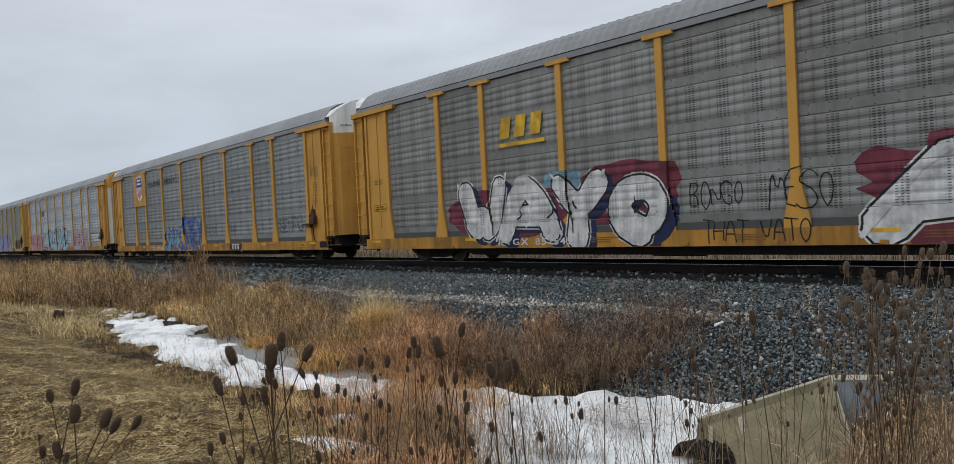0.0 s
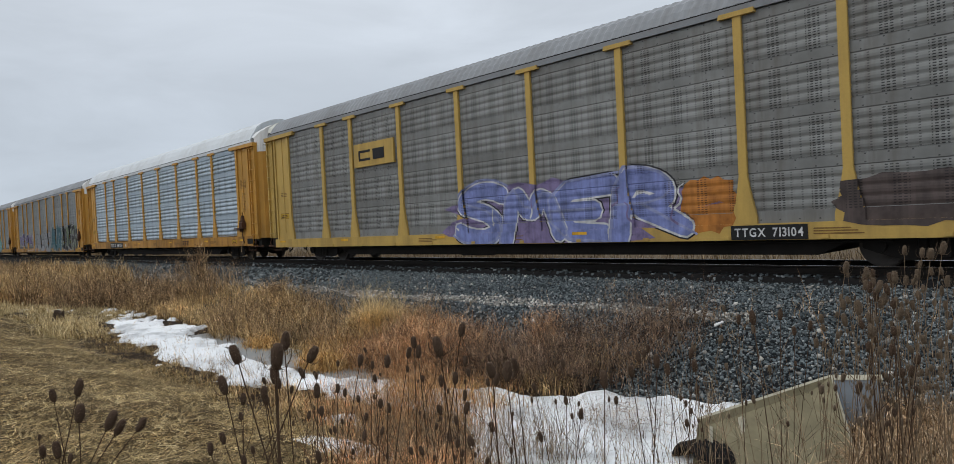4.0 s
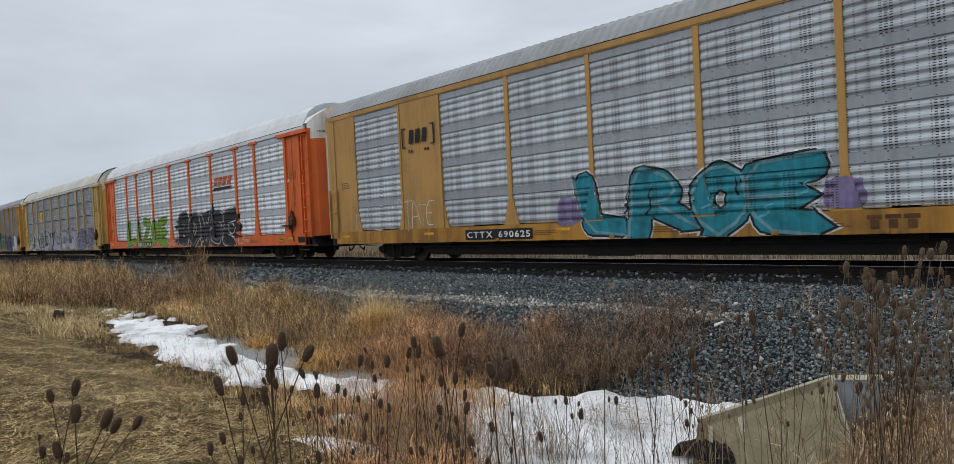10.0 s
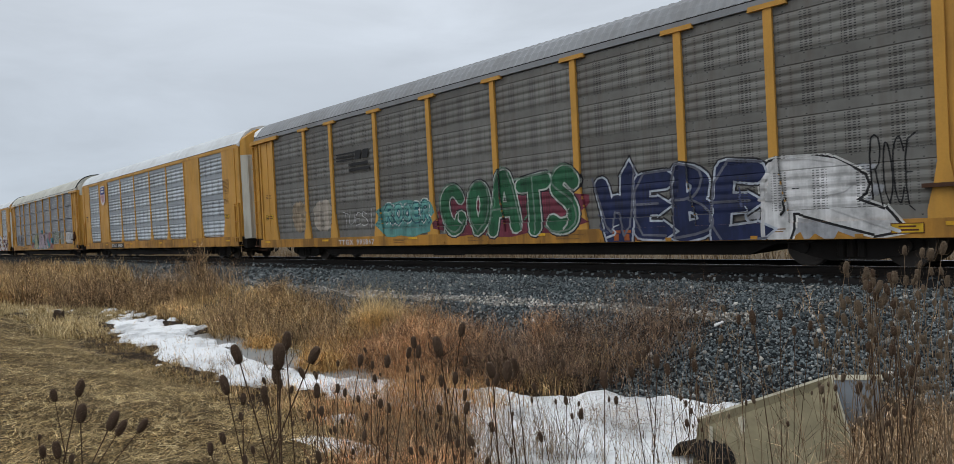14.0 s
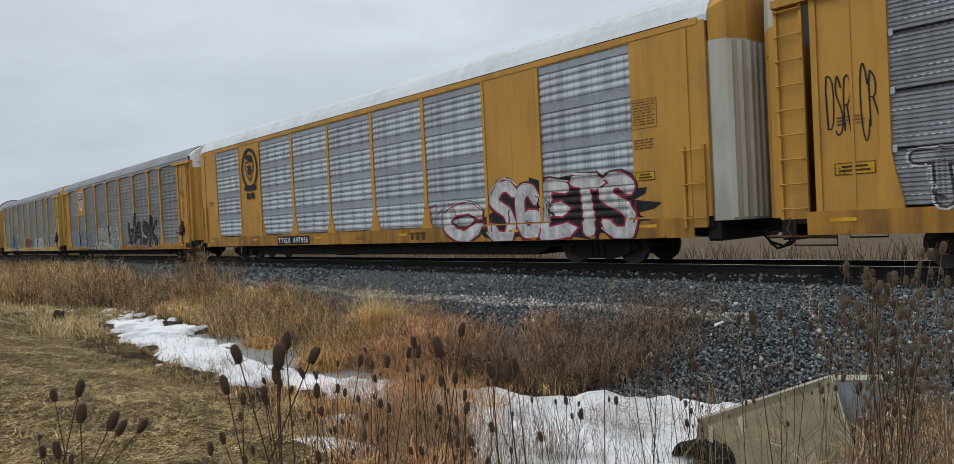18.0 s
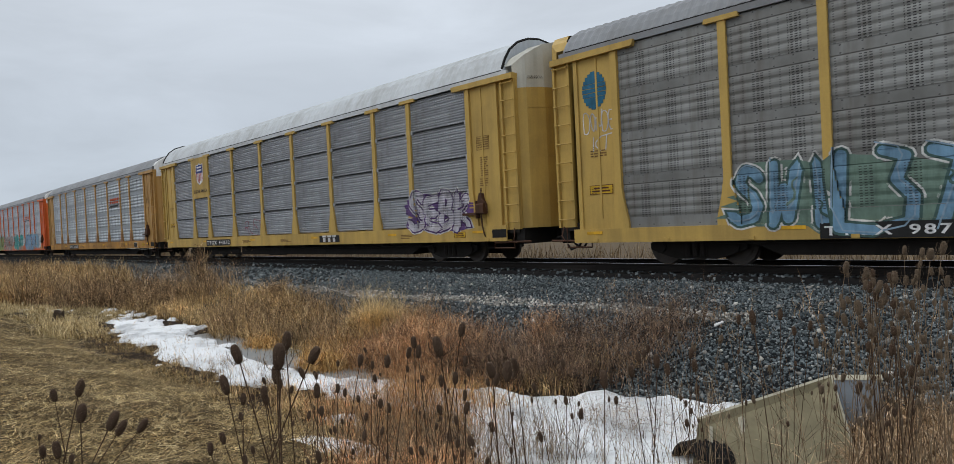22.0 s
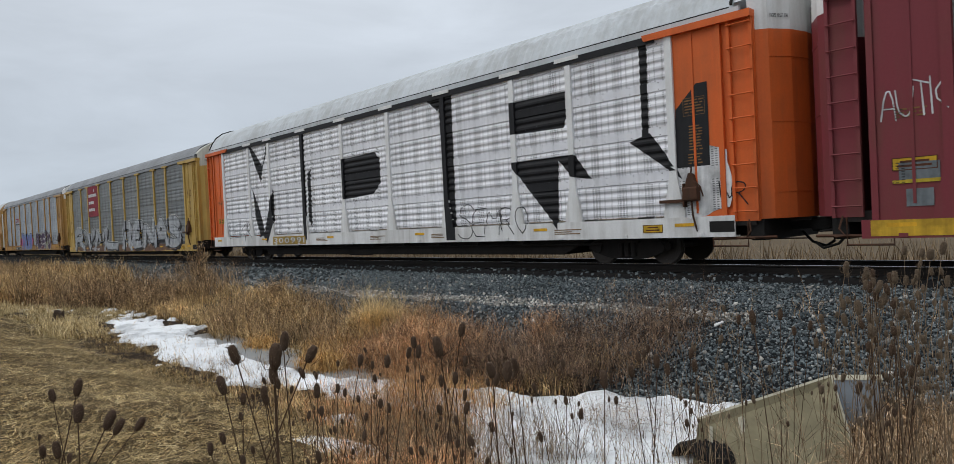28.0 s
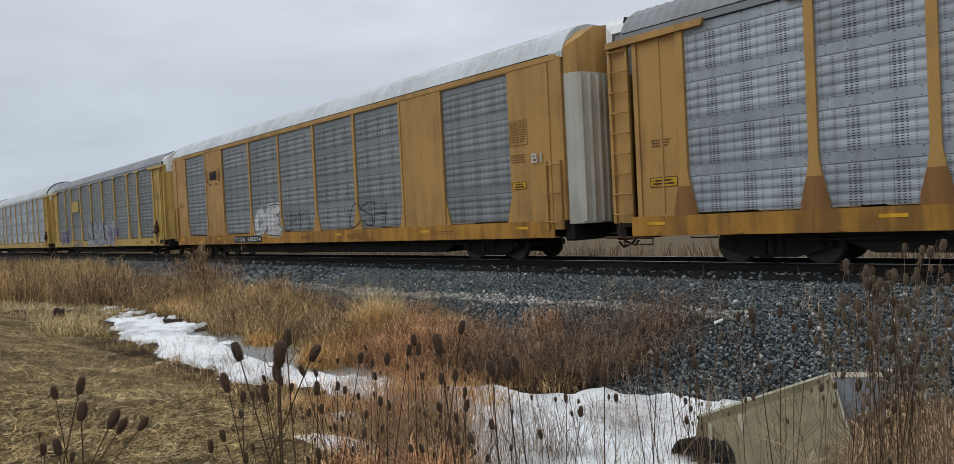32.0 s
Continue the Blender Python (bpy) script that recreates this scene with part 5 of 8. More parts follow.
Y = "yellow autorack wagon, "
autorack(-5, YELLOW, "brown", ROOF_GREY, Y + "dark sheets, big white graffiti letters", sill="low", stuff=[
    blocky_mark(7.1, 8.75, 3.2, 4.0, YB),
    ("patch", 4.9, 9.5, 0.75, 2.1, WINE), ("patch", 9.8, 12.5, 1.0, 2.45, WINE), ("patch", 8.6, 9.8, 1.9, 2.4, SKYB),
    ("WAYO", 5.4, 12.2, 0.70, 2.3, PALE, BLACK, None, 0.7, 0.065, NAVY), ("A", 16.3, 18.9, 0.7, 2.2, PALE, BLACK, WINE, 1.0, 0.09),
    ("AZ", 19.2, 24.2, 0.7, 2.3, PALE, NAVY, WINE, 1.0, 0.07), ("BONGO", 12.7, 13.9, 1.25, 1.8, BLACK, None, None, 1.0, 0.0),
    ("MESO", 14.4, 15.6, 1.2, 1.9, BLACK, None, None, 1.2, 0.01), ("THAT VATO", 13.0, 15.2, 0.8, 0.98, BLACK, None, None, 0.6, 0.0),
    ("number", "TTGX 852545", 6.9, 9.6, 0.70, 0.94, None, PALE)])
autorack(-4, YELLOW, "mid", ROOF_GREY, Y + "grey sheets, blue graffiti, striped shield emblem", sill="low", stuff=pacific() + [
    ("SNAE", 9.5, 11.9, 0.68, 1.65, SKYB, BLUE, None, 0.8), ("STEY", 12.1, 14.6, 0.8, 2.05, BLUE, SKYB, None, 1.2), ("TOSK", 15.0, 16.5, 1.2, 1.65, BLACK, None, None, 1.0, 0.0),
    ("W", 18.0, 18.6, 1.15, 1.7, (0.02, 0.12, 0.04), None, None, 1.0, 0.02), ("SENAC", 22.8, 24.8, 1.2, 1.75, BLACK, None, None, 1.2, 0.0),
    ("SA", 7.2, 8.6, 1.15, 1.8, SILVER, None, None, 1, 0.01), ("R", 5.0, 5.8, 1.15, 1.6, SILVER, None, None, 1, 0.01),
    ("number", "TTGX 620868", 6.9, 9.3, 0.70, 0.94, None, PALE), ("bars", "owner_plate", "dark brown plate", [(18.0, 19.3, 0.70, 0.98)], (0.03, 0.02, 0.015), -SIDE - 0.002), txx(18.2, 0.72, PALE)])
autorack(-3, YELLOW, "light", ROOF_GREY, Y + "pale sheets, pink and light blue graffiti", style="deep", right_square=True, cap=YELLOW, sill="mid", stuff=[
    bracket_mark(6.7, 8.3, 3.3, 4.15), ("patch", 11.6, 12.4, 1.7, 2.35, BLACK), ("patch", 14.3, 15.9, 1.6, 2.3, BLACK),
    ("DNY", 2.1, 7.0, 0.68, 2.0, (0.52, 0.27, 0.28), BLACK, (0.46, 0.22, 0.23), 0.3, 0.10), ("RONUZ", 9.2, 15.9, 0.66, 2.25, (0.30, 0.52, 0.60), REDP, None, 1.0, 0.07),
    ("SENR", 17.8, 21.6, 0.66, 2.0, (0.48, 0.36, 0.42), WINE, PINK, 0.9, 0.06), ("~~~~", 22.5, 24.6, 1.6, 2.05, (0.05, 0.07, 0.06), None, None, 0.8, 0.0), ("GRONK", 22.2, 24.6, 0.72, 1.4, BLACK, None, None, 1.2, 0.02),
    ("LMT OR", 7.2, 8.2, 1.5, 2.1, BLACK, None, None, 0.6, 0.0), ("number", "TTGX 716023", 6.8, 8.9)])
autorack(-2, YELLOW_PALE, "brown", ROOF_GREY, Y + "dark sheets and faded blue graffiti", cap=CREAM, sill="mid", stuff=[
    ("board", 6.7, 9.0, 3.3, 4.1, YELLOW_PALE, "plain yellow board"), ("bars", "railway_mark", "black flowing block mark", [(7.0, 7.7, 3.5, 3.58), (7.0, 7.1, 3.5, 3.85), (7.0, 7.7, 3.78, 3.86), (7.85, 7.95, 3.5, 3.86), (7.95, 8.5, 3.5, 3.86, 0.0)], BLACK, -1.61),
    ("SMER", 12.0, 19.2, 0.7, 2.15, (0.20, 0.24, 0.50), PALE, LILAC, 0.8), ("patch", 19.2, 20.4, 0.75, 1.9, (0.42, 0.16, 0.03)), ("patch", 22.3, 24.8, 0.8, 1.7, (0.08, 0.06, 0.055)), ("number", "TTGX 713104", 20.3, 21.8)])
autorack(-1, YELLOW, "blue", ROOF_WHITE, Y + "clean bluish sheets and a white roof", style="deep", stuff=[
    ("number", "TTGX 991953", 5.2, 7.9, 0.70, 0.98), txx(18.3, 0.74), ("bars", "stencil_ring", "round stencil", [(9.0, 9.3, 0.76, 0.98)], (0.30, 0.14, 0.03), -SIDE - 0.002), ("bars", "white_tag", "white tag", [(8.4, 8.6, 0.76, 0.92)], PALE, -SIDE - 0.002)])
autorack(0, YELLOW, "dark", ROOF_GREY, Y + "dark sheets, teal and black graffiti", sill="low", stuff=[
    ("KEYAK", 2.5, 8.4, 1.12, 2.1, LILAC, (0.05, 0.04, 0.06), None, 1.0, 0.04), ("MOEMS", 9.7, 16.0, 0.8, 2.15, (0.25, 0.26, 0.27), SILVER, None, 1.0, 0.05), ("KS", 11.2, 14.0, 1.0, 2.1, (0.05, 0.05, 0.05), None, None, 1.6, 0.0),
    ("AUR", 16.2, 19.9, 0.85, 2.5, TEAL, (0.40, 0.46, 0.45), None, 1.0, 0.10), ("BLERO", 20.2, 25.2, 0.95, 2.45, BLACK, (0.45, 0.47, 0.44), (0.15, 0.20, 0.11), 1.2, 0.075),
    ("BEACK", 23.0, 25.4, 2.5, 2.85, SILVER, None, None, 0.8, 0.0), ("REDS", 19.6, 20.6, 2.3, 2.6, SILVER, None, None, 0.8, 0.0), ("~~~~", 14.6, 16.2, 2.15, 2.4, BLACK, None, None, 0.8, 0.0),
    ("BEWP", 0.95, 1.75, 3.2, 4.0, BLACK, None, None, 1.2, 0.01), ("number", "TTGX 820097", 6.0, 9.2, 0.70, 0.94, None, PALE), txx(18.4, 0.72)])
autorack(1, YELLOW, "dark", ROOF_GREY, Y + "grey sheets, purple and teal graffiti, striped shield emblem", sill="low", stuff=pacific() + [
    ("PENCE", 8.4, 14.5, 0.7, 2.15, (0.26, 0.22, 0.30), BLACK, SILVER, 1.1, 0.06), ("BEEND", 14.8, 20.7, 0.7, 2.05, (0.15, 0.33, 0.30), NAVY, (0.28, 0.33, 0.25), 1.0, 0.06), ("DIB", 20.6, 22.1, 1.15, 1.45, BLACK, None, None, 0.8, 0.01),
    ("RENEK", 25.0, 26.6, 2.9, 3.4, LILAC, None, None, 1.4, 0.015), ("DID SUR", 7.2, 8.9, 1.2, 1.9, BLACK, None, None, 1.0, 0.0),
    ("number", "TTGX 850800", 6.6, 9.3, 0.71, 0.95), txx(17.6, 0.72, (0.3, 0.05, 0.02))])
autorack(2, YELLOW_BROWN, "light", ROOF_MID, "yellow framed autorack wagon, teal graffiti", style="deep", framed=True, stuff=[
    bracket_mark(4.7, 6.3, 3.5, 4.3, -1.606), ("LROE", 11.7, 17.3, 0.7, 2.25, (0.015, 0.21, 0.27), BLACK, None, 1.2, 0.09), ("patch", 10.9, 11.7, 1.0, 1.7, LILAC), ("patch", 17.3, 18.0, 1.1, 1.7, LILAC),
    ("MEA", 1.8, 4.2, 1.1, 1.9, PALE, None, None, 1.0, 0.02), ("STATE", 4.2, 6.1, 1.1, 1.95, PALE, None, None, 1.5, 0.01), ("number", "CTTX 690625", 7.5, 10.1), txx(18.0, 0.74)])
autorack(3, ORANGE, "pale", ROOF_WHITE, "orange autorack wagon, green and black graffiti", style="deep", stuff=slanted_mark(17.9, 20.2, 3.35, 4.1, (0.55, 0.08, 0.015)) + [
    ("LIZOE", 4.5, 11.4, 0.7, 2.25, LIME, (0.02, 0.05, 0.01), None, 1.2, 0.05), ("BOWSE", 13.2, 20.3, 0.68, 2.35, BLACK, PALE, BLACK, 1.2, 0.09), ("VELO", 5.5, 8.5, 2.3, 2.5, BLACK, None, None, 1, 0.0),
    ("RSW", 11.9, 13.0, 0.75, 1.05, PALE, None, None, 1, 0.01), ("LSW", 20.6, 21.7, 0.75, 1.05, PALE, None, None, 1, 0.01), ("bars", "ladder_patch", "small white label", [(25.3, 25.55, 3.2, 3.3)], PALE, -1.546), ("number", "303206", 6.3, 8.9, 0.70, 0.96)])
autorack(4, YELLOW_PALE, "slot", ROOF_CREAM, Y + "ribbed grey panels, silver graffiti along the bottom", style="slot", cap=CREAM, sill="mid", stuff=[
    blocky_mark(7.0, 8.6, 3.1, 4.0, (0.65, 0.48, 0.03)), ("patch", 2.1, 8.5, 0.7, 1.9, SILVER), ("patch", 8.4, 25.0, 0.68, 2.0, (0.27, 0.27, 0.29)),
    ("CHERO", 2.4, 7.2, 0.72, 2.0, (0.50, 0.50, 0.51), BLACK, None, 0.8, 0.06, (0.03, 0.03, 0.05)), ("25", 7.5, 8.5, 1.3, 1.9, PALE, BLACK, None, 0.8, 0.02), ("ENVE", 8.9, 14.6, 0.7, 2.2, (0.40, 0.40, 0.44), NAVY, (0.05, 0.055, 0.10), 1.0, 0.05), ("CG", 14.9, 19.8, 0.72, 2.25, (0.42, 0.42, 0.45), NAVY, (0.20, 0.20, 0.22), 0.6, 0.04),
    ("GEMS", 20.2, 24.8, 0.75, 2.05, (0.20, 0.19, 0.30), BLACK, None, 1.4, 0.05), ("number", "TTGX 980760", 6.8, 8.9, 0.70, 0.98, (0.05, 0.05, 0.05))])
autorack(5, YELLOW, "umber", ROOF_GREY, Y + "brown weathered sheets, navy and green graffiti", sill="mid", stuff=[
    ("bars", "railway_mark", "black block mark with long stripes", [(6.8, 8.1, 3.85, 3.9), (6.8, 8.0, 3.74, 3.79), (6.8, 7.9, 3.63, 3.68), (8.0, 8.35, 3.62, 3.92, 0.08), (8.45, 8.8, 3.62, 3.92, 0.08), (7.6, 8.8, 3.4, 3.5), (7.6, 8.9, 3.22, 3.32)], BLACK, P),
    ("patch", 3.3, 4.5, 1.15, 2.35, (0.28, 0.22, 0.15)), ("patch", 5.0, 6.3, 1.15, 2.3, (0.34, 0.30, 0.25)), ("TUESI", 7.0, 9.0, 1.25, 1.75, PALE, None, None, 1.4, 0.0), ("patch", 9.2, 12.2, 0.85, 2.0, (0.10, 0.27, 0.25)), ("ROOER", 9.6, 12.0, 1.3, 1.9, (0.12, 0.33, 0.30), TEAL, None, 0.8, 0.04),
    ("patch", 12.3, 17.9, 0.8, 2.0, WINE), ("COATS", 12.5, 17.8, 1.05, 2.4, (0.02, 0.11, 0.05), (0.42, 0.46, 0.42), None, 0.8, 0.09), ("WEBE", 18.3, 22.3, 0.75, 2.15, NAVY, (0.42, 0.46, 0.52), None, 1.0, 0.10), ("R", 22.3, 24.2, 0.75, 2.0, PALE, BLACK, SILVER, 1.0, 0.09),
    ("ROCE", 24.2, 24.9, 1.2, 2.3, BLACK, None, None, 1, 0.0), ("number", "TTGX 995867", 6.7, 9.1, 0.70, 0.95, None, PALE), txx(18.7, 0.72, (0.3, 0.08, 0.02))])
autorack(6, YELLOW, "light", ROOF_WHITE, "yellow framed autorack wagon, clean grey sheets", style="deep", framed=True, stuff=[("shield", 5.0, 6.1, 3.6, 4.95), ("number", "TTGX 696124", 7.0, 9.6),
    ("bars", "stencilled_mark", "dark stencil", [(1.0, 1.0 + 0.4, 2.9, 3.0)], BLACK, -1.575)])
autorack(7, YELLOW, "slot", ROOF_CREAM, Y + "ribbed grey panels, teal and pink graffiti", style="slot", cap=CREAM, stuff=[
    ("TNASO", 2.3, 5.9, 1.1, 2.0, SILVER, (0.06, 0.06, 0.07), None, 1.2, 0.03), ("patch", 9.6, 18.6, 0.75, 1.75, (0.03, 0.25, 0.31)), ("patch", 13.5, 14.6, 1.5, 2.45, (0.03, 0.25, 0.31)), ("E", 10.8, 12.5, 0.9, 2.1, (0.38, 0.40, 0.24), BLACK, None, 1.0, 0.10),
    ("ENK", 12.6, 16.2, 0.75, 2.15, (0.46, 0.38, 0.44), BLACK, None, 1.0, 0.09), ("O", 16.3, 17.6, 1.2, 2.2, (0.38, 0.16, 0.18), BLACK, None, 0.5, 0.12), ("O", 9.5, 10.5, 0.8, 1.4, (0.36, 0.12, 0.12), BLACK, None, 0.5, 0.1), ("O", 17.2, 18.4, 0.72, 1.2, (0.36, 0.12, 0.12), BLACK, None, 0.5, 0.1),
    ("DENPUL", 18.4, 22.2, 1.2, 2.1, (0.38, 0.42, 0.34), (0.05, 0.05, 0.05), None, 1.0, 0.03), ("patch", 22.6, 24.8, 1.2, 2.05, PALE), ("117", 23.0, 24.4, 1.4, 2.0, BLACK, None, None, 0.8, 0.0),
    ("DSR CR", 0.95, 1.8, 2.5, 3.6, BLACK, None, None, 1.4, 0.0), ("number", "CPAA 542187", 5.6, 8.0, 0.74, 0.9, None, BLACK)])
def oval(u, z, a, b, n=36):
    return [(u + a * math.cos(6.2832 * i / n), z + b * math.sin(6.2832 * i / n)) for i in range(n)]


def spiky(u, z, a, b, n, deep):
    return [(u + a * (1 if i % 2 == 0 else deep) * math.sin(3.1416 * i / n), z + b * (1 if i % 2 == 0 else deep) * math.cos(3.1416 * i / n)) for i in range(2 * n)]


def arms(f):
    return [(5.6 + 0.40 * f * x, 4.0 + 0.52 * f * z) for x, z in ((-1, 0.75), (-0.5, 0.7), (0, 0.78), (0.5, 0.7), (1, 0.75), (0.95, 0.1), (0.7, -0.5), (0, -1.0), (-0.7, -0.5), (-0.95, 0.1))][::-1]


crest = [(oval(5.6, 4.05, 0.78, 0.90), oval(5.6, 4.05, 0.66, 0.77), 0.004), (arms(1.0), arms(0.84), 0.004), (spiky(5.6, 4.0, 0.26, 0.30, 7, 0.5)[::-1], None, 0.004),
         (oval(5.63, 4.52, 0.30, 0.13, 16), None, 0.004), (oval(5.32, 4.60, 0.12, 0.10, 12), None, 0.006), ([(5.1, 3.32), (6.1, 3.32), (6.22, 3.18), (6.05, 3.08), (5.15, 3.08), (4.98, 3.18)], None, 0.006)]
autorack(8, YELLOW, "light", ROOF_WHITE, "yellow framed autorack wagon, round black crest", style="deep", framed=True, stuff=[
    ("rings", "crest", "round black crest with a shield, animal and leaf", crest, BLACK, -1.602),
    ("bars", "railway_mark", "two black block shapes", [(5.25, 5.55, 2.72, 2.98), (5.67, 5.97, 2.72, 2.98)], BLACK, -1.615),
    ("SGETS", 20.5, 25.2, 0.7, 2.2, PALE, (0.32, 0.02, 0.05), BLACK, 1.1, 0.07), ("TKA", 17.6, 19.0, 1.2, 1.75, (0.30, 0.02, 0.08), None, None, 1.4, 0.01), ("C", 18.6, 20.0, 0.75, 1.7, PALE, (0.32, 0.02, 0.05), None, 1.4, 0.07), ("number", "TTGX 697956", 7.9, 10.5, 0.70, 0.98), txx(16.8, 0.73)])
autorack(9, YELLOW, "brown", ROOF_GREY, Y + "dark sheets, black letters outlined in white, shield emblem", sill="mid", stuff=pacific(3.15, False) + [
    ("HEKES", 2.4, 8.0, 0.95, 2.0, (0.17, 0.23, 0.30), None, None, 1.0, 0.05), ("GZ", 7.3, 8.5, 1.6, 2.3, SILVER, None, None, 1.4, 0.0), ("SEADEN", 9.4, 14.6, 0.7, 2.1, (0.36, 0.40, 0.33), (0.03, 0.04, 0.03), SILVER, 1.1, 0.05), ("SCGS", 15.0, 16.6, 0.85, 1.05, PLATE, None, None, 1, 0.0),
    ("WASK", 16.2, 21.8, 0.95, 2.3, BLACK, PALE, None, 1.0, 0.08), ("EK", 21.8, 23.3, 1.5, 2.2, SILVER, None, None, 1.2, 0.0), ("number", "TTGX 996380", 6.9, 9.2, 0.71, 0.97), txx(18.8, 0.72, (0.3, 0.06, 0.02))])
autorack(10, YELLOW_PALE, "brown", ROOF_GREY, Y + "brown weathered sheets, small white graffiti", cap=YELLOW_PALE, sill="mid", stuff=[
    ("SWIL37", 4.6, 8.6, 0.9, 2.05, (0.15, 0.28, 0.40), (0.05, 0.10, 0.09), (0.13, 0.20, 0.16), 1.2, 0.04), ("patch", 9.7, 11.5, 1.0, 2.1, (0.26, 0.25, 0.22)), ("patch", 12.4, 15.1, 0.9, 1.75, (0.17, 0.05, 0.035)), ("TO", 15.4, 16.3, 1.1, 1.6, (0.05, 0.18, 0.18), None, None, 1, 0.03),
    ("BLAZED", 16.5, 20.0, 1.0, 1.65, PALE, (0.09, 0.12, 0.17), SILVER, 1.0, 0.03), ("WEYER", 21.0, 24.4, 1.1, 1.85, SILVER, (0.06, 0.06, 0.06), None, 1.0, 0.04), ("patch", 18.0, 19.3, 0.7, 1.9, (0.22, 0.29, 0.36)),
    ("bars", "blue_disc", "round blue emblem", [(1.3 - 0.35 * math.cos(a * 0.26), 1.3 + 0.35 * math.cos(a * 0.26), 4.2 + 0.42 * math.sin(a * 0.26) - 0.03, 4.2 + 0.42 * math.sin(a * 0.26) + 0.06) for a in range(-6, 7)], (0.02, 0.14, 0.24), -1.547),
    ("DONDE", 0.95, 1.85, 3.2, 3.7, PALE, None, None, 1.0, 0.01), ("KT", 1.2, 1.7, 2.75, 3.1, PALE, None, None, 1.0, 0.01), ("number", "TTGX 987064", 6.3, 9.1)])
autorack(11, YELLOW_PALE, "slot", ROOF_LIGHT, Y + "ribbed grey panels, purple and white graffiti", style="slot", cap=CREAM, stuff=[
    ("board", 4.68, 6.5, 3.1, 5.12, YELLOW_PALE, "yellow emblem panel"), ("shield", 5.1, 6.05, 3.75, 4.8), ("words", "BUILDING AMERICA", 4.8, 6.4, 3.35, 3.52, (0.04, 0.03, 0.02), -1.612),
    ("SEBK", 22.4, 25.2, 1.05, 2.1, (0.50, 0.48, 0.54), (0.07, 0.03, 0.12), (0.12, 0.06, 0.2), 1.0, 0.07), ("RUST", 10.3, 12.0, 1.2, 1.8, (0.30, 0.05, 0.09), None, None, 1.4, 0.02), ("number", "TTGX 941652", 6.0, 8.8), ("bars", "owner_plate", "black owner plate", [(16.8, 18.2, 0.72, 0.98)], BLACK, -SIDE - 0.002), txx(17.0, 0.74, PALE, 1.0)])
roped = autorack(12, YELLOW_BROWN, "light", ROOF_GREY, Y + "pale grey sheets and a red slanted mark", style="deep", stuff=slanted_mark(18.1, 20.3, 3.4, 4.1, (0.50, 0.07, 0.015)) + [
    ("number", "TTGX 965050", 7.1, 9.7), ("words", "R1", 10.8, 11.2, 0.74, 0.92, (0.05, 0.03, 0.01), -SIDE - 0.009, "stencil"), txx(20.4, 0.74, (0.25, 0.13, 0.03)), ("bars", "data_board", "white-framed black data board", [(23.05, 23.65, 0.70, 1.0)], PALE, -SIDE - 0.002), ("bars", "data_field", "black fields of the data board", [(23.08, 23.34, 0.73, 0.97), (23.37, 23.62, 0.73, 0.97)], BLACK, -SIDE - 0.009), ("DEON", 1.2, 1.85, 1.85, 2.4, PALE, None, None, 1.4, 0.01)])
part("rope", Shape().tube([(21.6 - HALF, -1.62, 0.66), (23.6 - HALF, -1.63, 0.60), (25.4 - HALF, -1.63, 0.57), (27.0 - HALF, -1.62, 0.64)], 0.014, 5).mesh("rope"), CREAM, roped, "pale rope slung under the sill")
autorack(13, ORANGE, "light", ROOF_GREY, "orange autorack wagon, teal and blue graffiti", style="deep", stuff=slanted_mark(18.2, 20.5, 3.45, 4.0, (0.50, 0.07, 0.015)) + [
    ("WAYM", 1.2, 5.9, 0.7, 2.1, (0.26, 0.32, 0.10), (0.40, 0.38, 0.26), (0.22, 0.30, 0.08), 1.1, 0.06), ("PERSON", 6.2, 11.3, 0.72, 2.05, (0.30, 0.25, 0.23), (0.16, 0.07, 0.04), None, 1.2, 0.05), ("DEMT", 12.2, 16.8, 0.7, 2.1, (0.03, 0.36, 0.34), BLACK, None, 1.2, 0.08), ("NO", 17.0, 18.0, 1.3, 1.8, PALE, BLACK, None, 1, 0.05),
    ("CHEF", 18.1, 22.3, 0.7, 2.1, (0.22, 0.38, 0.58), NAVY, SKYB, 1.1, 0.06), ("P", 22.3, 23.9, 0.9, 2.1, (0.20, 0.36, 0.48), NAVY, SKYB, 0.7, 0.08), ("patch", 24.0, 25.0, 0.75, 2.0, PALE), ("OR", 25.0, 25.8, 1.4, 1.8, PALE, BLACK, None, 1.0, 0.03),
    ("ASMK", 25.1, 26.0, 3.9, 4.3, PALE, None, None, 1.0, 0.01), ("TUX NEARZ", 8.3, 10.4, 0.72, 0.86, PALE, None, None, 0.5, 0.0)])
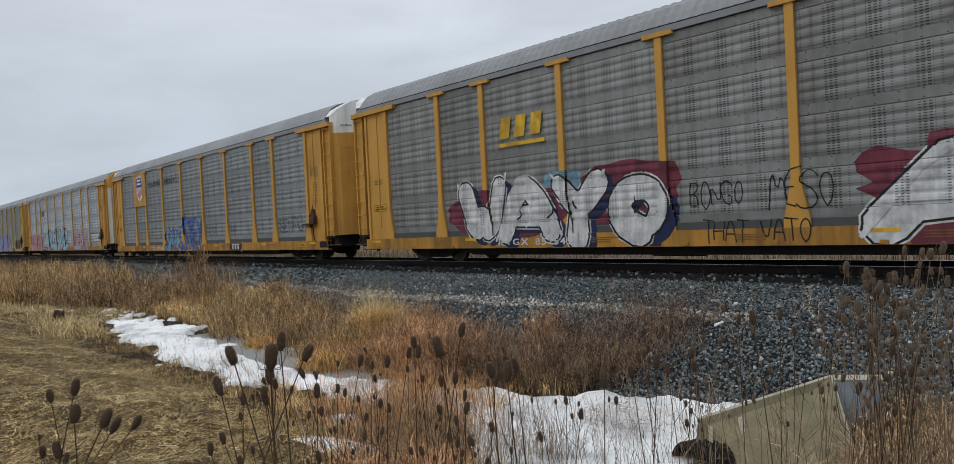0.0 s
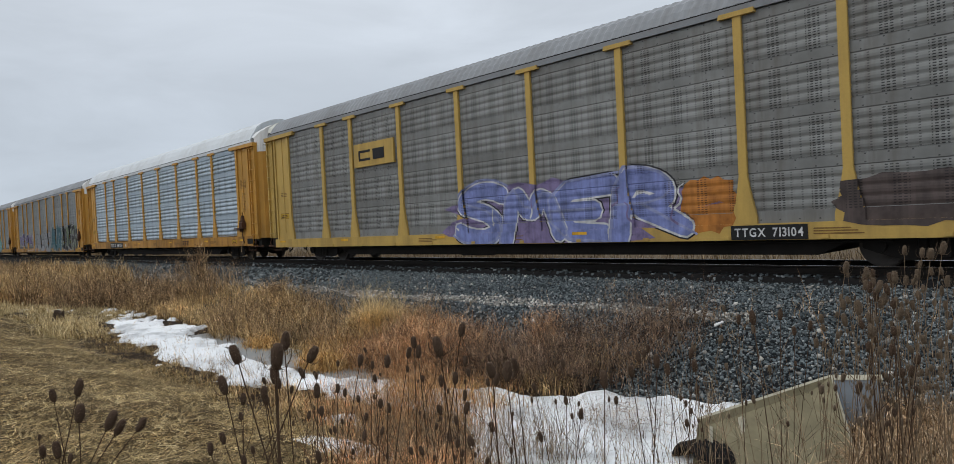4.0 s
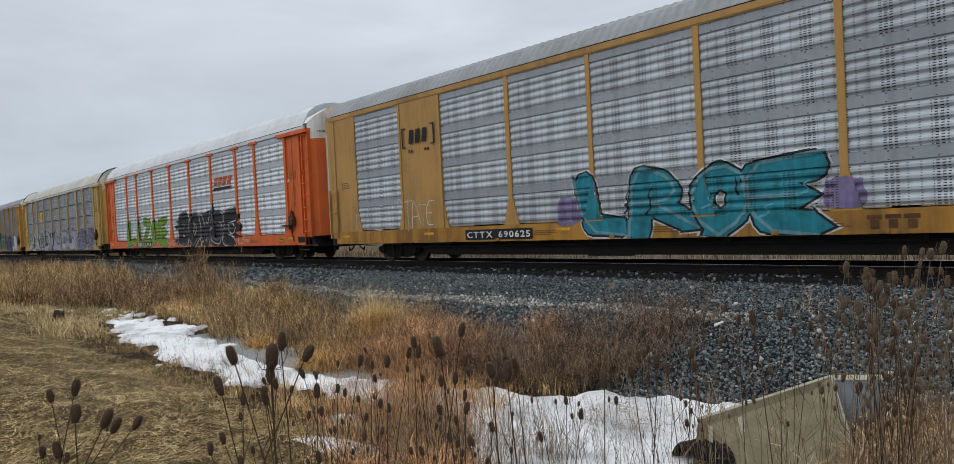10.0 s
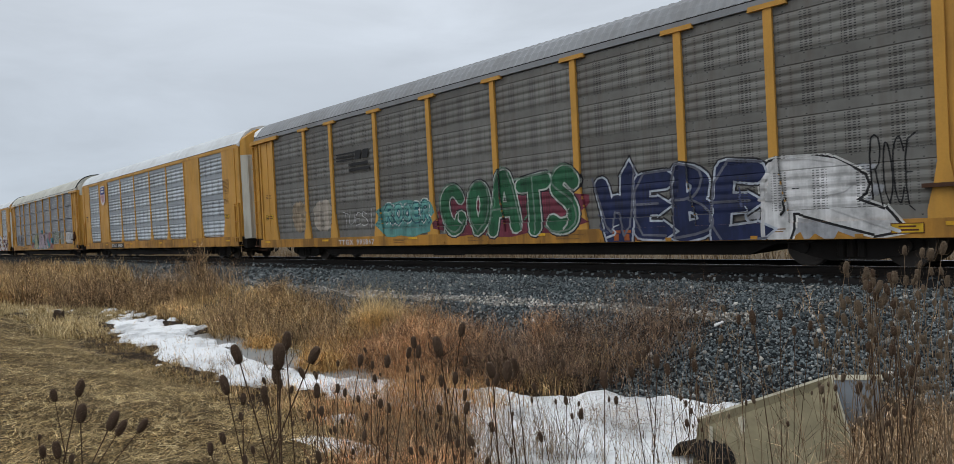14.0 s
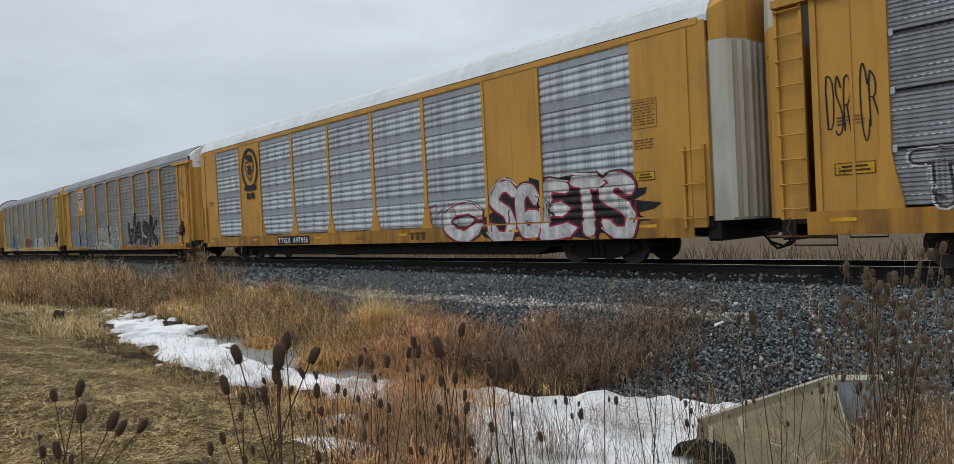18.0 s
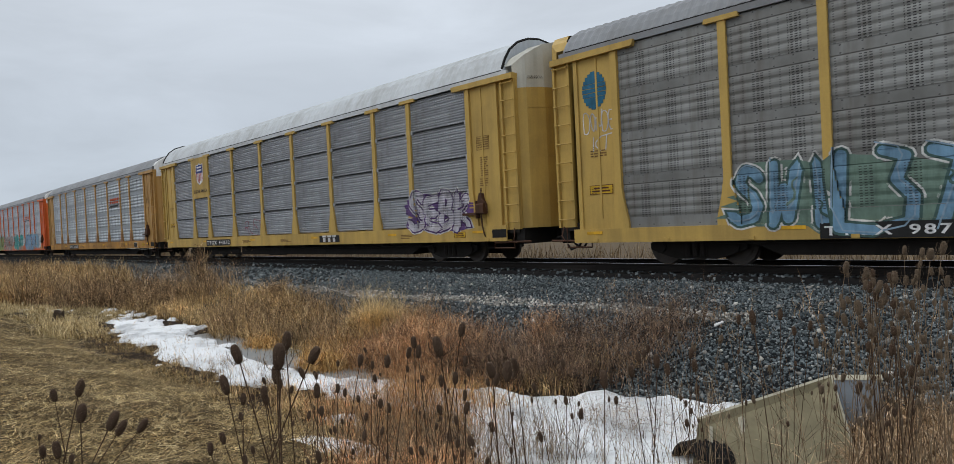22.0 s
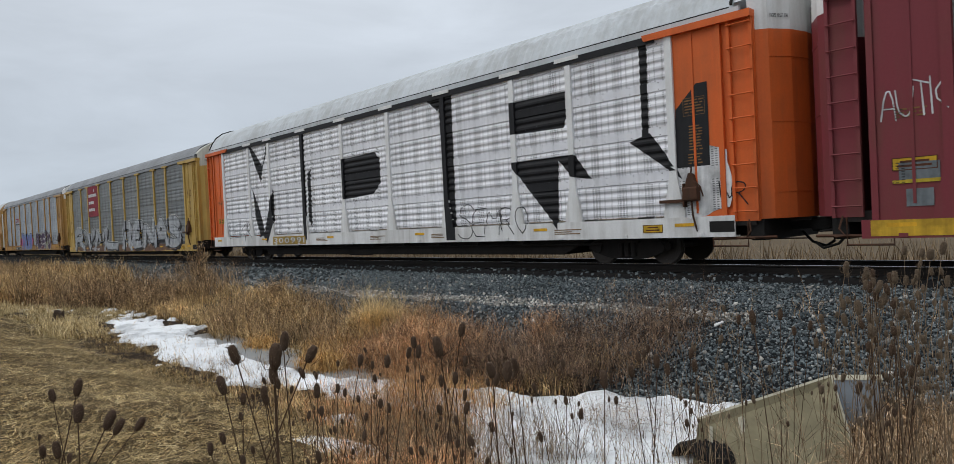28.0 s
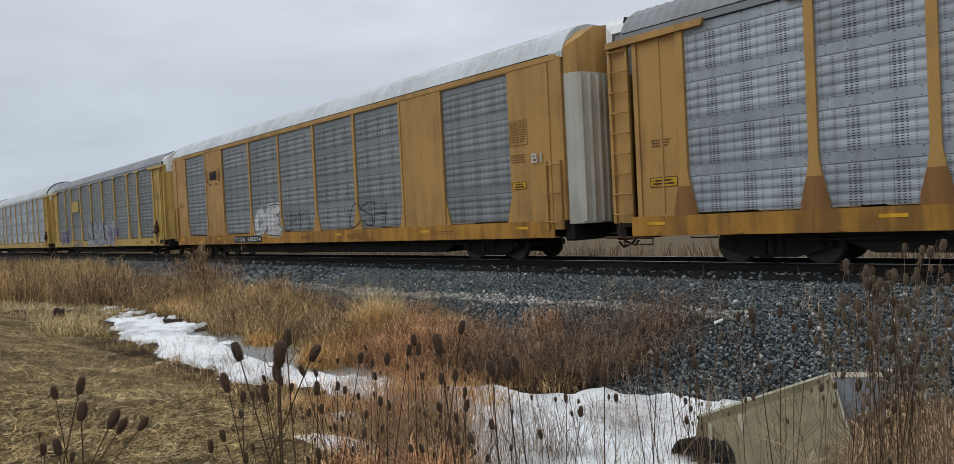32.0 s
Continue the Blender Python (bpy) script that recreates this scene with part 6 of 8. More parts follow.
autorack(14, MAROON, "brown", ROOF_GREY, "maroon autorack wagon, red and blue graffiti", sill="mid", stuff=[
    ("board", 6.65, 9.25, 3.3, 4.15, MAROON, "maroon name board"), ("bars", "railway_mark", "white name bar, wheel mark and two stripes", [(6.75, 7.9, 3.78, 3.98), (6.7, 9.2, 3.52, 3.58), (6.7, 9.2, 3.4, 3.46), (8.6, 9.1, 3.95, 4.05), (8.5, 8.62, 3.66, 4.0), (8.75, 9.05, 3.78, 3.86), (8.75, 8.85, 3.62, 3.86)], PALE, -1.61),
    ("OBLEIT", 2.2, 6.5, 2.0, 2.9, (0.32, 0.03, 0.04), None, None, 0.0, 0.06), ("SAUTER", 2.4, 4.2, 1.2, 1.7, PALE, None, None, 1.3, 0.0), ("SAUTER", 4.9, 6.4, 1.2, 1.7, PALE, None, None, 1.3, 0.0), ("AUTK", 0.9, 1.9, 2.6, 3.2, PALE, None, None, 1.3, 0.01),
    ("TANTE", 10.2, 20.8, 0.7, 2.2, (0.02, 0.27, 0.36), PALE, BLACK, 0.9, 0.09), ("LTEK", 9.8, 10.8, 1.2, 1.7, PALE, None, None, 1.4, 0.0), ("bars", "yellow_sill_strip", "yellow stretch of the sill", [(0.7, 12.0, 0.72, 1.0)], YB, -SIDE - 0.001), ("number", "TTGX 941246", 6.1, 8.6, 0.70, 1.0),
    ("bars", "grey_patch", "grey repainted patch", [(1.15, 1.75, 1.5, 1.85), (1.25, 1.65, 1.1, 1.4)], (0.16, 0.18, 0.19), -1.546), ("bars", "yellow_band", "yellow warning label", [(1.05, 1.9, 1.5, 1.56)], (0.5, 0.36, 0.03), -1.553)])
autorack(15, WHITE, "white", ROOF_LIGHT, "white-sprayed autorack wagon, orange ends, giant black letters", style="deep", ends=ORANGE, white_all=True, stuff=[
    ("bars", "black_top_band", "black band sprayed under the eaves", [(2.0, 25.0, 4.96, 5.13)], BLACK, -1.605),
    ("shape", [(4.62, 5.0), (4.84, 5.0), (5.85, 4.05), (5.66, 3.35), (5.2, 4.1)], BLACK), ("shape", [(5.66, 3.6), (5.84, 3.85), (6.46, 5.0), (6.32, 5.0)], BLACK), ("shape", [(4.8, 3.2), (5.5, 2.0), (5.8, 1.1), (5.4, 1.0), (5.0, 1.8)], BLACK), ("shape", [(5.7, 1.1), (6.1, 1.9), (6.75, 3.1), (6.75, 1.7), (6.1, 0.75)], BLACK),
    ("shape", [(9.2, 0.85), (9.42, 0.85), (9.42, 5.0), (9.1, 5.0)], BLACK), ("shape", [(9.55, 1.6), (9.8, 1.3), (9.85, 3.6), (9.6, 3.4)], BLACK), ("shape", [(12.1, 2.25), (14.0, 2.35), (14.4, 2.7), (14.4, 3.5), (14.1, 3.75), (12.1, 3.7)], BLACK),
    ("shape", [(17.7, 0.7), (18.1, 0.7), (18.15, 5.0), (17.55, 5.0)], BLACK), ("shape", [(17.0, 5.0), (17.5, 4.6), (17.9, 5.0)], BLACK), ("shape", [(20.5, 3.5), (22.3, 3.45), (22.4, 3.7), (22.4, 4.35), (20.5, 4.35)], BLACK),
    ("shape", [(20.5, 2.6), (21.2, 1.8), (22.0, 0.9), (22.1, 2.75), (20.5, 2.75)], BLACK), ("shape", [(22.0, 2.75), (22.6, 2.75), (23.1, 2.1), (22.5, 2.2)], BLACK), ("shape", [(24.55, 2.95), (24.72, 2.95), (24.75, 5.0), (24.55, 5.0)], BLACK),
    ("shape", [(24.2, 2.85), (24.75, 3.0), (25.4, 2.1), (25.5, 1.9), (25.1, 2.2)], BLACK), ("shape", [(25.35, 2.15), (26.15, 2.15), (26.15, 3.9), (25.9, 3.9), (25.4, 3.4)], BLACK),
    ("patch", 25.3, 26.6, 1.1, 2.6, (0.66, 0.66, 0.66)), ("LEKR", 2.2, 4.6, 1.0, 1.7, BLACK, None, None, 1.3, 0.0), ("SEMRO", 18.3, 21.0, 0.8, 1.6, BLACK, None, None, 1.3, 0.01), ("WR", 26.3, 26.9, 1.3, 1.8, BLACK, None, None, 1, 0.0), ("number", "300991", 6.6, 9.3, 0.70, 0.98, (0.36, 0.24, 0.05), PALE)])
autorack(16, YELLOW_PALE, "dark", ROOF_GREY, Y + "grey-brown sheets, red name board, silver graffiti", cap=CREAM, sill="low", stuff=[
    ("board", 6.66, 9.2, 2.95, 5.1, spray((0.25, 0.015, 0.03)), "dark red name board"), ("bars", "name_bars", "white bars in three lines and a leaf", [(6.9, 8.9, 4.35, 4.55), (6.9, 8.2, 3.85, 4.05), (6.9, 8.4, 3.35, 3.55), (8.2, 8.4, 4.7, 4.9)], PALE, -1.612),
    ("patch", 2.3, 24.8, 0.46, 0.9, (0.16, 0.085, 0.05)), ("RYML", 2.3, 13.2, 0.85, 2.2, (0.38, 0.40, 0.42), BLACK, None, 0.7, 0.03, BLACK), ("RENAS", 14.2, 24.4, 0.85, 2.4, (0.40, 0.42, 0.44), BLACK, None, 0.7, 0.03, BLACK),
    ("number", "TTGX 700402", 7.1, 9.2, 0.70, 0.95, None, PALE)])
autorack(17, YELLOW_BROWN, "steel", ROOF_GREY, Y + "bluish grey sheets, blue and purple graffiti", stuff=[
    ("bars", "railway_mark", "red flowing block mark", [(7.2, 7.9, 3.5, 3.57), (7.2, 7.28, 3.5, 3.85), (7.2, 7.9, 3.78, 3.86), (8.05, 8.13, 3.5, 3.86), (8.13, 8.5, 3.5, 3.58), (8.13, 8.7, 3.78, 3.86), (8.62, 8.7, 3.5, 3.86)], (0.35, 0.015, 0.05), P), ("bars", "small_line", "thin line of dark lettering", [(7.1, 9.1, 3.22, 3.32)], BLACK, P),
    ("patch", 9.0, 15.3, 1.0, 1.9, (0.46, 0.13, 0.24)), ("TAKE", 9.5, 14.6, 0.7, 2.25, (0.13, 0.17, 0.42), (0.26, 0.42, 0.46), None, 1.3, 0.09), ("~~~~", 14.2, 15.2, 1.6, 2.3, BLACK, None, None, 1.2, 0.0), ("REEPO", 16.3, 22.4, 0.75, 2.2, (0.05, 0.018, 0.065), (0.62, 0.60, 0.58), (0.40, 0.41, 0.30), 1.4, 0.06), ("SOS", 22.4, 23.6, 1.2, 1.8, BLACK, None, None, 1.2, 0.0),
    ("number", "TTGX 702503", 6.9, 9.3), ("bars", "orange_patch", "orange repainted patch", [(18.3, 20.0, 0.68, 1.04)], (0.42, 0.17, 0.02), -SIDE - 0.001), txx(18.6, 0.74, (0.25, 0.06, 0.02), 1.0)])
autorack(18, YELLOW_BROWN, "mid", ROOF_LIGHT, "yellow framed autorack wagon, small bubble graffiti", framed=True, stuff=[
    bracket_mark(4.8, 6.2, 3.5, 4.25, -1.606), ("OE", 9.5, 12.0, 1.0, 2.15, PALE, BLACK, None, 1.2, 0.08), ("SAMKS", 12.4, 14.4, 1.2, 1.9, (0.06, 0.06, 0.07), None, None, 1.4, 0.0), ("CSH", 17.2, 19.4, 1.2, 2.0, BLACK, None, None, 1.4, 0.01), ("words", "BI", 26.0, 26.35, 2.6, 2.85, PALE, -1.62, "stencil"), ("number", "TTGX 695574", 7.5, 10.3)])
autorack(19, YELLOW_PALE, "dark", ROOF_GREY, Y + "dark sheets, white and blue graffiti", stuff=[
    ("board", 6.7, 8.6, 3.3, 4.1, YELLOW_PALE, "plain yellow board"), ("SAERT", 10.9, 17.6, 0.8, 2.2, SILVER, NAVY, LILAC, 1.2, 0.06), ("BEEK", 3.0, 5.6, 0.9, 1.9, LILAC, BLACK, None, 1, 0.04), ("number", "TTGX 942310", 6.9, 9.2)])
autorack(20, YELLOW_PALE, "light", ROOF_LIGHT, Y + "pale ribbed sheets", style="deep")
autorack(21, YELLOW, "mid", ROOF_GREY, Y + "grey sheets")


# ---------------- ballast, snow and vegetation ----------------
RNG = np.random.default_rng(7)


def spread(n, x0, x1, y0, y1, power=1.0):
    """Random places in a strip; power over 1 crowds them towards x1."""
    x = x1 - (x1 - x0) * RNG.random(n) ** power
    return x, y0 + (y1 - y0) * RNG.random(n)


def rocks(name, x, y, size, material, label, sink=0.25, parent=None):
    n = len(x)
    cube = np.array([(i, j, k) for i in (-1, 1) for j in (-1, 1) for k in (-1, 1)], float)
    v = cube[None] * (0.62 + 0.38 * RNG.random((n, 8, 1))) + RNG.uniform(-0.28, 0.28, (n, 8, 3))
    v *= (size * RNG.uniform(0.6, 1.3, (n, 1)))[:, None, :] if np.ndim(size) else size * RNG.uniform(0.55, 1.35, (n, 1, 1))
    v *= RNG.uniform(0.55, 1.1, (n, 1, 3))
    a, b = RNG.uniform(0, 6.28, n), RNG.uniform(-0.7, 0.7, n)
    ca, sa, cb, sb = np.cos(a)[:, None], np.sin(a)[:, None], np.cos(b)[:, None], np.sin(b)[:, None]
    X, Y, Z = v[..., 0], v[..., 1], v[..., 2]
    X, Z = X * cb - Z * sb, X * sb + Z * cb
    X, Y = X * ca - Y * sa, X * sa + Y * ca
    base = ground_z(x, y)
    v = np.stack([X + x[:, None], Y + y[:, None], Z + base[:, None] + (np.mean(size) * sink)], -1).reshape(-1, 3)
    q = np.array([(0, 1, 3, 2), (4, 6, 7, 5), (0, 4, 5, 1), (2, 3, 7, 6), (0, 2, 6, 4), (1, 5, 7, 3)])
    f = (np.arange(n)[:, None, None] * 8 + q[None]).reshape(-1, 4)
    ob = new(name, mesh_fast(name, v, f))
    ob.data.materials.append(material)
    return tagged(ob, label, "gravel", kind="stuff")


def blades(name, x, y, h, material, label, category="grass", width=0.006, lean=0.35, curl=0.5, base_up=0.0, flat=False):
    """Bent blades or stalks, each a tapering strip of three pieces."""
    n = len(x)
    h = np.broadcast_to(h, n) * RNG.uniform(0.6, 1.15, n)
    a = RNG.uniform(0, 6.28, n)
    tilt = np.abs(RNG.normal(0, lean, n))
    if flat:
        tilt = RNG.uniform(1.3, 1.75, n) / 0.6
    d = np.stack([np.cos(a), np.sin(a)], -1)
    face = a + RNG.uniform(0.9, 2.2, n)
    w = np.stack([np.cos(face), np.sin(face), np.zeros(n)], -1) * (width * RNG.uniform(0.6, 1.4, n))[:, None]
    base = np.stack([x, y, ground_z(x, y) - 0.02 + base_up], -1)
    pts = [base]
    ang = tilt * 0.6
    for i in range(3):
        step = np.stack([d[:, 0] * np.sin(ang), d[:, 1] * np.sin(ang), np.cos(ang)], -1) * (h / 3)[:, None]
        pts.append(pts[-1] + step)
        ang = ang + (tilt * 0.5 + curl * RNG.uniform(0.1, 0.9, n)) * (0.0 if flat else 1.0)
    v = np.stack([pts[0] - w, pts[0] + w, pts[1] - w * 0.9, pts[1] + w * 0.9, pts[2] - w * 0.7, pts[2] + w * 0.7, pts[3] - w * 0.15, pts[3] + w * 0.15], 1).reshape(-1, 3)
    q = np.array([(0, 1, 3, 2), (2, 3, 5, 4), (4, 5, 7, 6)])
    f = (np.arange(n)[:, None, None] * 8 + q[None]).reshape(-1, 4)
    ob = new(name, mesh_fast(name, v, f))
    ob.data.materials.append(material)
    return tagged(ob, label, category, kind="stuff")


def clumped(n, x0, x1, y0, y1, clumps, r, power=1.0):
    cx, cy = spread(clumps, x0, x1, y0, y1, power)
    i = RNG.integers(0, clumps, n)
    return cx[i] + RNG.normal(0, r, n), cy[i] + RNG.normal(0, r * 0.6, n)


# stones of the track bed
x, y = spread(96000, -19, 3.5, 7.6, 13.35)
keep = y > np.interp(x, [-8, -5.5], [8.75, 7.9]) + 0.45 * wob(x, y, 1.3, 5.0)
rocks("ballast", x[keep], y[keep], 0.0195, STONE, "loose dark grey crushed-stone ballast")
x, y = spread(12000, -62, -19, 9.6, 13.3, 1.3)
rocks("far_ballast", x, y, 0.045, STONE, "dark grey ballast along the track")
x, y = spread(6000, -60, 6, 13.3, 16.3, 1.3)
rocks("track_ballast", x, y, 0.035, STONE, "ballast between the ties", 0.1)
x, y = spread(20000, -42, -5.0, 10.0, 11.7)
keep = np.abs(y - 10.85 - 0.25 * wob(x, y, 0.5, 2.0)) < 0.24 + 0.2 * wob(x, y, 2.2, 8.0)
rocks("pale_gravel", x[keep], y[keep], 0.024, PALE_STONE, "pale gravel spilled along the ballast shoulder", 0.9)
x, y = spread(420, -16, 3, 8.8, 13.2)
rocks("pale_stones", x, y, 0.03, PALE_STONE, "scattered pale stones on the ballast", 1.0)


FAR_X = [-75, -34, -31, -26, -18.5, -16.6, -9.6, -8.0, -7.3, -6.3, -5.7, -4.2, -2.9, -2.2]
FAR_Y = [4.4, 4.6, 5.3, 7.1, 7.2, 6.4, 6.4, 6.5, 7.0, 7.3, 7.9, 8.3, 8.1, 7.0]


def bank(n, x0, x1, depth, clumps, r, power=1.0, start=0.1):
    """Places in clumps on the far side of the snow, in a strip of that depth."""
    x, d = clumped(n, x0, x1, 0.0, depth, clumps, r, power)
    return x, np.interp(x, FAR_X, FAR_Y) + start + np.abs(d)


def snow():
    xs, ys = np.arange(-34, -2.0, 0.065), np.arange(2.8, 9.0, 0.065)
    gx, gy = np.meshgrid(xs, ys)
    far = np.interp(gx, FAR_X, FAR_Y)
    near = np.interp(gx, [-34, -31, -27, -24, -20.8, -18.9, -13.9, -11.2, -10, -9.2, -7.6, -6.4, -5.6, -4.9, -2.2], [4.9, 4.8, 6.9, 6.2, 5.5, 5.1, 4.75, 4.7, 5.1, 5.4, 5.6, 5.7, 5.0, 4.2, 4.0])
    edge = 0.20 * wob(gx, gy, 2.6, 1.0) + 0.14 * wob(gx, gy, 6.0, 3.0) + 0.10 * wob(gx, gy, 14.0, 6.0)
    d = np.minimum(far - gy, gy - near) + edge
    d2 = 1.0 - np.hypot((gx + 6.2) / 0.8, (gy - 3.85) / 0.42) + edge * 1.2
    d3 = 0.8 - np.hypot((gx + 7.6) / 0.5, (gy - 4.7) / 0.3) + edge
    d = np.maximum(np.maximum(d, d2 * 0.4), d3 * 0.3)
    d = d - 0.9 * np.clip(wob(gx, gy, 1.1, 9.0) - 0.5, 0, 1) - 0.5 * np.clip(wob(gx, gy, 3.1, 2.0) - 0.6, 0, 1)      # bare holes
    d = d - np.clip(-19.5 - gx, 0, 2) * np.clip(gy - 5.9, 0, 1) * (0.25 + 0.5 * wob(gx, gy, 4.5, 3.0) + 0.3 * wob(gx, gy, 11.0, 1.0))
    d = d - 1.0 * np.clip(1 - np.hypot((gx + 12.3) / 3.2, (gy - 6.1) / 0.62), 0, 1)      # bare ice
    thick = np.clip(d * 0.5, -0.05, 0.07) + 0.05 * np.clip(d, 0, 1) * (0.5 + 0.5 * wob(gx, gy, 1.3, 4.0)) + (0.012 * wob(gx, gy, 9.0, 5.0) + 0.02 * wob(gx, gy, 3.7, 1.0)) * np.clip(d * 3, 0, 1)
    z = ground_z(gx, gy) + thick
    v = np.stack([gx, gy, z], -1).reshape(-1, 3)
    nx, ny = len(xs), len(ys)
    i, j = np.meshgrid(np.arange(nx - 1), np.arange(ny - 1))
    a = (j * nx + i).ravel()
    f = np.stack([a, a + 1, a + nx + 1, a + nx], -1)
    keep = d.ravel()[f].max(1) > -0.06
    f = f[keep]
    used, inv = np.unique(f, return_inverse=True)
    me = mesh_fast("snow", v[used], inv.reshape(-1, 4))
    me.materials.append(SNOW)
    me.polygons.foreach_set("use_smooth", np.ones(len(f), bool))
    tagged(new("snow", me), "patchy melting old snow in the ditch", "snow", kind="structure")



def ice():
    xs, ys = np.arange(-17.5, -8.5, 0.15), np.arange(5.5, 7.1, 0.1)
    gx, gy = np.meshgrid(xs, ys)
    v = np.stack([gx, gy, np.full(gx.shape, -1.345)], -1).reshape(-1, 3)
    nx = len(xs)
    i, j = np.meshgrid(np.arange(nx - 1), np.arange(len(ys) - 1))
    a = (j * nx + i).ravel()
    me = mesh_fast("ditch_ice", v, np.stack([a, a + 1, a + nx + 1, a + nx], -1))
    me.materials.append(ICE)
    tagged(new("ditch_ice", me), "grey meltwater ice in the ditch", "ice", kind="structure")


snow()
ice()

def strips(name, lines, material, label, category):
    """Joins tapering strips; each line is (points n x k x 3, half width n)."""
    vs, fs, b = [], [], 0
    for pts, w in lines:
        n, k = pts.shape[:2]
        a = RNG.uniform(0, 6.28, n)
        side = np.stack([np.cos(a), np.sin(a), np.zeros(n)], -1) * w[:, None]
        taper = np.linspace(1.0, 0.35, k)[None, :, None]
        v = np.stack([pts - side[:, None] * taper, pts + side[:, None] * taper], 2).reshape(-1, 3)
        q = np.array([(2 * i, 2 * i + 1, 2 * i + 3, 2 * i + 2) for i in range(k - 1)])
        fs.append((b + np.arange(n)[:, None, None] * 2 * k + q[None]).reshape(-1, 4))
        vs.append(v)
        b += len(v)
    ob = new(name, mesh_fast(name, np.concatenate(vs), np.concatenate(fs)))
    ob.data.materials.append(material)
    return tagged(ob, label, category, kind="stuff")


def brush(name, x, y, h, material, label, category="weeds", width=0.003, twigs=4, wild=0.3, lean=0.25, wide=0.7, mound=0.45):
    """Dead branching weeds: a crooked stalk with side twigs, in mounds of uneven height."""
    n = len(x)
    h = h * RNG.uniform(0.55, 1.15, n) * (1.0 + mound * wob(x, y, 1.5, 7.0) + 0.25 * wob(x, y, 4.2, 3.0))
    d = np.stack([RNG.normal(0, lean, n), RNG.normal(0, lean, n), np.ones(n)], -1)
    p = [np.stack([x, y, ground_z(x, y) - 0.02], -1)]
    for i in range(4):
        d = d + RNG.normal(0, wild, (n, 3)) * (0.4 + 0.3 * i)
        d = d / np.linalg.norm(d, axis=1)[:, None]
        p.append(p[-1] + d * (h / 4)[:, None])
    p = np.stack(p, 1)
    lines = [(p, width * RNG.uniform(0.7, 1.3, n))]
    for i in range(twigs):
        f = RNG.uniform(0.8, 3.9, n)
        j = f.astype(int)
        s = p[np.arange(n), j] + (p[np.arange(n), j + 1] - p[np.arange(n), j]) * (f - j)[:, None]
        e = np.stack([RNG.normal(0, wide, n), RNG.normal(0, wide, n), RNG.uniform(0.0, 1.1, n)], -1)
        e = e / np.linalg.norm(e, axis=1)[:, None] * (h * RNG.uniform(0.10, 0.32, n))[:, None]
        m = s + e * 0.55
        t = m + e * 0.45 + RNG.normal(0, 0.25, (n, 3)) * np.linalg.norm(e, axis=1)[:, None] * 0.6
        lines.append((np.stack([s, m, t], 1), width * RNG.uniform(0.4, 0.9, n)))
    return strips(name, lines, material, label, category)


def lying(name, x, y, length, material, label, category, width, up=0.02, tilt=0.12, laid=None):
    """Short cut stems lying on the ground, every way or about one way (angle and spread)."""
    n = len(x)
    a = RNG.normal(laid[0], laid[1], n) + 0.6 * wob(x, y, 1.1, 3.0) if laid else RNG.uniform(0, 6.28, n)
    l = length * RNG.uniform(0.35, 1.2, n)
    d = np.stack([np.cos(a) * l, np.sin(a) * l, RNG.normal(0, tilt, n) * l], -1)
    s = np.stack([x, y, ground_z(x, y) + up + RNG.uniform(-0.01, 0.02, n)], -1)
    bend = s + d * 0.5 + np.stack([-d[:, 1], d[:, 0], 0 * a], -1) * RNG.normal(0, 0.12, n)[:, None]
    return strips(name, [(np.stack([s, s + d] if length < 0.15 else [s, bend, s + d], 1), width * RNG.uniform(0.5, 1.3, n))], material, label, category)


# the mown field: cut straw in matted swathes that the mower laid one way, and short stubble
x, y = spread(150000, -27, -2.3, -2.2, 5.0, 1.35)
keep = (y < 4.45 + 0.45 * wob(x, y, 0.8, 3.0)) & (0.7 * wob(x, y, 2.3, 8.0) + wob(x, y, 7.0, 2.0) + wob(x, y, 17.0, 6.0) > -0.55)
lying("straw", x[keep], y[keep], 0.13, STRAW, "fine cut straw matted on the field", "straw", 0.0040)
x, y = spread(40000, -20, -2.3, -2.2, 4.6, 1.6)
swathe = wob(x, y, 1.7, 4.0) + 0.8 * wob(x, y, 4.6, 1.0) + 0.5 * wob(x, y, 11.0, 7.0)
keep = (swathe > 0.0) & (y < 4.2 + 0.4 * wob(x, y, 0.8, 3.0))
lying("long_straw", x[keep], y[keep], 0.22, STUBBLE, "long dry stems laid over in swathes", "straw", 0.0050, 0.035, 0.10, (2.5, 0.55))
# darker stems fill the gaps between swathes, their colour standing for shade
keep = (swathe < -0.35) & (y < 4.2)
lying("dark_straw", x[keep], y[keep], 0.22, STRAW_DARK, "dark stems between the swathes, standing in for shade in the gaps", "straw", 0.0042, 0.015, 0.10, (2.5, 0.8))
x, y = np.concatenate([RNG.uniform(-2.4, 8, 20000), RNG.uniform(-16, 8, 26000)]), np.concatenate([RNG.uniform(-2.2, 3.6, 20000), RNG.uniform(-7, -2.1, 26000)])
lying("straw_around", x, y, 0.14, STRAW, "cut straw on the mown field", "straw", 0.0042)
x, y = spread(1800, -20, -3.6, -1.0, 4.2, 1.3)
lying("pale_straw", x, y, 0.22, PALE_GRASS, "longer pale stems lying on the field", "straw", 0.0034, 0.035)
x, y = clumped(17000, -24, -2.5, -2.0, 4.5, 1500, 0.09, 1.3)
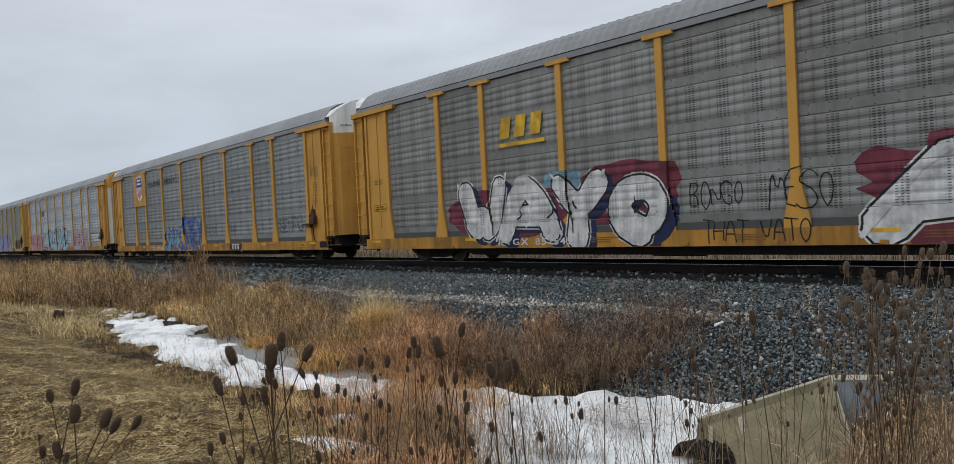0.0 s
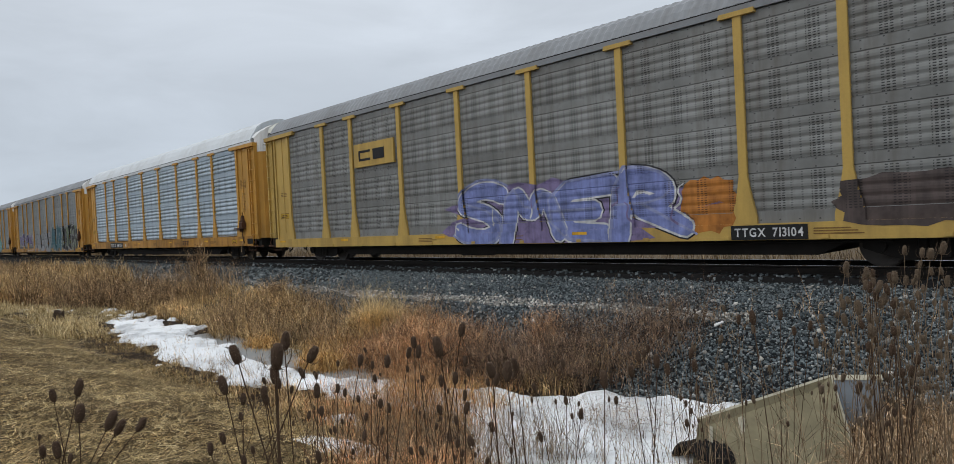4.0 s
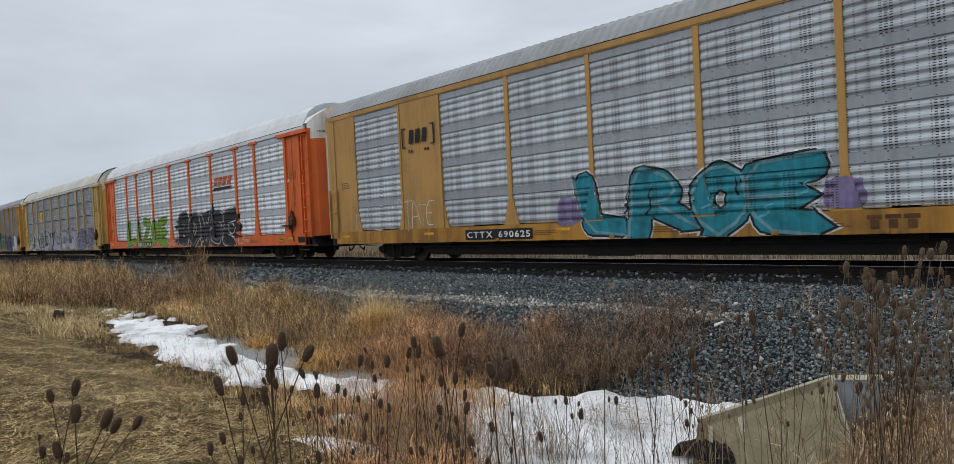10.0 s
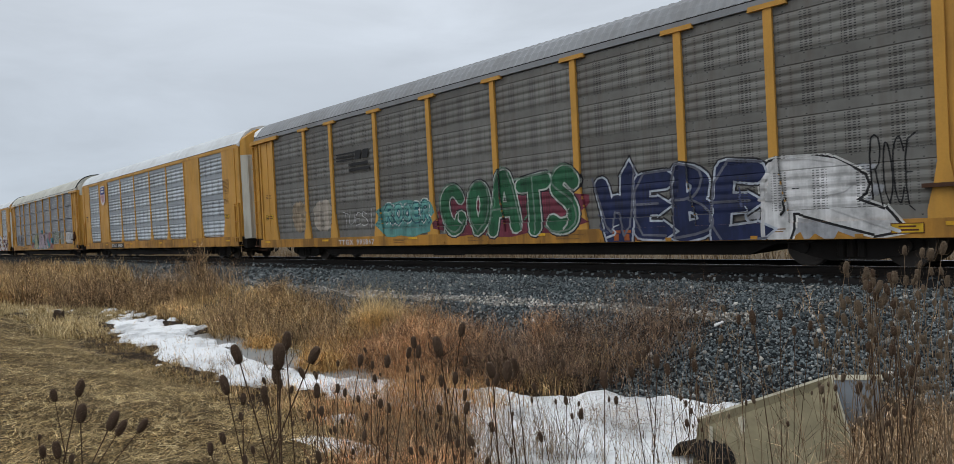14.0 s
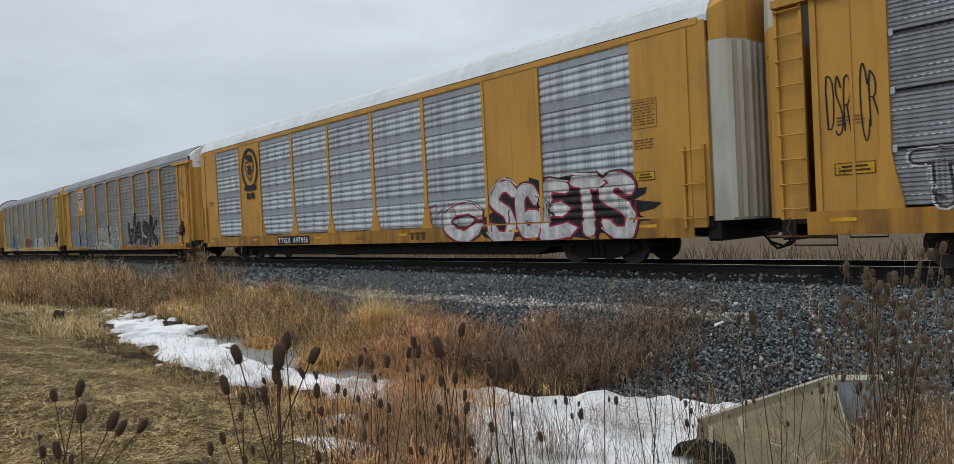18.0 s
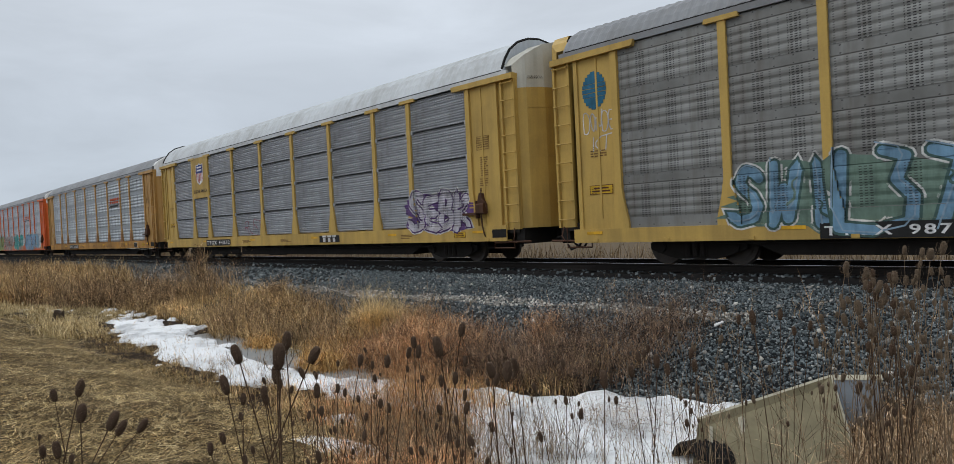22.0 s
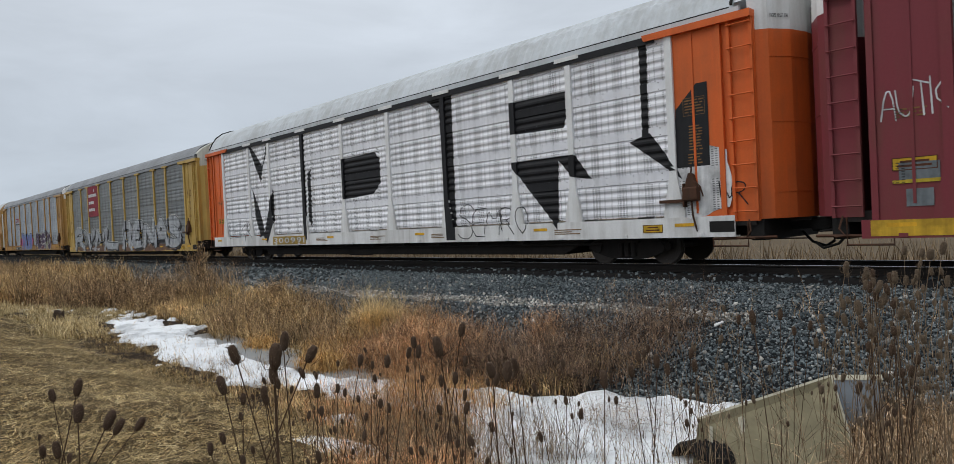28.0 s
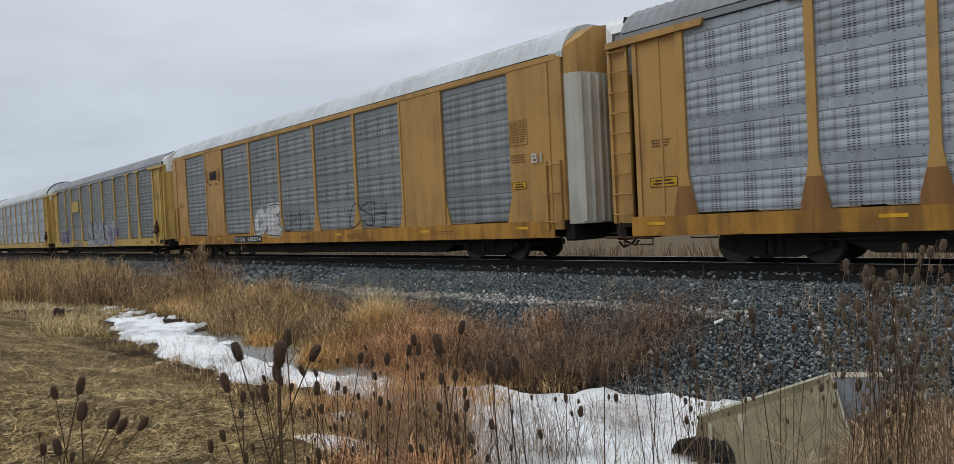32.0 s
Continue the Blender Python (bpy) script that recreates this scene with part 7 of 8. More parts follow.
blades("stubble", x, y, 0.065, STUBBLE, "short dry stubble tufts on the field", "grass", 0.0028, 0.7, 0.9)
x, y = clumped(5200, -34, -19.5, 4.0, 5.3, 46, 0.33)
blades("verge_grass", x, y, 0.42, VERGE, "pale straw-coloured grass along the ditch edge", "grass", 0.005, 0.5, 1.0)
x, y = clumped(3200, -31, -23.5, 5.3, 6.9, 40, 0.4)
blades("ditch_head_grass", x, y, 0.34, VERGE, "pale flattened grass at the head of the ditch", "grass", 0.005, 0.8, 1.2)
x, y = clumped(5200, -24, -6.5, 3.9, 4.9, 150, 0.2)
y = y + np.interp(x, [-24, -14, -10, -6], [0.6, 0.2, -0.1, -0.5])
blades("ditch_side_grass", x, y, 0.20, STUBBLE, "short brown grass on the ditch side", "grass", 0.004, 0.7, 0.9)
x, y = spread(22000, -26, -3.5, 3.7, 5.6, 1.2)
lying("ditch_litter", x, y, 0.14, STRAW_DARK, "dead brown grass litter on the ditch side", "straw", 0.003)

x, y = clumped(5200, -10.4, -6.4, 4.3, 5.3, 60, 0.2)
blades("ditch_tan_grass", x, y, 0.22, TAN_GRASS, "short tan grass on the ditch edge", "grass", 0.0038, 0.7, 1.0)
x, y = clumped(700, -14, -6.4, 4.3, 5.6, 60, 0.22)
brush("ditch_edge_stalks", x, y, 0.34, BROWN_WEED, "low dead stalks along the near ditch edge", "weeds", 0.0026, 5)

# weeds on the far bank of the ditch
x, y = bank(26000, -95, -33, 5.2, 420, 0.6, 1.2)
y = np.minimum(y, np.interp(x, [-95, -60, -40, -33], [11.6, 11.3, 10.6, 9.6]))
blades("far_bank_grass", x, y, 1.2, TAN_GRASS, "tall tan grass on the embankment foot", "grass", 0.011, 0.25, 0.5)
x, y = bank(5600, -80, -26, 4.2, 260, 0.5, 1.2)
brush("far_bank_weeds", x, np.minimum(y, 10.4), 1.15, BROWN_WEED, "dead grey-brown weeds on the embankment foot", "weeds", 0.008, 5, 0.2, 0.15)
x, y = bank(5200, -38, -23, 3.4, 90, 0.45)
brush("brown_bushes", x, y, 0.95, BROWN_WEED, "dark brown tangled dead weeds on the bank", "weeds", 0.0055, 5)
x, y = bank(8500, -27, -15.5, 2.7, 90, 0.36)
blades("bank_grass", x, y, 0.72, TAN_GRASS, "dry golden-tan grass on the bank", "grass", 0.005, 0.5, 1.2)
x, y = bank(4200, -20, -10.2, 3.0, 110, 0.36)
brush("bank_weeds", x, y, 0.72, BROWN_WEED, "tangled dead grey-brown weeds on the bank", "weeds", 0.0038, 7)
x, y = bank(5000, -20, -11.4, 2.6, 70, 0.3)
blades("bank_low_grass", x, y, 0.40, STUBBLE, "low brown grass among the weeds", "grass", 0.0045, 0.7, 1.1)
x, y = bank(2200, -10.9, -9.0, 2.4, 40, 0.28)
brush("rusty_weeds", x, y, 0.72, RUST_GRASS, "rust-brown dead weeds on the bank", "weeds", 0.0034, 7)
x, y = bank(3800, -9.8, -5.6, 2.5, 60, 0.28)
brush("low_weeds", x, y, 0.78, DARK_WEED, "dark dead weeds at the edge of the ballast", "weeds", 0.0032, 8)
x, y = bank(2600, -9.6, -7.0, 0.9, 30, 0.2)
blades("low_rusty_grass", x, y, 0.36, RUST_GRASS, "low rust-orange grass at the edge of the snow", "grass", 0.0034, 0.7, 1.2)
x, y = clumped(4200, -12.4, -11.5, 7.9, 8.7, 13, 0.13)
blades("tall_grass_tuft", x, y, 0.90, PALE_GRASS, "tall pale yellow grass tuft", "grass", 0.0052, 0.30, 1.1)
x, y = -11.9 + RNG.normal(0, 0.22, 420), 8.4 + RNG.normal(0, 0.24, 420)
brush("tuft_plumes", x, y, 0.92, VERGE, "feathery yellow plumes over the grass tuft", "grass", 0.003, 5, 0.2, 0.25, 0.5, 0.3)
x, y = clumped(5600, -9.8, -8.4, 6.9, 7.9, 11, 0.2)
blades("rust_orange_tuft", x, y, 0.98, RUST_GRASS, "rust-orange grass tuft bending over", "grass", 0.0044, 0.35, 1.3)
x, y = clumped(1700, -11.2, -10.5, 6.2, 6.6, 5, 0.16)
blades("golden_clump", x, y, 0.58, GOLD_GRASS, "golden grass clump drooping over the snow", "grass", 0.0042, 0.5, 1.7)
x, y = clumped(900, -8.3, -5.9, 7.3, 9.0, 22, 0.12)
blades("pale_strands", x, y, 0.62, TAN_GRASS, "pale curled grass strands among dark weeds", "grass", 0.0034, 0.5, 1.5)
x, y = -7.85 + RNG.normal(0, 0.16, 260), 9.0 + RNG.normal(0, 0.14, 260)
brush("rusty_bush", x, y, 0.75, RUST_GRASS, "small rust-brown dead bush", "weeds", 0.0034, 7)
x, y = clumped(5000, -12.6, -11.3, 7.0, 7.9, 9, 0.22)
blades("drooping_grass", x, y, 0.60, GOLD_GRASS, "drooping golden grass at the edge of the snow", "grass", 0.0045, 0.6, 1.6)
x, y = -14.2 + RNG.normal(0, 0.28, 1000), 6.75 + RNG.normal(0, 0.15, 1000)
blades("golden_tuft", x, y, 0.5, GOLD_GRASS, "small golden grass tuft beside the ice", "grass", 0.0045, 0.7, 1.6)
x, y = clumped(3800, -10.9, -9.0, 7.1, 8.6, 12, 0.26)
blades("rust_tuft", x, y, 0.85, RUST_GRASS, "rust-coloured grass tuft", "grass", 0.0036, 0.45, 1.2)
x, y = clumped(420, -9, 2, 9.6, 12.6, 46, 0.28)
brush("ballast_weeds", x, y, 0.36, BROWN_WEED, "sparse weeds growing in the ballast", "weeds", 0.003, 5)

# weeds close by, between the camera and the ditch
x, y = clumped(900, -5.9, -4.1, 3.1, 5.4, 60, 0.26)
brush("near_stalks", x, y, 0.82, GREY_WEED, "thin dead grey-brown stalks before the snow", "weeds", 0.0026, 5, 0.16, 0.2, 0.45, 0.25)
x, y = clumped(1000, -8.2, -6.2, 5.6, 6.7, 10, 0.22)
blades("tan_tuft", x, y, 0.5, GOLD_GRASS, "tan grass tufts beside the snow", "grass", 0.004, 0.5, 1.2)
x, y = clumped(900, -7.6, -5.3, 4.2, 6.4, 16, 0.28)
brush("near_rusty_stalks", x, y, 0.72, RUST_GRASS, "rust-coloured dead stalks", "weeds", 0.0026, 5, 0.14, 0.18, 0.5, 0.2)
x, y = clumped(1300, -5.5, -4.0, 3.0, 4.5, 24, 0.2)
blades("near_low_grass", x, y, 0.34, STUBBLE, "low dead grass at the ditch edge", "grass", 0.004, 0.6, 1.0)
x, y = clumped(1300, -5.3, -4.3, 3.0, 4.3, 16, 0.2)
blades("near_rusty_grass", x, y, 0.55, RUST_GRASS, "rust-brown grass at the ditch edge", "grass", 0.0036, 0.4, 1.0)
x, y = clumped(240, -5.0, -3.0, 4.6, 7.6, 30, 0.35)
brush("ditch_twigs", x, y, 0.62, GREY_WEED, "thin dark twigs sticking out of the snow", "weeds", 0.0028, 4, 0.14, 0.2, 0.5, 0.2)
x, y = -4.75 + RNG.normal(0, 0.42, 420), 6.75 + RNG.normal(0, 0.30, 420)
lying("flattened_grass", x, y, 0.48, DARK_WEED, "dark grass flattened on the snow", "grass", 0.0026, 0.15, 0.22, (0.5, 0.4))
x, y = clumped(420, -18, -8, 4.5, 6.0, 40, 0.3)
brush("ditch_edge_twigs", x, y, 0.30, BROWN_WEED, "dead twigs along the snow", "weeds", 0.003, 4)
x, y = spread(420, -25, -16, 5.2, 7.2)
lying("snow_litter", x, y, 0.22, BROWN_WEED, "twigs and dead leaves lying on the snow", "litter", 0.004, 0.10, 0.3)
x, y = spread(12000, -2.5, -0.2, 6.0, 8.5)
keep = x > np.interp(y, [6.0, 7.1, 8.3, 8.6], [-1.95, -2.3, -2.4, -2.2]) + 0.12 * wob(x, y, 3.0, 1.0)
blades("curly_grass", x[keep], y[keep], 0.62, RUST_TAN, "dense curled rust-tan dry grass", "grass", 0.0045, 0.55, 1.7)
x, y = clumped(200, -2.4, -0.3, 7.2, 9.6, 30, 0.3)
brush("bank_stalks", x, y, 0.85, GREY_WEED, "pale branching dead stalks behind the culvert", "weeds", 0.003, 6, 0.12, 0.18)
x, y = clumped(130, -2.3, -0.7, 4.0, 6.0, 50, 0.2)
brush("near_weeds", x, y, 1.25, GREY_WEED, "tall thin dead weeds beside the culvert", "weeds", 0.0032, 6, 0.16, 0.2, 0.5, 0.25)
x, y = clumped(70, -3.9, -2.5, 4.2, 5.6, 20, 0.2)
brush("culvert_weeds", x, y, 1.0, GREY_WEED, "few thin dead weeds before the wing wall", "weeds", 0.0026, 4, 0.10, 0.12, 0.45, 0.2)

x, y = clumped(26, -1.5, -1.0, 3.6, 4.7, 12, 0.12)
brush("teasel_undergrowth", x, y, 1.3, BROWN_WEED, "tall brown dead stems among the teasels", "weeds", 0.003, 7, 0.10, 0.10, 0.5, 0.15)

# reeds on the far side of the track
x, y = clumped(17000, -120, 25, 18.6, 23, 500, 0.7)
blades("reeds", x, y, 1.35, FAR_REED, "tan reeds on the far side of the track", "reeds", 0.011, 0.2, 0.3)


# ---------------- teasels ----------------
def head_mesh(seed):
    k = random.Random(seed)
    v, f, n, m = [], [], 12, 9
    for i in range(m + 1):
        w = math.pi * i / m
        for j in range(n):
            a = 2 * math.pi * j / n + (i % 2) * math.pi / n
            r = 0.0135 * math.sin(w) ** 0.7 * (1.0 + k.uniform(-0.08, 0.12))
            v.append((r * math.cos(a), r * math.sin(a), 0.030 - 0.030 * math.cos(w)))
    for i in range(m):
        for j in range(n):
            f.append((i * n + j, i * n + (j + 1) % n, (i + 1) * n + (j + 1) % n, (i + 1) * n + j))
    for i in range(420):    # bristles
        w, a = math.acos(k.uniform(-0.95, 0.95)), k.uniform(0, 6.28)
        r = 0.0135 * math.sin(w) ** 0.7
        p = Vector((r * math.cos(a), r * math.sin(a), 0.030 - 0.030 * math.cos(w)))
        o = Vector((math.cos(a), math.sin(a), 0.45)).normalized() * k.uniform(0.004, 0.0115)
        s = Vector((-math.sin(a), math.cos(a), 0)) * 0.0006
        b = len(v)
        v += [tuple(p - s), tuple(p + s), tuple(p + o)]
        f.append((b, b + 1, b + 2))
    return mesh_of("head", v, f)


HEADS = [head_mesh(s) for s in range(4)]


def bract_mesh(seed):
    k = random.Random(seed)
    s = Shape()
    for i in range(5):
        a = 6.28 * i / 5 + k.uniform(-0.3, 0.3)
        c, d, l = math.cos(a), math.sin(a), k.uniform(0.04, 0.075)
        s.tube([(0, 0, 0), (c * 0.022, d * 0.022, 0.004), (c * 0.034, d * 0.034, l * 0.5), (c * 0.03, d * 0.03, l)], [0.0010, 0.0009, 0.0006, 0.0003], 3)
    return s.mesh("bract")


BRACTS = [bract_mesh(s) for s in range(3)]
TEASELS = []


def teasel(x, y, top, size=1.0, seed=0, extra=0, pale=False, slant=None):
    """A dead teasel: a stalk from the ground to a bristly head at height top, with small side heads."""
    k = random.Random(seed)
    stem, bristle = (PALE_STEM, PALE_HEAD) if pale else (TEASEL_STEM, TEASEL_HEAD)
    gz = float(ground_z(x, y))
    ox, oy = k.uniform(-0.10, 0.10) * (3.0 if pale else 2.0), k.uniform(-0.08, 0.08) * (1.0 if pale else 2.0)
    if slant is not None:
        ox, oy = 0.69 * slant * (top - gz), 0.724 * slant * (top - gz)
    gz = float(ground_z(x + ox, y + oy))
    h = top - gz
    t = thing("teasel", "pale tan dead teasel with bristly egg-shaped heads" if pale else "dead brown teasel stalk with bristly egg-shaped head", "teasel", "teasels by the ditch", pose(x + ox, y + oy, gz))
    bend = [(0, 0, -0.03), (-ox * 0.2, -oy * 0.2, h * 0.35), (-ox * 0.65, -oy * 0.65, h * 0.72), (-ox, -oy, h)]
    part("stalk", Shape().tube(bend, [w * size for w in ((0.0030, 0.0025, 0.0020, 0.0016) if pale else (0.0034, 0.0029, 0.0023, 0.0018))], 5).mesh("stalk"), stem, t)
    along = Vector((-ox * 0.35, -oy * 0.35, h * 0.28)).to_track_quat("Z", "Y").to_matrix().to_4x4()
    lean = pose(-ox, -oy, h - 0.005) @ along @ pose(0, 0, 0, k.uniform(-8, 8), k.uniform(-8, 8), k.uniform(0, 360))
    hd = part("head", HEADS[seed % 4], bristle, t, "", lean @ Matrix.Diagonal((size, size, size * k.uniform(0.9, 1.15), 1)))
    tagged(part("bract_ring", BRACTS[seed % 3], stem, hd), kind="stuff")
    for i in range(extra):
        f = k.uniform(0.55, 0.85)
        a, l = k.uniform(0, 6.28), k.uniform(0.12, 0.26)
        p = (-ox * f, -oy * f, h * f)
        q = (p[0] + math.cos(a) * l * 0.45, p[1] + math.sin(a) * l * 0.45, p[2] + l)
        mid = (p[0] + math.cos(a) * l * 0.35, p[1] + math.sin(a) * l * 0.35, p[2] + l * 0.4)
        part("side_stalk", Shape().tube([p, mid, q], [0.0020 * size, 0.0017 * size, 0.0014 * size], 4).mesh("side_stalk"), stem, t)
        sm = size * k.uniform(0.5, 0.7)
        part("head", HEADS[(seed + i) % 4], bristle, t, "", pose(*q, k.uniform(-10, 10), k.uniform(-10, 10), 0) @ Matrix.Diagonal((sm, sm, sm, 1)))
    return t


NEAR = [(-1.94, 0.83, 0.80), (-1.40, 0.68, 0.88), (-2.08, 1.05, 0.79), (-1.80, 0.98, 0.80), (-1.98, 0.96, 0.71), (-2.22, 0.90, 0.65),
        (-2.73, 0.58, 0.64), (-3.48, 0.65, 0.48), (-2.27, 0.48, 0.65), (-2.22, 0.54, 0.63), (-2.64, 0.67, 0.50), (-2.78, 0.78, 0.46)]
SLANT = [0.2, 0.0, 0.03, -0.35, 0.0, 0.15, -0.2, 0.12, 0.0, -0.4, -0.5, -0.6]     # how far each foot stands aside, for its height
for i, (x, y, z) in enumerate(NEAR):
    TEASELS.append(teasel(x, y, z, 1.0, i, 1 if i in (0, 3, 5, 11) else 0, False, SLANT[i]))
for i, (x, y, z) in enumerate([(-2.77, 0.53, 0.42), (-3.83, 0.67, 0.15), (-3.15, 1.38, 0.36), (-3.23, 1.31, 0.17), (-3.27, 1.26, 0.12), (-2.6, 1.24, 0.48), (-2.67, 1.51, 0.44), (-1.61, 1.35, 0.77),
                               (-2.05, 1.83, 0.72), (-2.58, 2.0, 0.59), (-2.45, 1.74, 0.56), (-2.76, 1.8, 0.52), (-2.86, 2.17, 0.48), (-2.82, 2.21, 0.48), (-1.7, 1.66, 0.63), (-1.47, 1.5, 0.68), (-2.24, 2.35, 0.46), (-2.94, 2.65, 0.34), (-2.44, 2.13, 0.41), (-2.41, 2.16, 0.26)]):
    teasel(x, y, z, 1.0, 20 + i, i % 3)
for i, (x, y, z) in enumerate([(-1.53, 2.09, 0.53), (-1.62, 2.61, 0.5), (-1.73, 2.88, 0.4), (-1.85, 2.75, 0.4), (-1.64, 2.98, 0.41), (-2.02, 3.62, 0.32), (-2.23, 3.4, 0.31), (-2.23, 2.82, 0.11), (-2.85, 3.46, -0.06), (-2.64, 2.96, -0.13),
                               (-2.62, 3.7, -0.07), (-2.82, 4.42, 0.13), (-1.32, 2.93, 0.67), (-1.65, 4.02, 0.52), (-2.05, 4.32, 0.42), (-1.79, 4.58, 0.33), (-1.72, 4.66, 0.36), (-2.25, 4.09, -0.03)]):
    teasel(x, y, z, 1.0, 50 + i, i % 3)
for i, (x, y, z) in enumerate([(-0.92, 3.02, 0.73), (-1.48, 4.19, 0.49), (-1.02, 3.63, 0.75), (-0.96, 3.7, 0.79), (-1.13, 4.57, 0.69), (-1.46, 4.94, 0.66), (-1.54, 4.86, 0.52), (-1.0, 3.65, 0.69), (-1.08, 4.62, 0.72), (-0.77, 3.51, 0.92),
                               (-1.06, 4.64, 0.85), (-0.8, 3.87, 0.92), (-0.96, 4.74, 0.67), (-1.1, 4.59, 0.54), (-1.13, 4.56, 0.49), (-1.15, 3.96, 0.55), (-1.09, 5.32, 0.45), (-1.8, 5.5, 0.45)]):
    teasel(x, y, z, 1.0, 80 + i, 2 + i % 2, True)
tr = random.Random(11)
for i in range(50):
    y = tr.uniform(3.4, 5.3)
    x = -y * (tr.uniform(0.19, 0.34) if i % 3 else tr.uniform(0.34, 0.62))
    teasel(x, y, tr.triangular(0.1, 0.95, 0.6) if i % 3 else tr.uniform(0.0, 0.55), tr.uniform(0.7, 1.0), 110 + i, tr.randint(0, 2), True)
for i in range(24):
    a, l = radians(tr.uniform(71.5, 77)), tr.uniform(3.5, 4.7)
    teasel(-l * math.cos(a), l * math.sin(a), tr.triangular(0.15, 0.86, 0.62), tr.uniform(0.85, 1.05), 300 + i, tr.randint(1, 3), i % 3 == 0)
for i in range(20):
    a, l = radians(tr.uniform(24, 35) if i < 8 else tr.uniform(33, 46)), tr.uniform(2.5, 3.7)
    teasel(-l * math.cos(a), l * math.sin(a), 1.18 - l * tr.uniform(0.21, 0.35), tr.uniform(0.6, 0.85), 230 + i, tr.randint(0, 2))
for i in range(16):
    x = tr.uniform(-4.8, -2.6)
    teasel(x, tr.uniform(2.2, 3.6), tr.uniform(-0.35, 0.22), tr.uniform(0.8, 1.0), 180 + i, tr.randint(0, 2))


# ---------------- culvert, pipe, stump, litter ----------------
def culvert():
    t = thing("culvert_headwall", "weathered concrete culvert wing wall with a galvanised return", "culvert")
    def slab(name, ring, thick, mat, label):
        n = (Vector(ring[1]) - Vector(ring[0])).cross(Vector(ring[2]) - Vector(ring[0])).normalized() * thick
        k = len(ring)
        v = [Vector(p) for p in ring] + [Vector(p) + n for p in ring]
        f = [tuple(range(k)), tuple(range(2 * k - 1, k - 1, -1))] + [((i + 1) % k, i, k + i, k + (i + 1) % k) for i in range(k)]
        return part(name, mesh_of(name, v, f), mat, t, label)
    a, b, c, d, e = (-3.42, 6.24, -0.95), (-2.73, 7.92, -0.75), (-2.35, 8.19, -0.75), (-2.02, 6.6, -1.45), (-3.35, 5.9, -1.45)
    slab("wing_wall", [a, e, d, b], 0.06, CONCRETE, "stained tan wing wall with a sloping top")
    slab("return_wall", [b, (-2.5, 7.6, -1.45), (-2.1, 7.9, -1.45), c], 0.03, GALV, "grey galvanised sheet")
    part("top_rail", Shape().tube([(a[0], a[1], a[2] + 0.01), (b[0], b[1], b[2] + 0.01)], 0.035, 4).mesh("top_rail"), PALE_TIMBER, t)
    part("top_beam", Shape().tube([b, (c[0] + 0.05, c[1] + 0.03, c[2])], 0.045, 4).mesh("top_beam"), PALE_TIMBER, t, "pale capping beam with rust stains")
    part("edge_post", Shape().tube([b, d], 0.035, 4).mesh("edge_post"), PALE_TIMBER, t)
    part("stud", Shape().tube([(-3.12, 6.55, -0.93), (-2.95, 6.18, -1.4)], 0.03, 4).mesh("stud"), PALE_TIMBER, t)
    part("stud", Shape().tube([(-3.30, 6.25, -0.98), (-3.2, 6.02, -1.4)], 0.02, 4).mesh("stud"), PALE_TIMBER, t)


culvert()


def pipe():
    v, f, n = [], [], 24
    m = 14
    for i in range(m + 1):
        r = 0.27 if i % 2 else 0.25
        for j in range(n):
            a = 2 * math.pi * j / n
            v.append((r * math.cos(a), i * 0.035, r * math.sin(a)))
    for i in range(m):
        for j in range(n):
            f.append((i * n + j, (i + 1) * n + j, (i + 1) * n + (j + 1) % n, i * n + (j + 1) % n))
    for r, yy in ((0.23, 0.0), (0.23, m * 0.035)):
        for j in range(n):
            a = 2 * math.pi * j / n
            v.append((r * math.cos(a), yy, r * math.sin(a)))
    k = (m + 1) * n
    for j in range(n):
        q = (j + 1) % n
        f += [(j, q, k + q, k + j), (k + j, k + q, k + n + q, k + n + j), (k + n + j, k + n + q, m * n + q, m * n + j)]
    ob = new("drain_pipe", mesh_of("drain_pipe", v, f))
    ob.data.materials.append(PIPE)
    ob.matrix_basis = pose(-3.42, 5.95, -1.36, 0, 0, -25)
    tagged(ob, "black corrugated plastic drain pipe in the ditch", "pipe")


pipe()


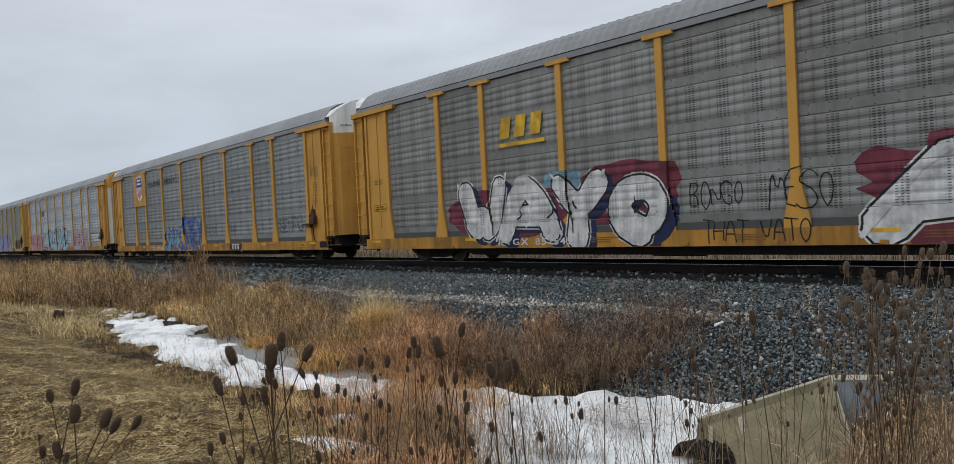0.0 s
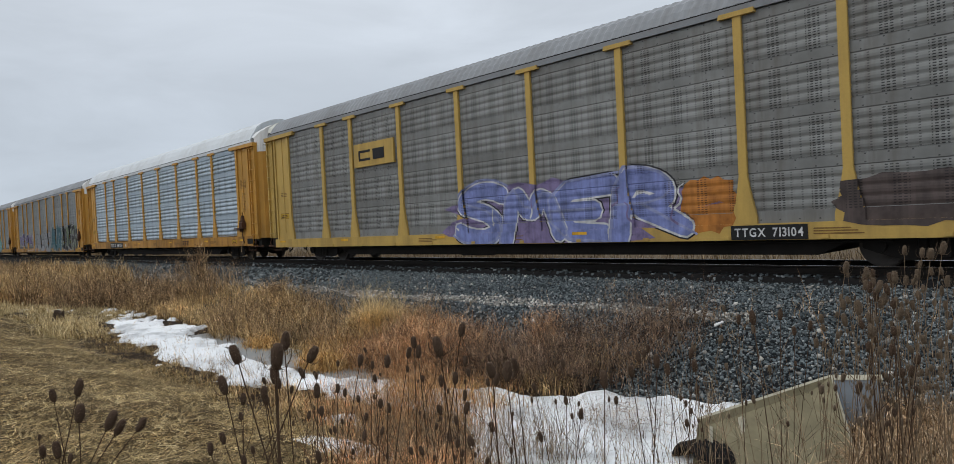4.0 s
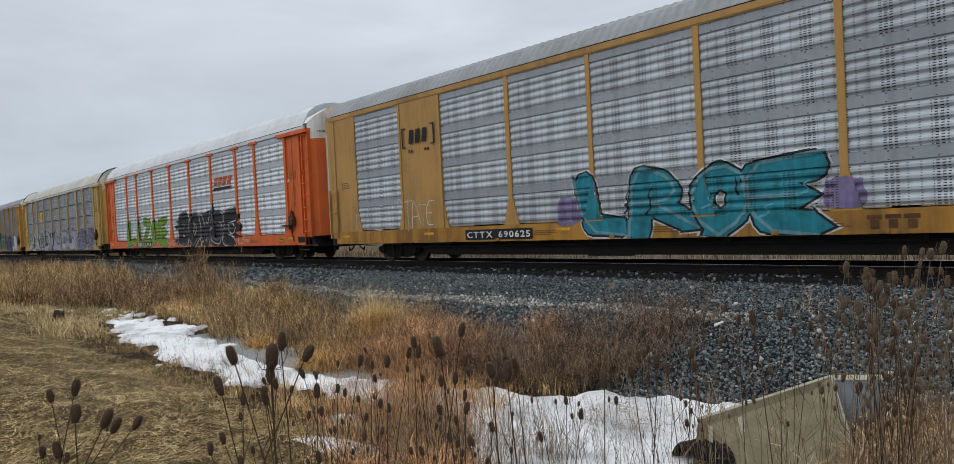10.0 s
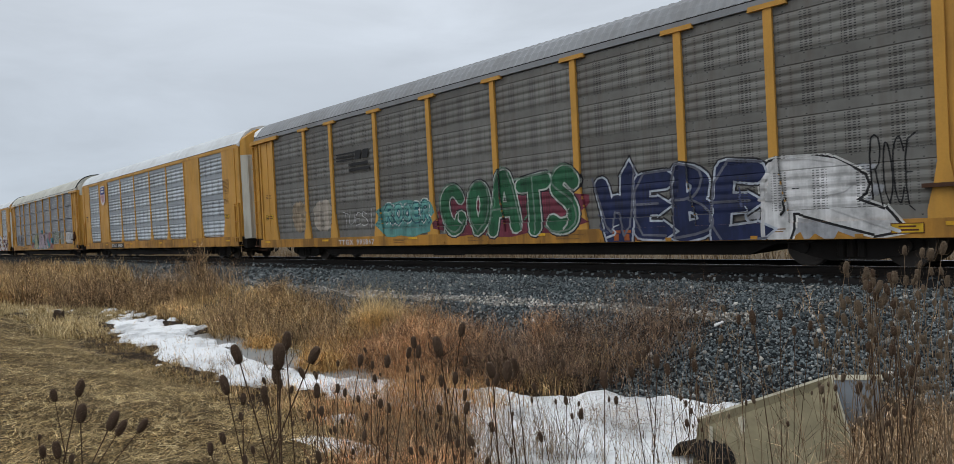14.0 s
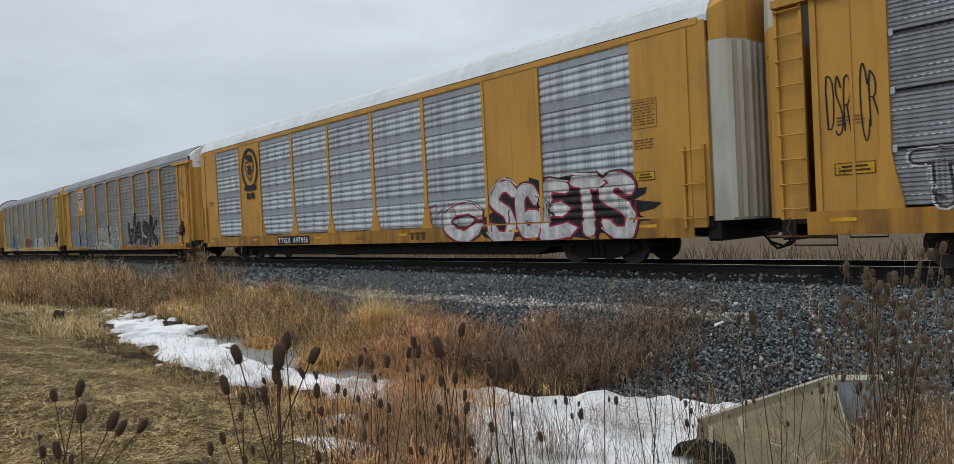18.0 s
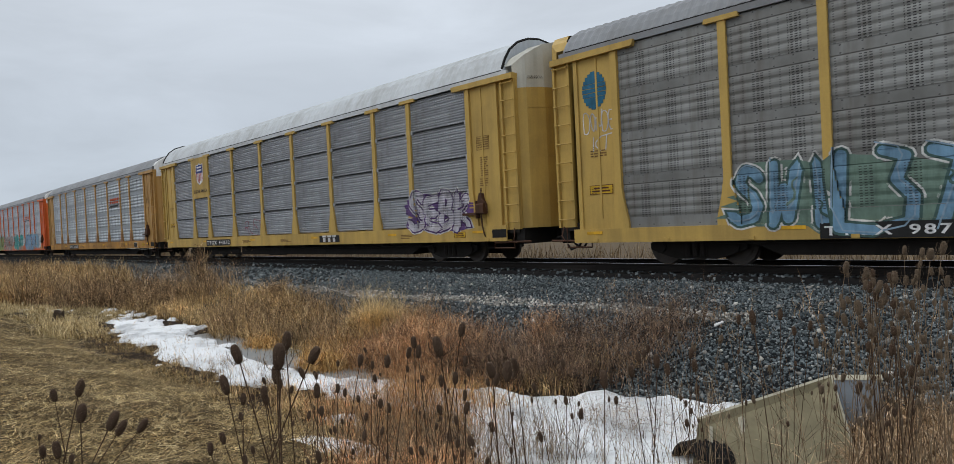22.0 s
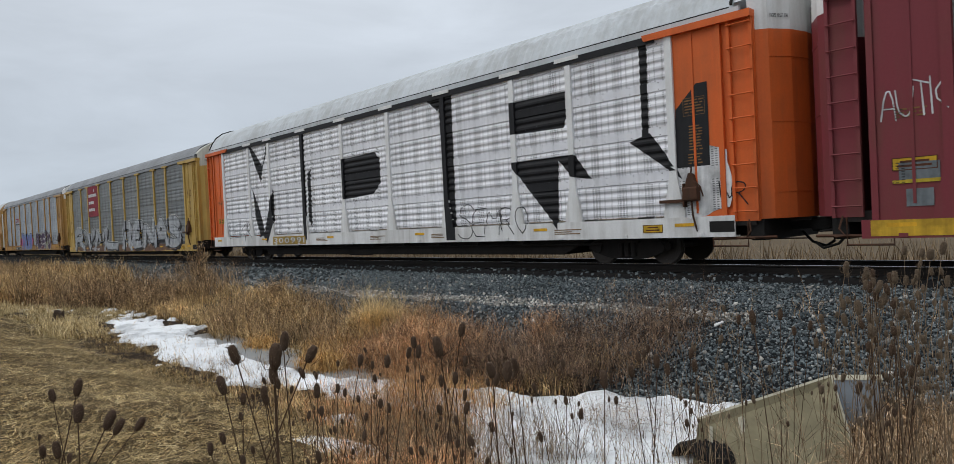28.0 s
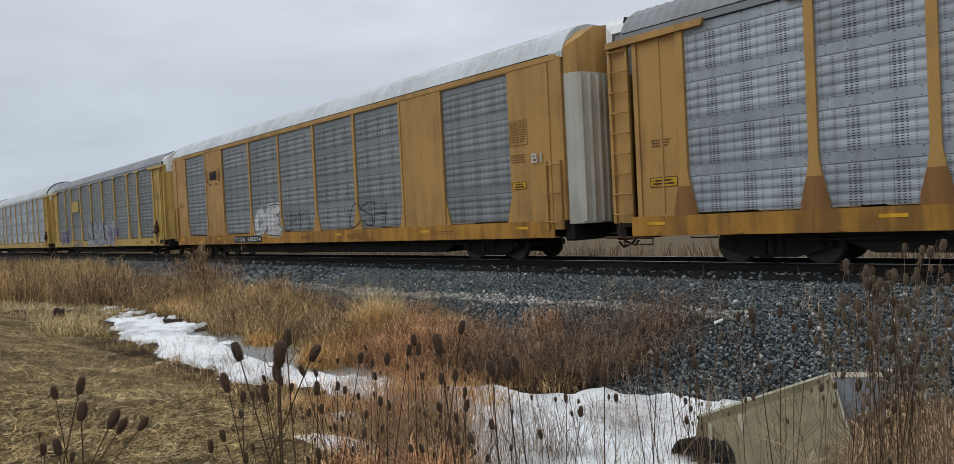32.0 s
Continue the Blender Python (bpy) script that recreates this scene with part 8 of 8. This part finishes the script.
def stump():
    s, k, n = Shape(), random.Random(3), 14
    rings = [(0.24, -0.08), (0.20, 0.06), (0.17, 0.2), (0.16, 0.33)]
    v, f = [], []
    for r, z in rings:
        for j in range(n):
            a = 2 * math.pi * j / n
            v.append((r * math.cos(a) * k.uniform(0.85, 1.1), r * math.sin(a) * k.uniform(0.85, 1.1), z + (k.uniform(-0.10, 0.10) if z > 0.3 else 0)))
    for i in range(3):
        for j in range(n):
            f.append((i * n + j, i * n + (j + 1) % n, (i + 1) * n + (j + 1) % n, (i + 1) * n + j))
    f.append(tuple(range(3 * n, 4 * n)))
    ob = new("tree_stump", mesh_of("tree_stump", v, f))
    ob.data.materials.append(BARK)
    ob.matrix_basis = pose(-24.5, 4.9, float(ground_z(-24.5, 4.9)))
    tagged(ob, "dark weathered tree stump at the field edge", "stump")


stump()
lit = new("litter_strip", Shape().prism_z([(-0.09, -0.03), (0.09, -0.02), (0.10, 0.025), (-0.06, 0.035)], 0, 0.02).mesh("litter_strip"))
lit.data.materials.append(WHITE)
lit.matrix_basis = pose(-5.3, 10.45, float(ground_z(-5.3, 10.45)) + 0.06, 20, -18, 55)
tagged(lit, "white scrap of plastic lying on the ballast", "litter")


def motions():
    # the whole train rolls past, gaining a little speed towards the end
    for wagon in TRAIN:
        x, y, z = wagon.location
        walk(wagon, [(t, pose(x + 19.731 * t + 0.01 * max(0.0, t - 11) ** 2, y, z)) for t in range(0, 33, 2)])
    # the nearest teasels nod in the wind: seconds and sideways shift of the head in millimetres
    gusts = [(0, 0), (1, 2), (2, 6), (3, 15), (5, 15), (6, 15), (7, 6), (8, 7), (9, 0), (10, 2), (11, 0), (12, 2), (13, 11), (14, 20), (16, 16), (17, 22), (18, 20), (19, 22),
             (20, 20), (21, 25), (22, 20), (23, 20), (24, 20), (25, 31), (27, 10), (28, 11), (29, 17), (30, 31), (31, 27), (32, 22)]
    for i, t in enumerate(TEASELS):
        x, y, z = t.location
        h = NEAR[i][2] - z
        k = 0.8 + 0.05 * (i % 6)
        walk(t, [(s, pose(x, y, z, -math.degrees(k * d * 0.001 / h) * 0.72, math.degrees(k * d * 0.001 / h) * 0.69, 0)) for s, d in gusts])


motions()
